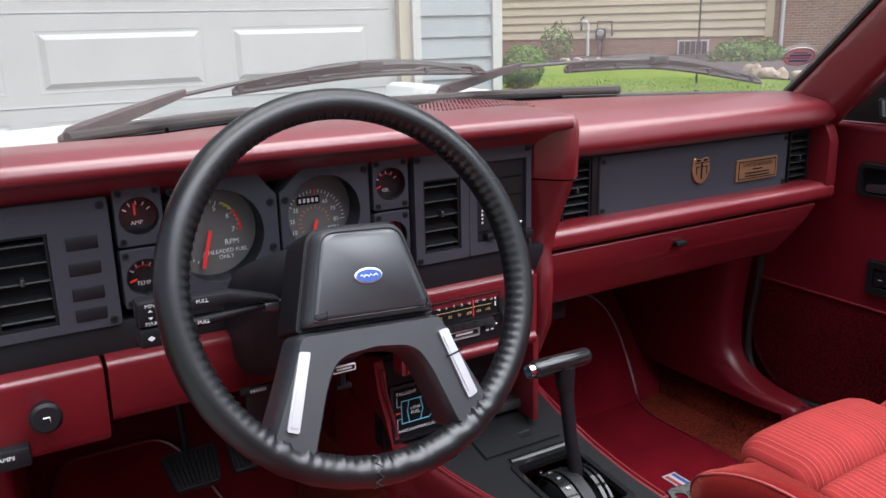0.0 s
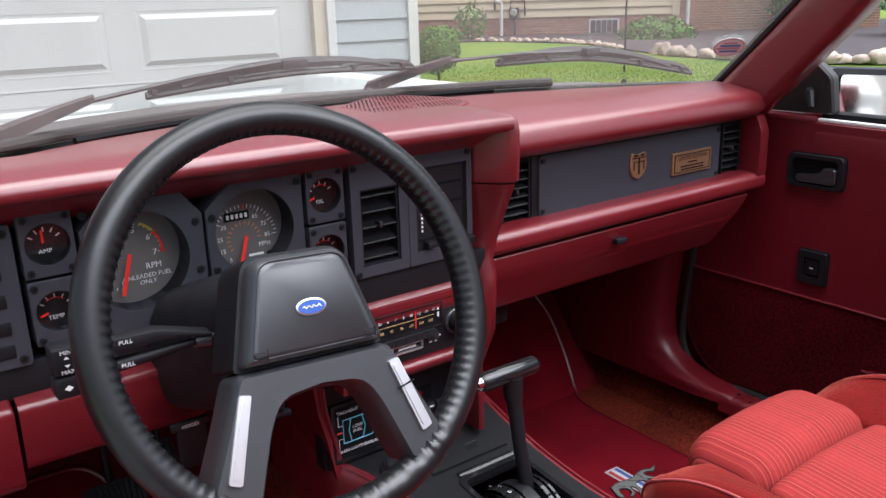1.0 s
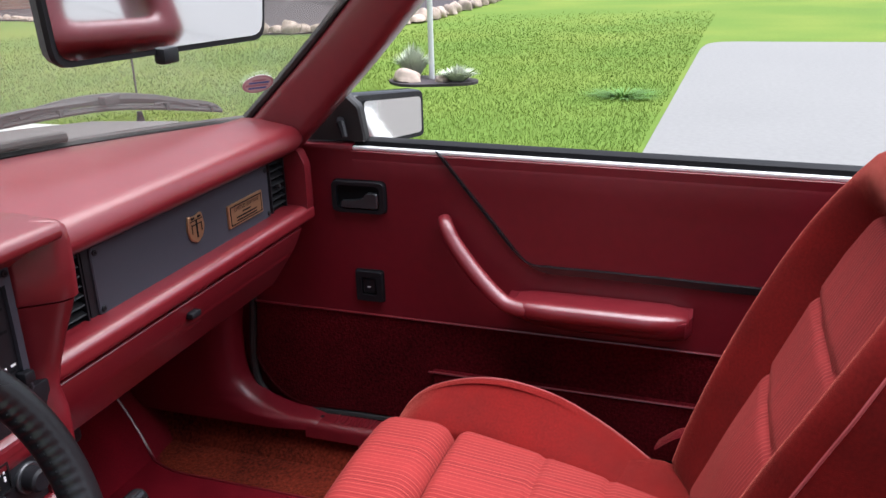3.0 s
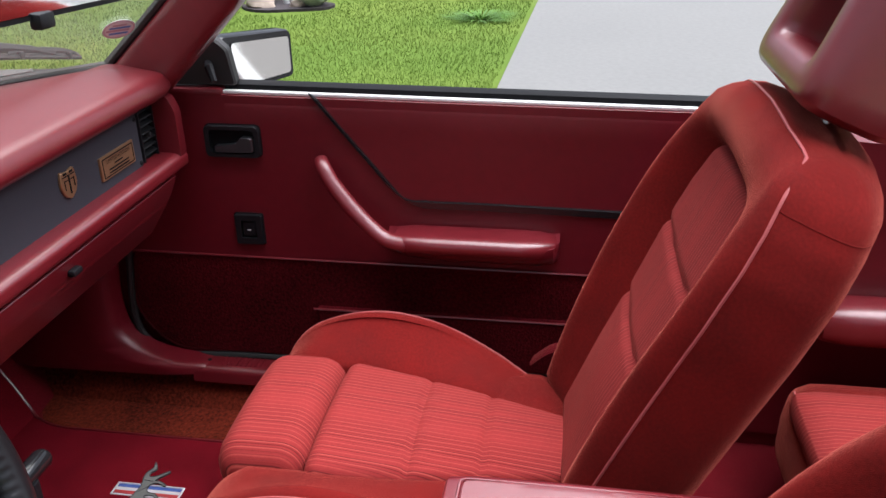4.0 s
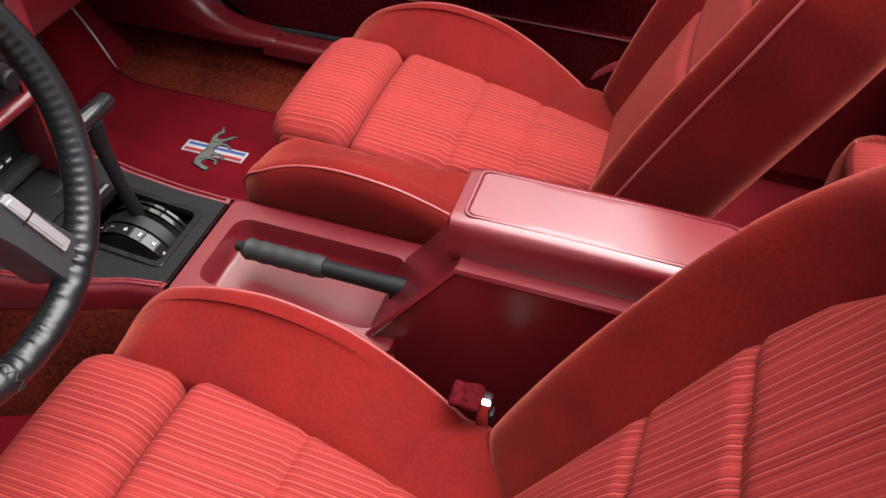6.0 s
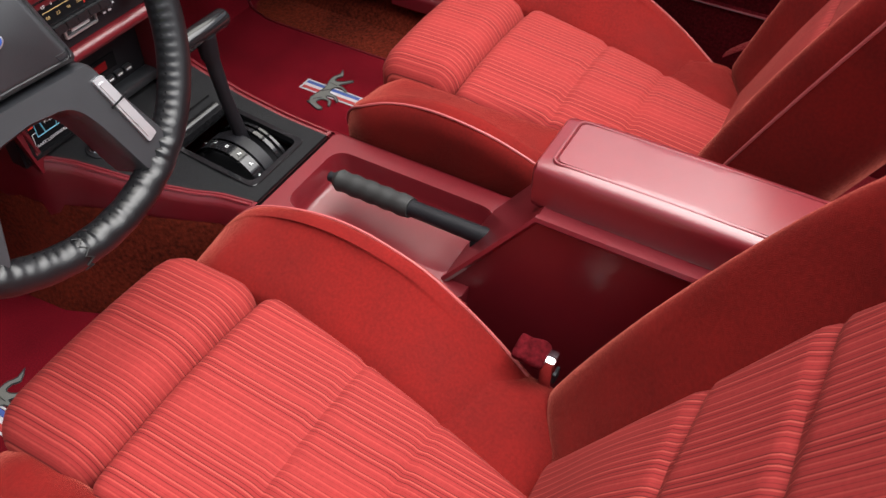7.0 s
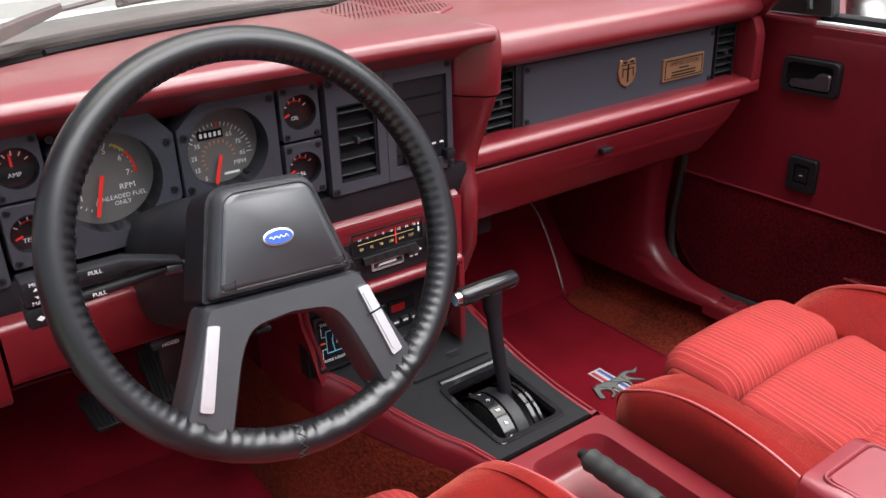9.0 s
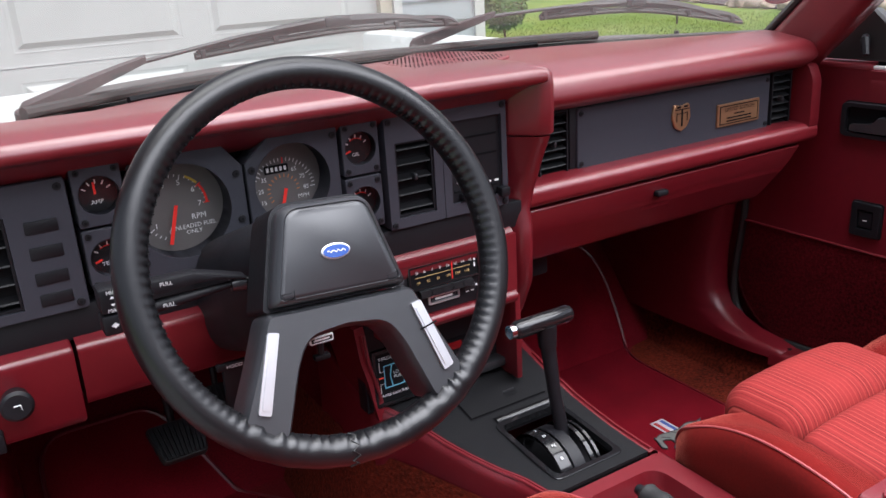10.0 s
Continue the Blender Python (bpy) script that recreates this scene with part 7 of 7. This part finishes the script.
def leaves(c, r, n, size, seed, mat, flat=1.0, bm=None):
    """A crown of many small leaf blades in an uneven ball."""
    rng = random.Random(seed)
    bm = bm or bmesh.new()
    for i in range(n):
        d = Vector((rng.gauss(0, 1), rng.gauss(0, 1), rng.gauss(0, 1))).normalized()
        lump = 0.80 + 0.28 * noise.noise(d * 2.3 + Vector((seed, 0, 0)))
        p = Vector(c) + Vector((d.x * r, d.y * r, d.z * r * flat)) * lump * rng.uniform(0.72, 1.03)
        t = Vector((rng.gauss(0, 1), rng.gauss(0, 1), rng.gauss(0, 1))).normalized()
        u = d.cross(t).normalized() * size * rng.uniform(0.6, 1.3)
        w = (t + d * 0.4).normalized() * size * rng.uniform(0.6, 1.4)
        bm.faces.new([bm.verts.new(q) for q in (p - u * 0.5, p + w * 0.5, p + u * 0.5, p - w * 0.5)])
    return bm


def shrub(c, r, mat, seed, label, n=900, size=0.06, flat=0.8, name="shrub"):
    s = thing(name, (c[0], c[1], 0), label, name)
    part("crown", leaves(c, r, n, size, seed, mat, flat), mat, s, smooth=False)
    part("stem", tube([(c[0], c[1], -0.02), (c[0] + 0.01, c[1], c[2])], [0.03, 0.015], 6), BARK, s)
    return s


topi = thing("topiary_tree", (5.14, 7.43, 0), "small ball-topped garden tree on a thin trunk", "tree")
TX, TY = 5.14, 7.43
part("crown", leaves((TX, TY, 0.53), 0.33, 4200, 0.032, 3, LEAF, 0.84), LEAF, topi, smooth=False)
part("trunk", tube([(TX, TY, -0.02), (TX + 0.012, TY, 0.2), (TX, TY, 0.5)], [0.02, 0.015, 0.018], 8), BARK, topi)
for k in range(4):
    part("limb", tube([(TX, TY, 0.30), (TX + 0.14 * math.cos(k * 1.6), TY + 0.14 * math.sin(k * 1.6), 0.52)], [0.011, 0.004], 6), BARK, topi)
shrub((13.3, 18.6, 0.15), 0.75, LEAF, 7, "rounded yellow-green shrub against the house", 2200, 0.07, 0.55)
shrub((15.0, 19.3, 0.45), 0.60, LEAF, 8, "loose feathery green shrub against the house", 700, 0.08, 1.2)
shrub((17.2, 14.2, 0.10), 1.15, LEAF, 9, "spreading bright green juniper on the lawn edge", 3600, 0.08, 0.45)
shrub((22.6, 13.2, 0.85), 1.30, LEAF, 10, "tall dense green shrub against the brick wall", 5200, 0.09, 0.95)
shrub((20.5, 8.6, 0.75), 1.6, SPRUCE, 11, "broad blue-green spruce in the garden bed", 4600, 0.09, 0.75)
shrub((24.5, 8.0, 0.9), 1.7, SPRUCE, 12, "low blue-green spruce in the garden bed", 4200, 0.10, 0.7)

# garden beds
bm = bmesh.new()
prism(bm, rounded([(9.0, 21.5), (14.6, 18.2), (14.8, 14.6), (12.6, 10.5), (11.9, 8.1), (12.0, 6.4), (12.8, 5.3), (14.6, 5.05), (21, 5.2), (30, 6), (34, 14), (20, 24)], 0.6, 5), XY(-0.03), 0, 0.045)
solo("garden_bed", bm, MULCH, "bed of dark bark mulch before the houses", "garden bed", kind="structure", smooth=False)


def stone(c, r, seed, label="rounded tan field stone on the bed's edge", group="border stones"):
    bm = bmesh.new()
    bmesh.ops.create_icosphere(bm, subdivisions=3, radius=1)
    for v in bm.verts:
        k = 1 + 0.35 * noise.noise(v.co * 1.3 + Vector((seed * 3.1, 0, 0)))
        v.co = Vector((v.co.x * r[0] * k, v.co.y * r[1] * k, max(-0.15, v.co.z) * r[2] * k)) + Vector(c)
    return solo("stone", bm, STONE, label, "stone", group)


rng = random.Random(4)
edge = spline([(14.5, 18.3, 0), (14.8, 16.4, 0), (14.7, 14.4, 0), (13.4, 12.0, 0)], 8)
for i, p in enumerate(edge):
    stone((p.x + rng.uniform(-0.1, 0.1), p.y, 0.02), (0.09, rng.uniform(0.08, 0.15), rng.uniform(0.06, 0.10)), i)
edge = spline([(12.5, 10.2, 0), (11.9, 8.1, 0), (12.0, 6.5, 0), (12.7, 5.4, 0), (14.4, 5.05, 0), (16.0, 5.05, 0), (20.0, 5.2, 0)], 6)
for i, p in enumerate(edge):
    stone((p.x, p.y + rng.uniform(-0.06, 0.06), 0.03), (rng.uniform(0.12, 0.17), rng.uniform(0.11, 0.20), rng.uniform(0.10, 0.20)), 40 + i)

pole = thing("garden_pole", (7.3, 2.36, 0), "white round garden pole in a small planted bed", "pole")
part("shaft", tube([(7.3, 2.36, 0), (7.3, 2.36, 3.2)], 0.028, 12), WHITE_TRIM, pole)
bm = bmesh.new()
prism(bm, [(7.22 + 0.30 * math.cos(a) * (1 + 0.15 * math.sin(3 * a)), 2.32 + 0.46 * math.sin(a)) for a in (2 * math.pi * k / 24 for k in range(24))], XY(-0.02), 0, 0.026)
solo("planting_bed", bm, MULCH, "small round mulch bed in the lawn", "garden bed", kind="structure", smooth=False)
stone((7.12, 2.56, 0.02), (0.12, 0.14, 0.10), 90, "smooth orange-tan boulder by the garden pole", "")
stone((7.15, 2.20, 0.0), (0.07, 0.08, 0.06), 91, "small tan boulder by the garden pole", "")


def tuft(c, r, h, n, seed, mat, name, label):
    rng = random.Random(seed)
    bm = bmesh.new()
    for i in range(n):
        a, k = rng.uniform(0, 6.283), rng.uniform(0, 1) ** 0.6
        b = Vector(c) + Vector((math.cos(a), math.sin(a), 0)) * r * 0.25 * k
        tip = Vector(c) + Vector((math.cos(a) * r * k, math.sin(a) * r * k, h * (1.1 - 0.5 * k) * rng.uniform(0.7, 1.1)))
        s = Vector((-math.sin(a), math.cos(a), 0)) * 0.006
        m = b.lerp(tip, 0.55) + Vector((0, 0, h * 0.12))
        v = [bm.verts.new(q) for q in (b - s, b + s, m + s, m - s, tip)]
        bm.faces.new((v[0], v[1], v[2], v[3]))
        bm.faces.new((v[3], v[2], v[4]))
    return solo(name, bm, mat, label, "plant", smooth=False)


tuft((7.42, 2.60, 0), 0.24, 0.34, 500, 1, STRAW, "ornamental_grass", "silvery tuft of ornamental grass by the pole")
tuft((7.2, 2.06, 0), 0.26, 0.16, 320, 2, STRAW, "ornamental_grass", "low silvery tuft of grass by the pole")
tuft((6.7, 0.40, -0.02), 0.45, 0.05, 200, 3, LEAF, "weeds", "patch of taller weeds beside the concrete")

# lawn blades near the car
rng = random.Random(11)
V, F = [], []
for i in range(200000):
    dist, ang = 3.2 + 14 * (1 - rng.random() ** 0.5), radians(rng.uniform(-8, 68))
    x, y = dist * math.cos(ang), -0.2 + dist * math.sin(ang)
    if x < 3.95 or y < 0.03 - 0.02 * (x - 4.2) + 0.03 or Vector((x - 7.22, y - 2.32)).length < 0.48 or (x > 11.6 and y > 4.8 + max(0, 12.8 - x) * 1.5) or (x < 4.25 and y > 6) or y > 17:
        continue
    a, h = rng.uniform(0, 6.283), rng.uniform(-0.012, 0.012)
    w = 0.0016 + 0.0005 * (dist - 3.2)
    dx, dy = math.cos(a) * w, math.sin(a) * w
    lx, ly = rng.uniform(-0.012, 0.012), rng.uniform(-0.012, 0.012)
    n = len(V)
    V += [(x - dx, y - dy, -0.022), (x + dx, y + dy, -0.022), (x + lx, y + ly, h)]
    F.append((n, n + 1, n + 2))
me = bpy.data.meshes.new("grass")
me.from_pydata(V, [], F)
me.materials.append(BLADE)
tagged(new("grass", me), "short mown grass blades of the lawn", "grass", kind="stuff")

# gas meter on the far house
gm = thing("gas_meter", (HX, HY, 0), "grey gas meter with pipes on the house wall", "gas meter")
part("box", box((HX + 3.08, HY - 0.25, 0.52), (HX + 3.40, HY - 0.05, 0.86), 0.04), SLATE, gm)
part("cover", disc((HX + 3.24, HY - 0.25, 0.72), 0.11, (0, -1, 0), 0.05, 16), SILVER, gm)
part("pipe", tube([(HX + 3.28, HY - 0.15, -0.02), (HX + 3.28, HY - 0.15, 0.55)], 0.03, 8), SLATE, gm)
part("pipe", tube([(HX + 3.14, HY - 0.15, 0.84), (HX + 3.14, HY - 0.15, 1.06), (HX + 3.58, HY - 0.15, 1.06), (HX + 3.58, HY - 0.10, 0.62)], 0.028, 8), SLATE, gm)
part("pipe", tube([(HX + 2.62, HY - 0.10, 0.80), (HX + 2.62, HY - 0.10, 1.16), (HX + 2.72, HY - 0.10, 1.22)], 0.035, 8), SLATE, gm)
vp = thing("vent_pipe", (HX, HY, 0), "white bent vent pipe beside the house", "pipe")
part("pipe", tube([(HX + 2.86, HY - 0.30, -0.02), (HX + 2.86, HY - 0.30, 1.00), (HX + 2.80, HY - 0.30, 1.06), (HX + 2.66, HY - 0.28, 1.06)], 0.05, 8), WHITE_TRIM, vp)
for o in (gm, vp):
    o.rotation_euler = house.rotation_euler
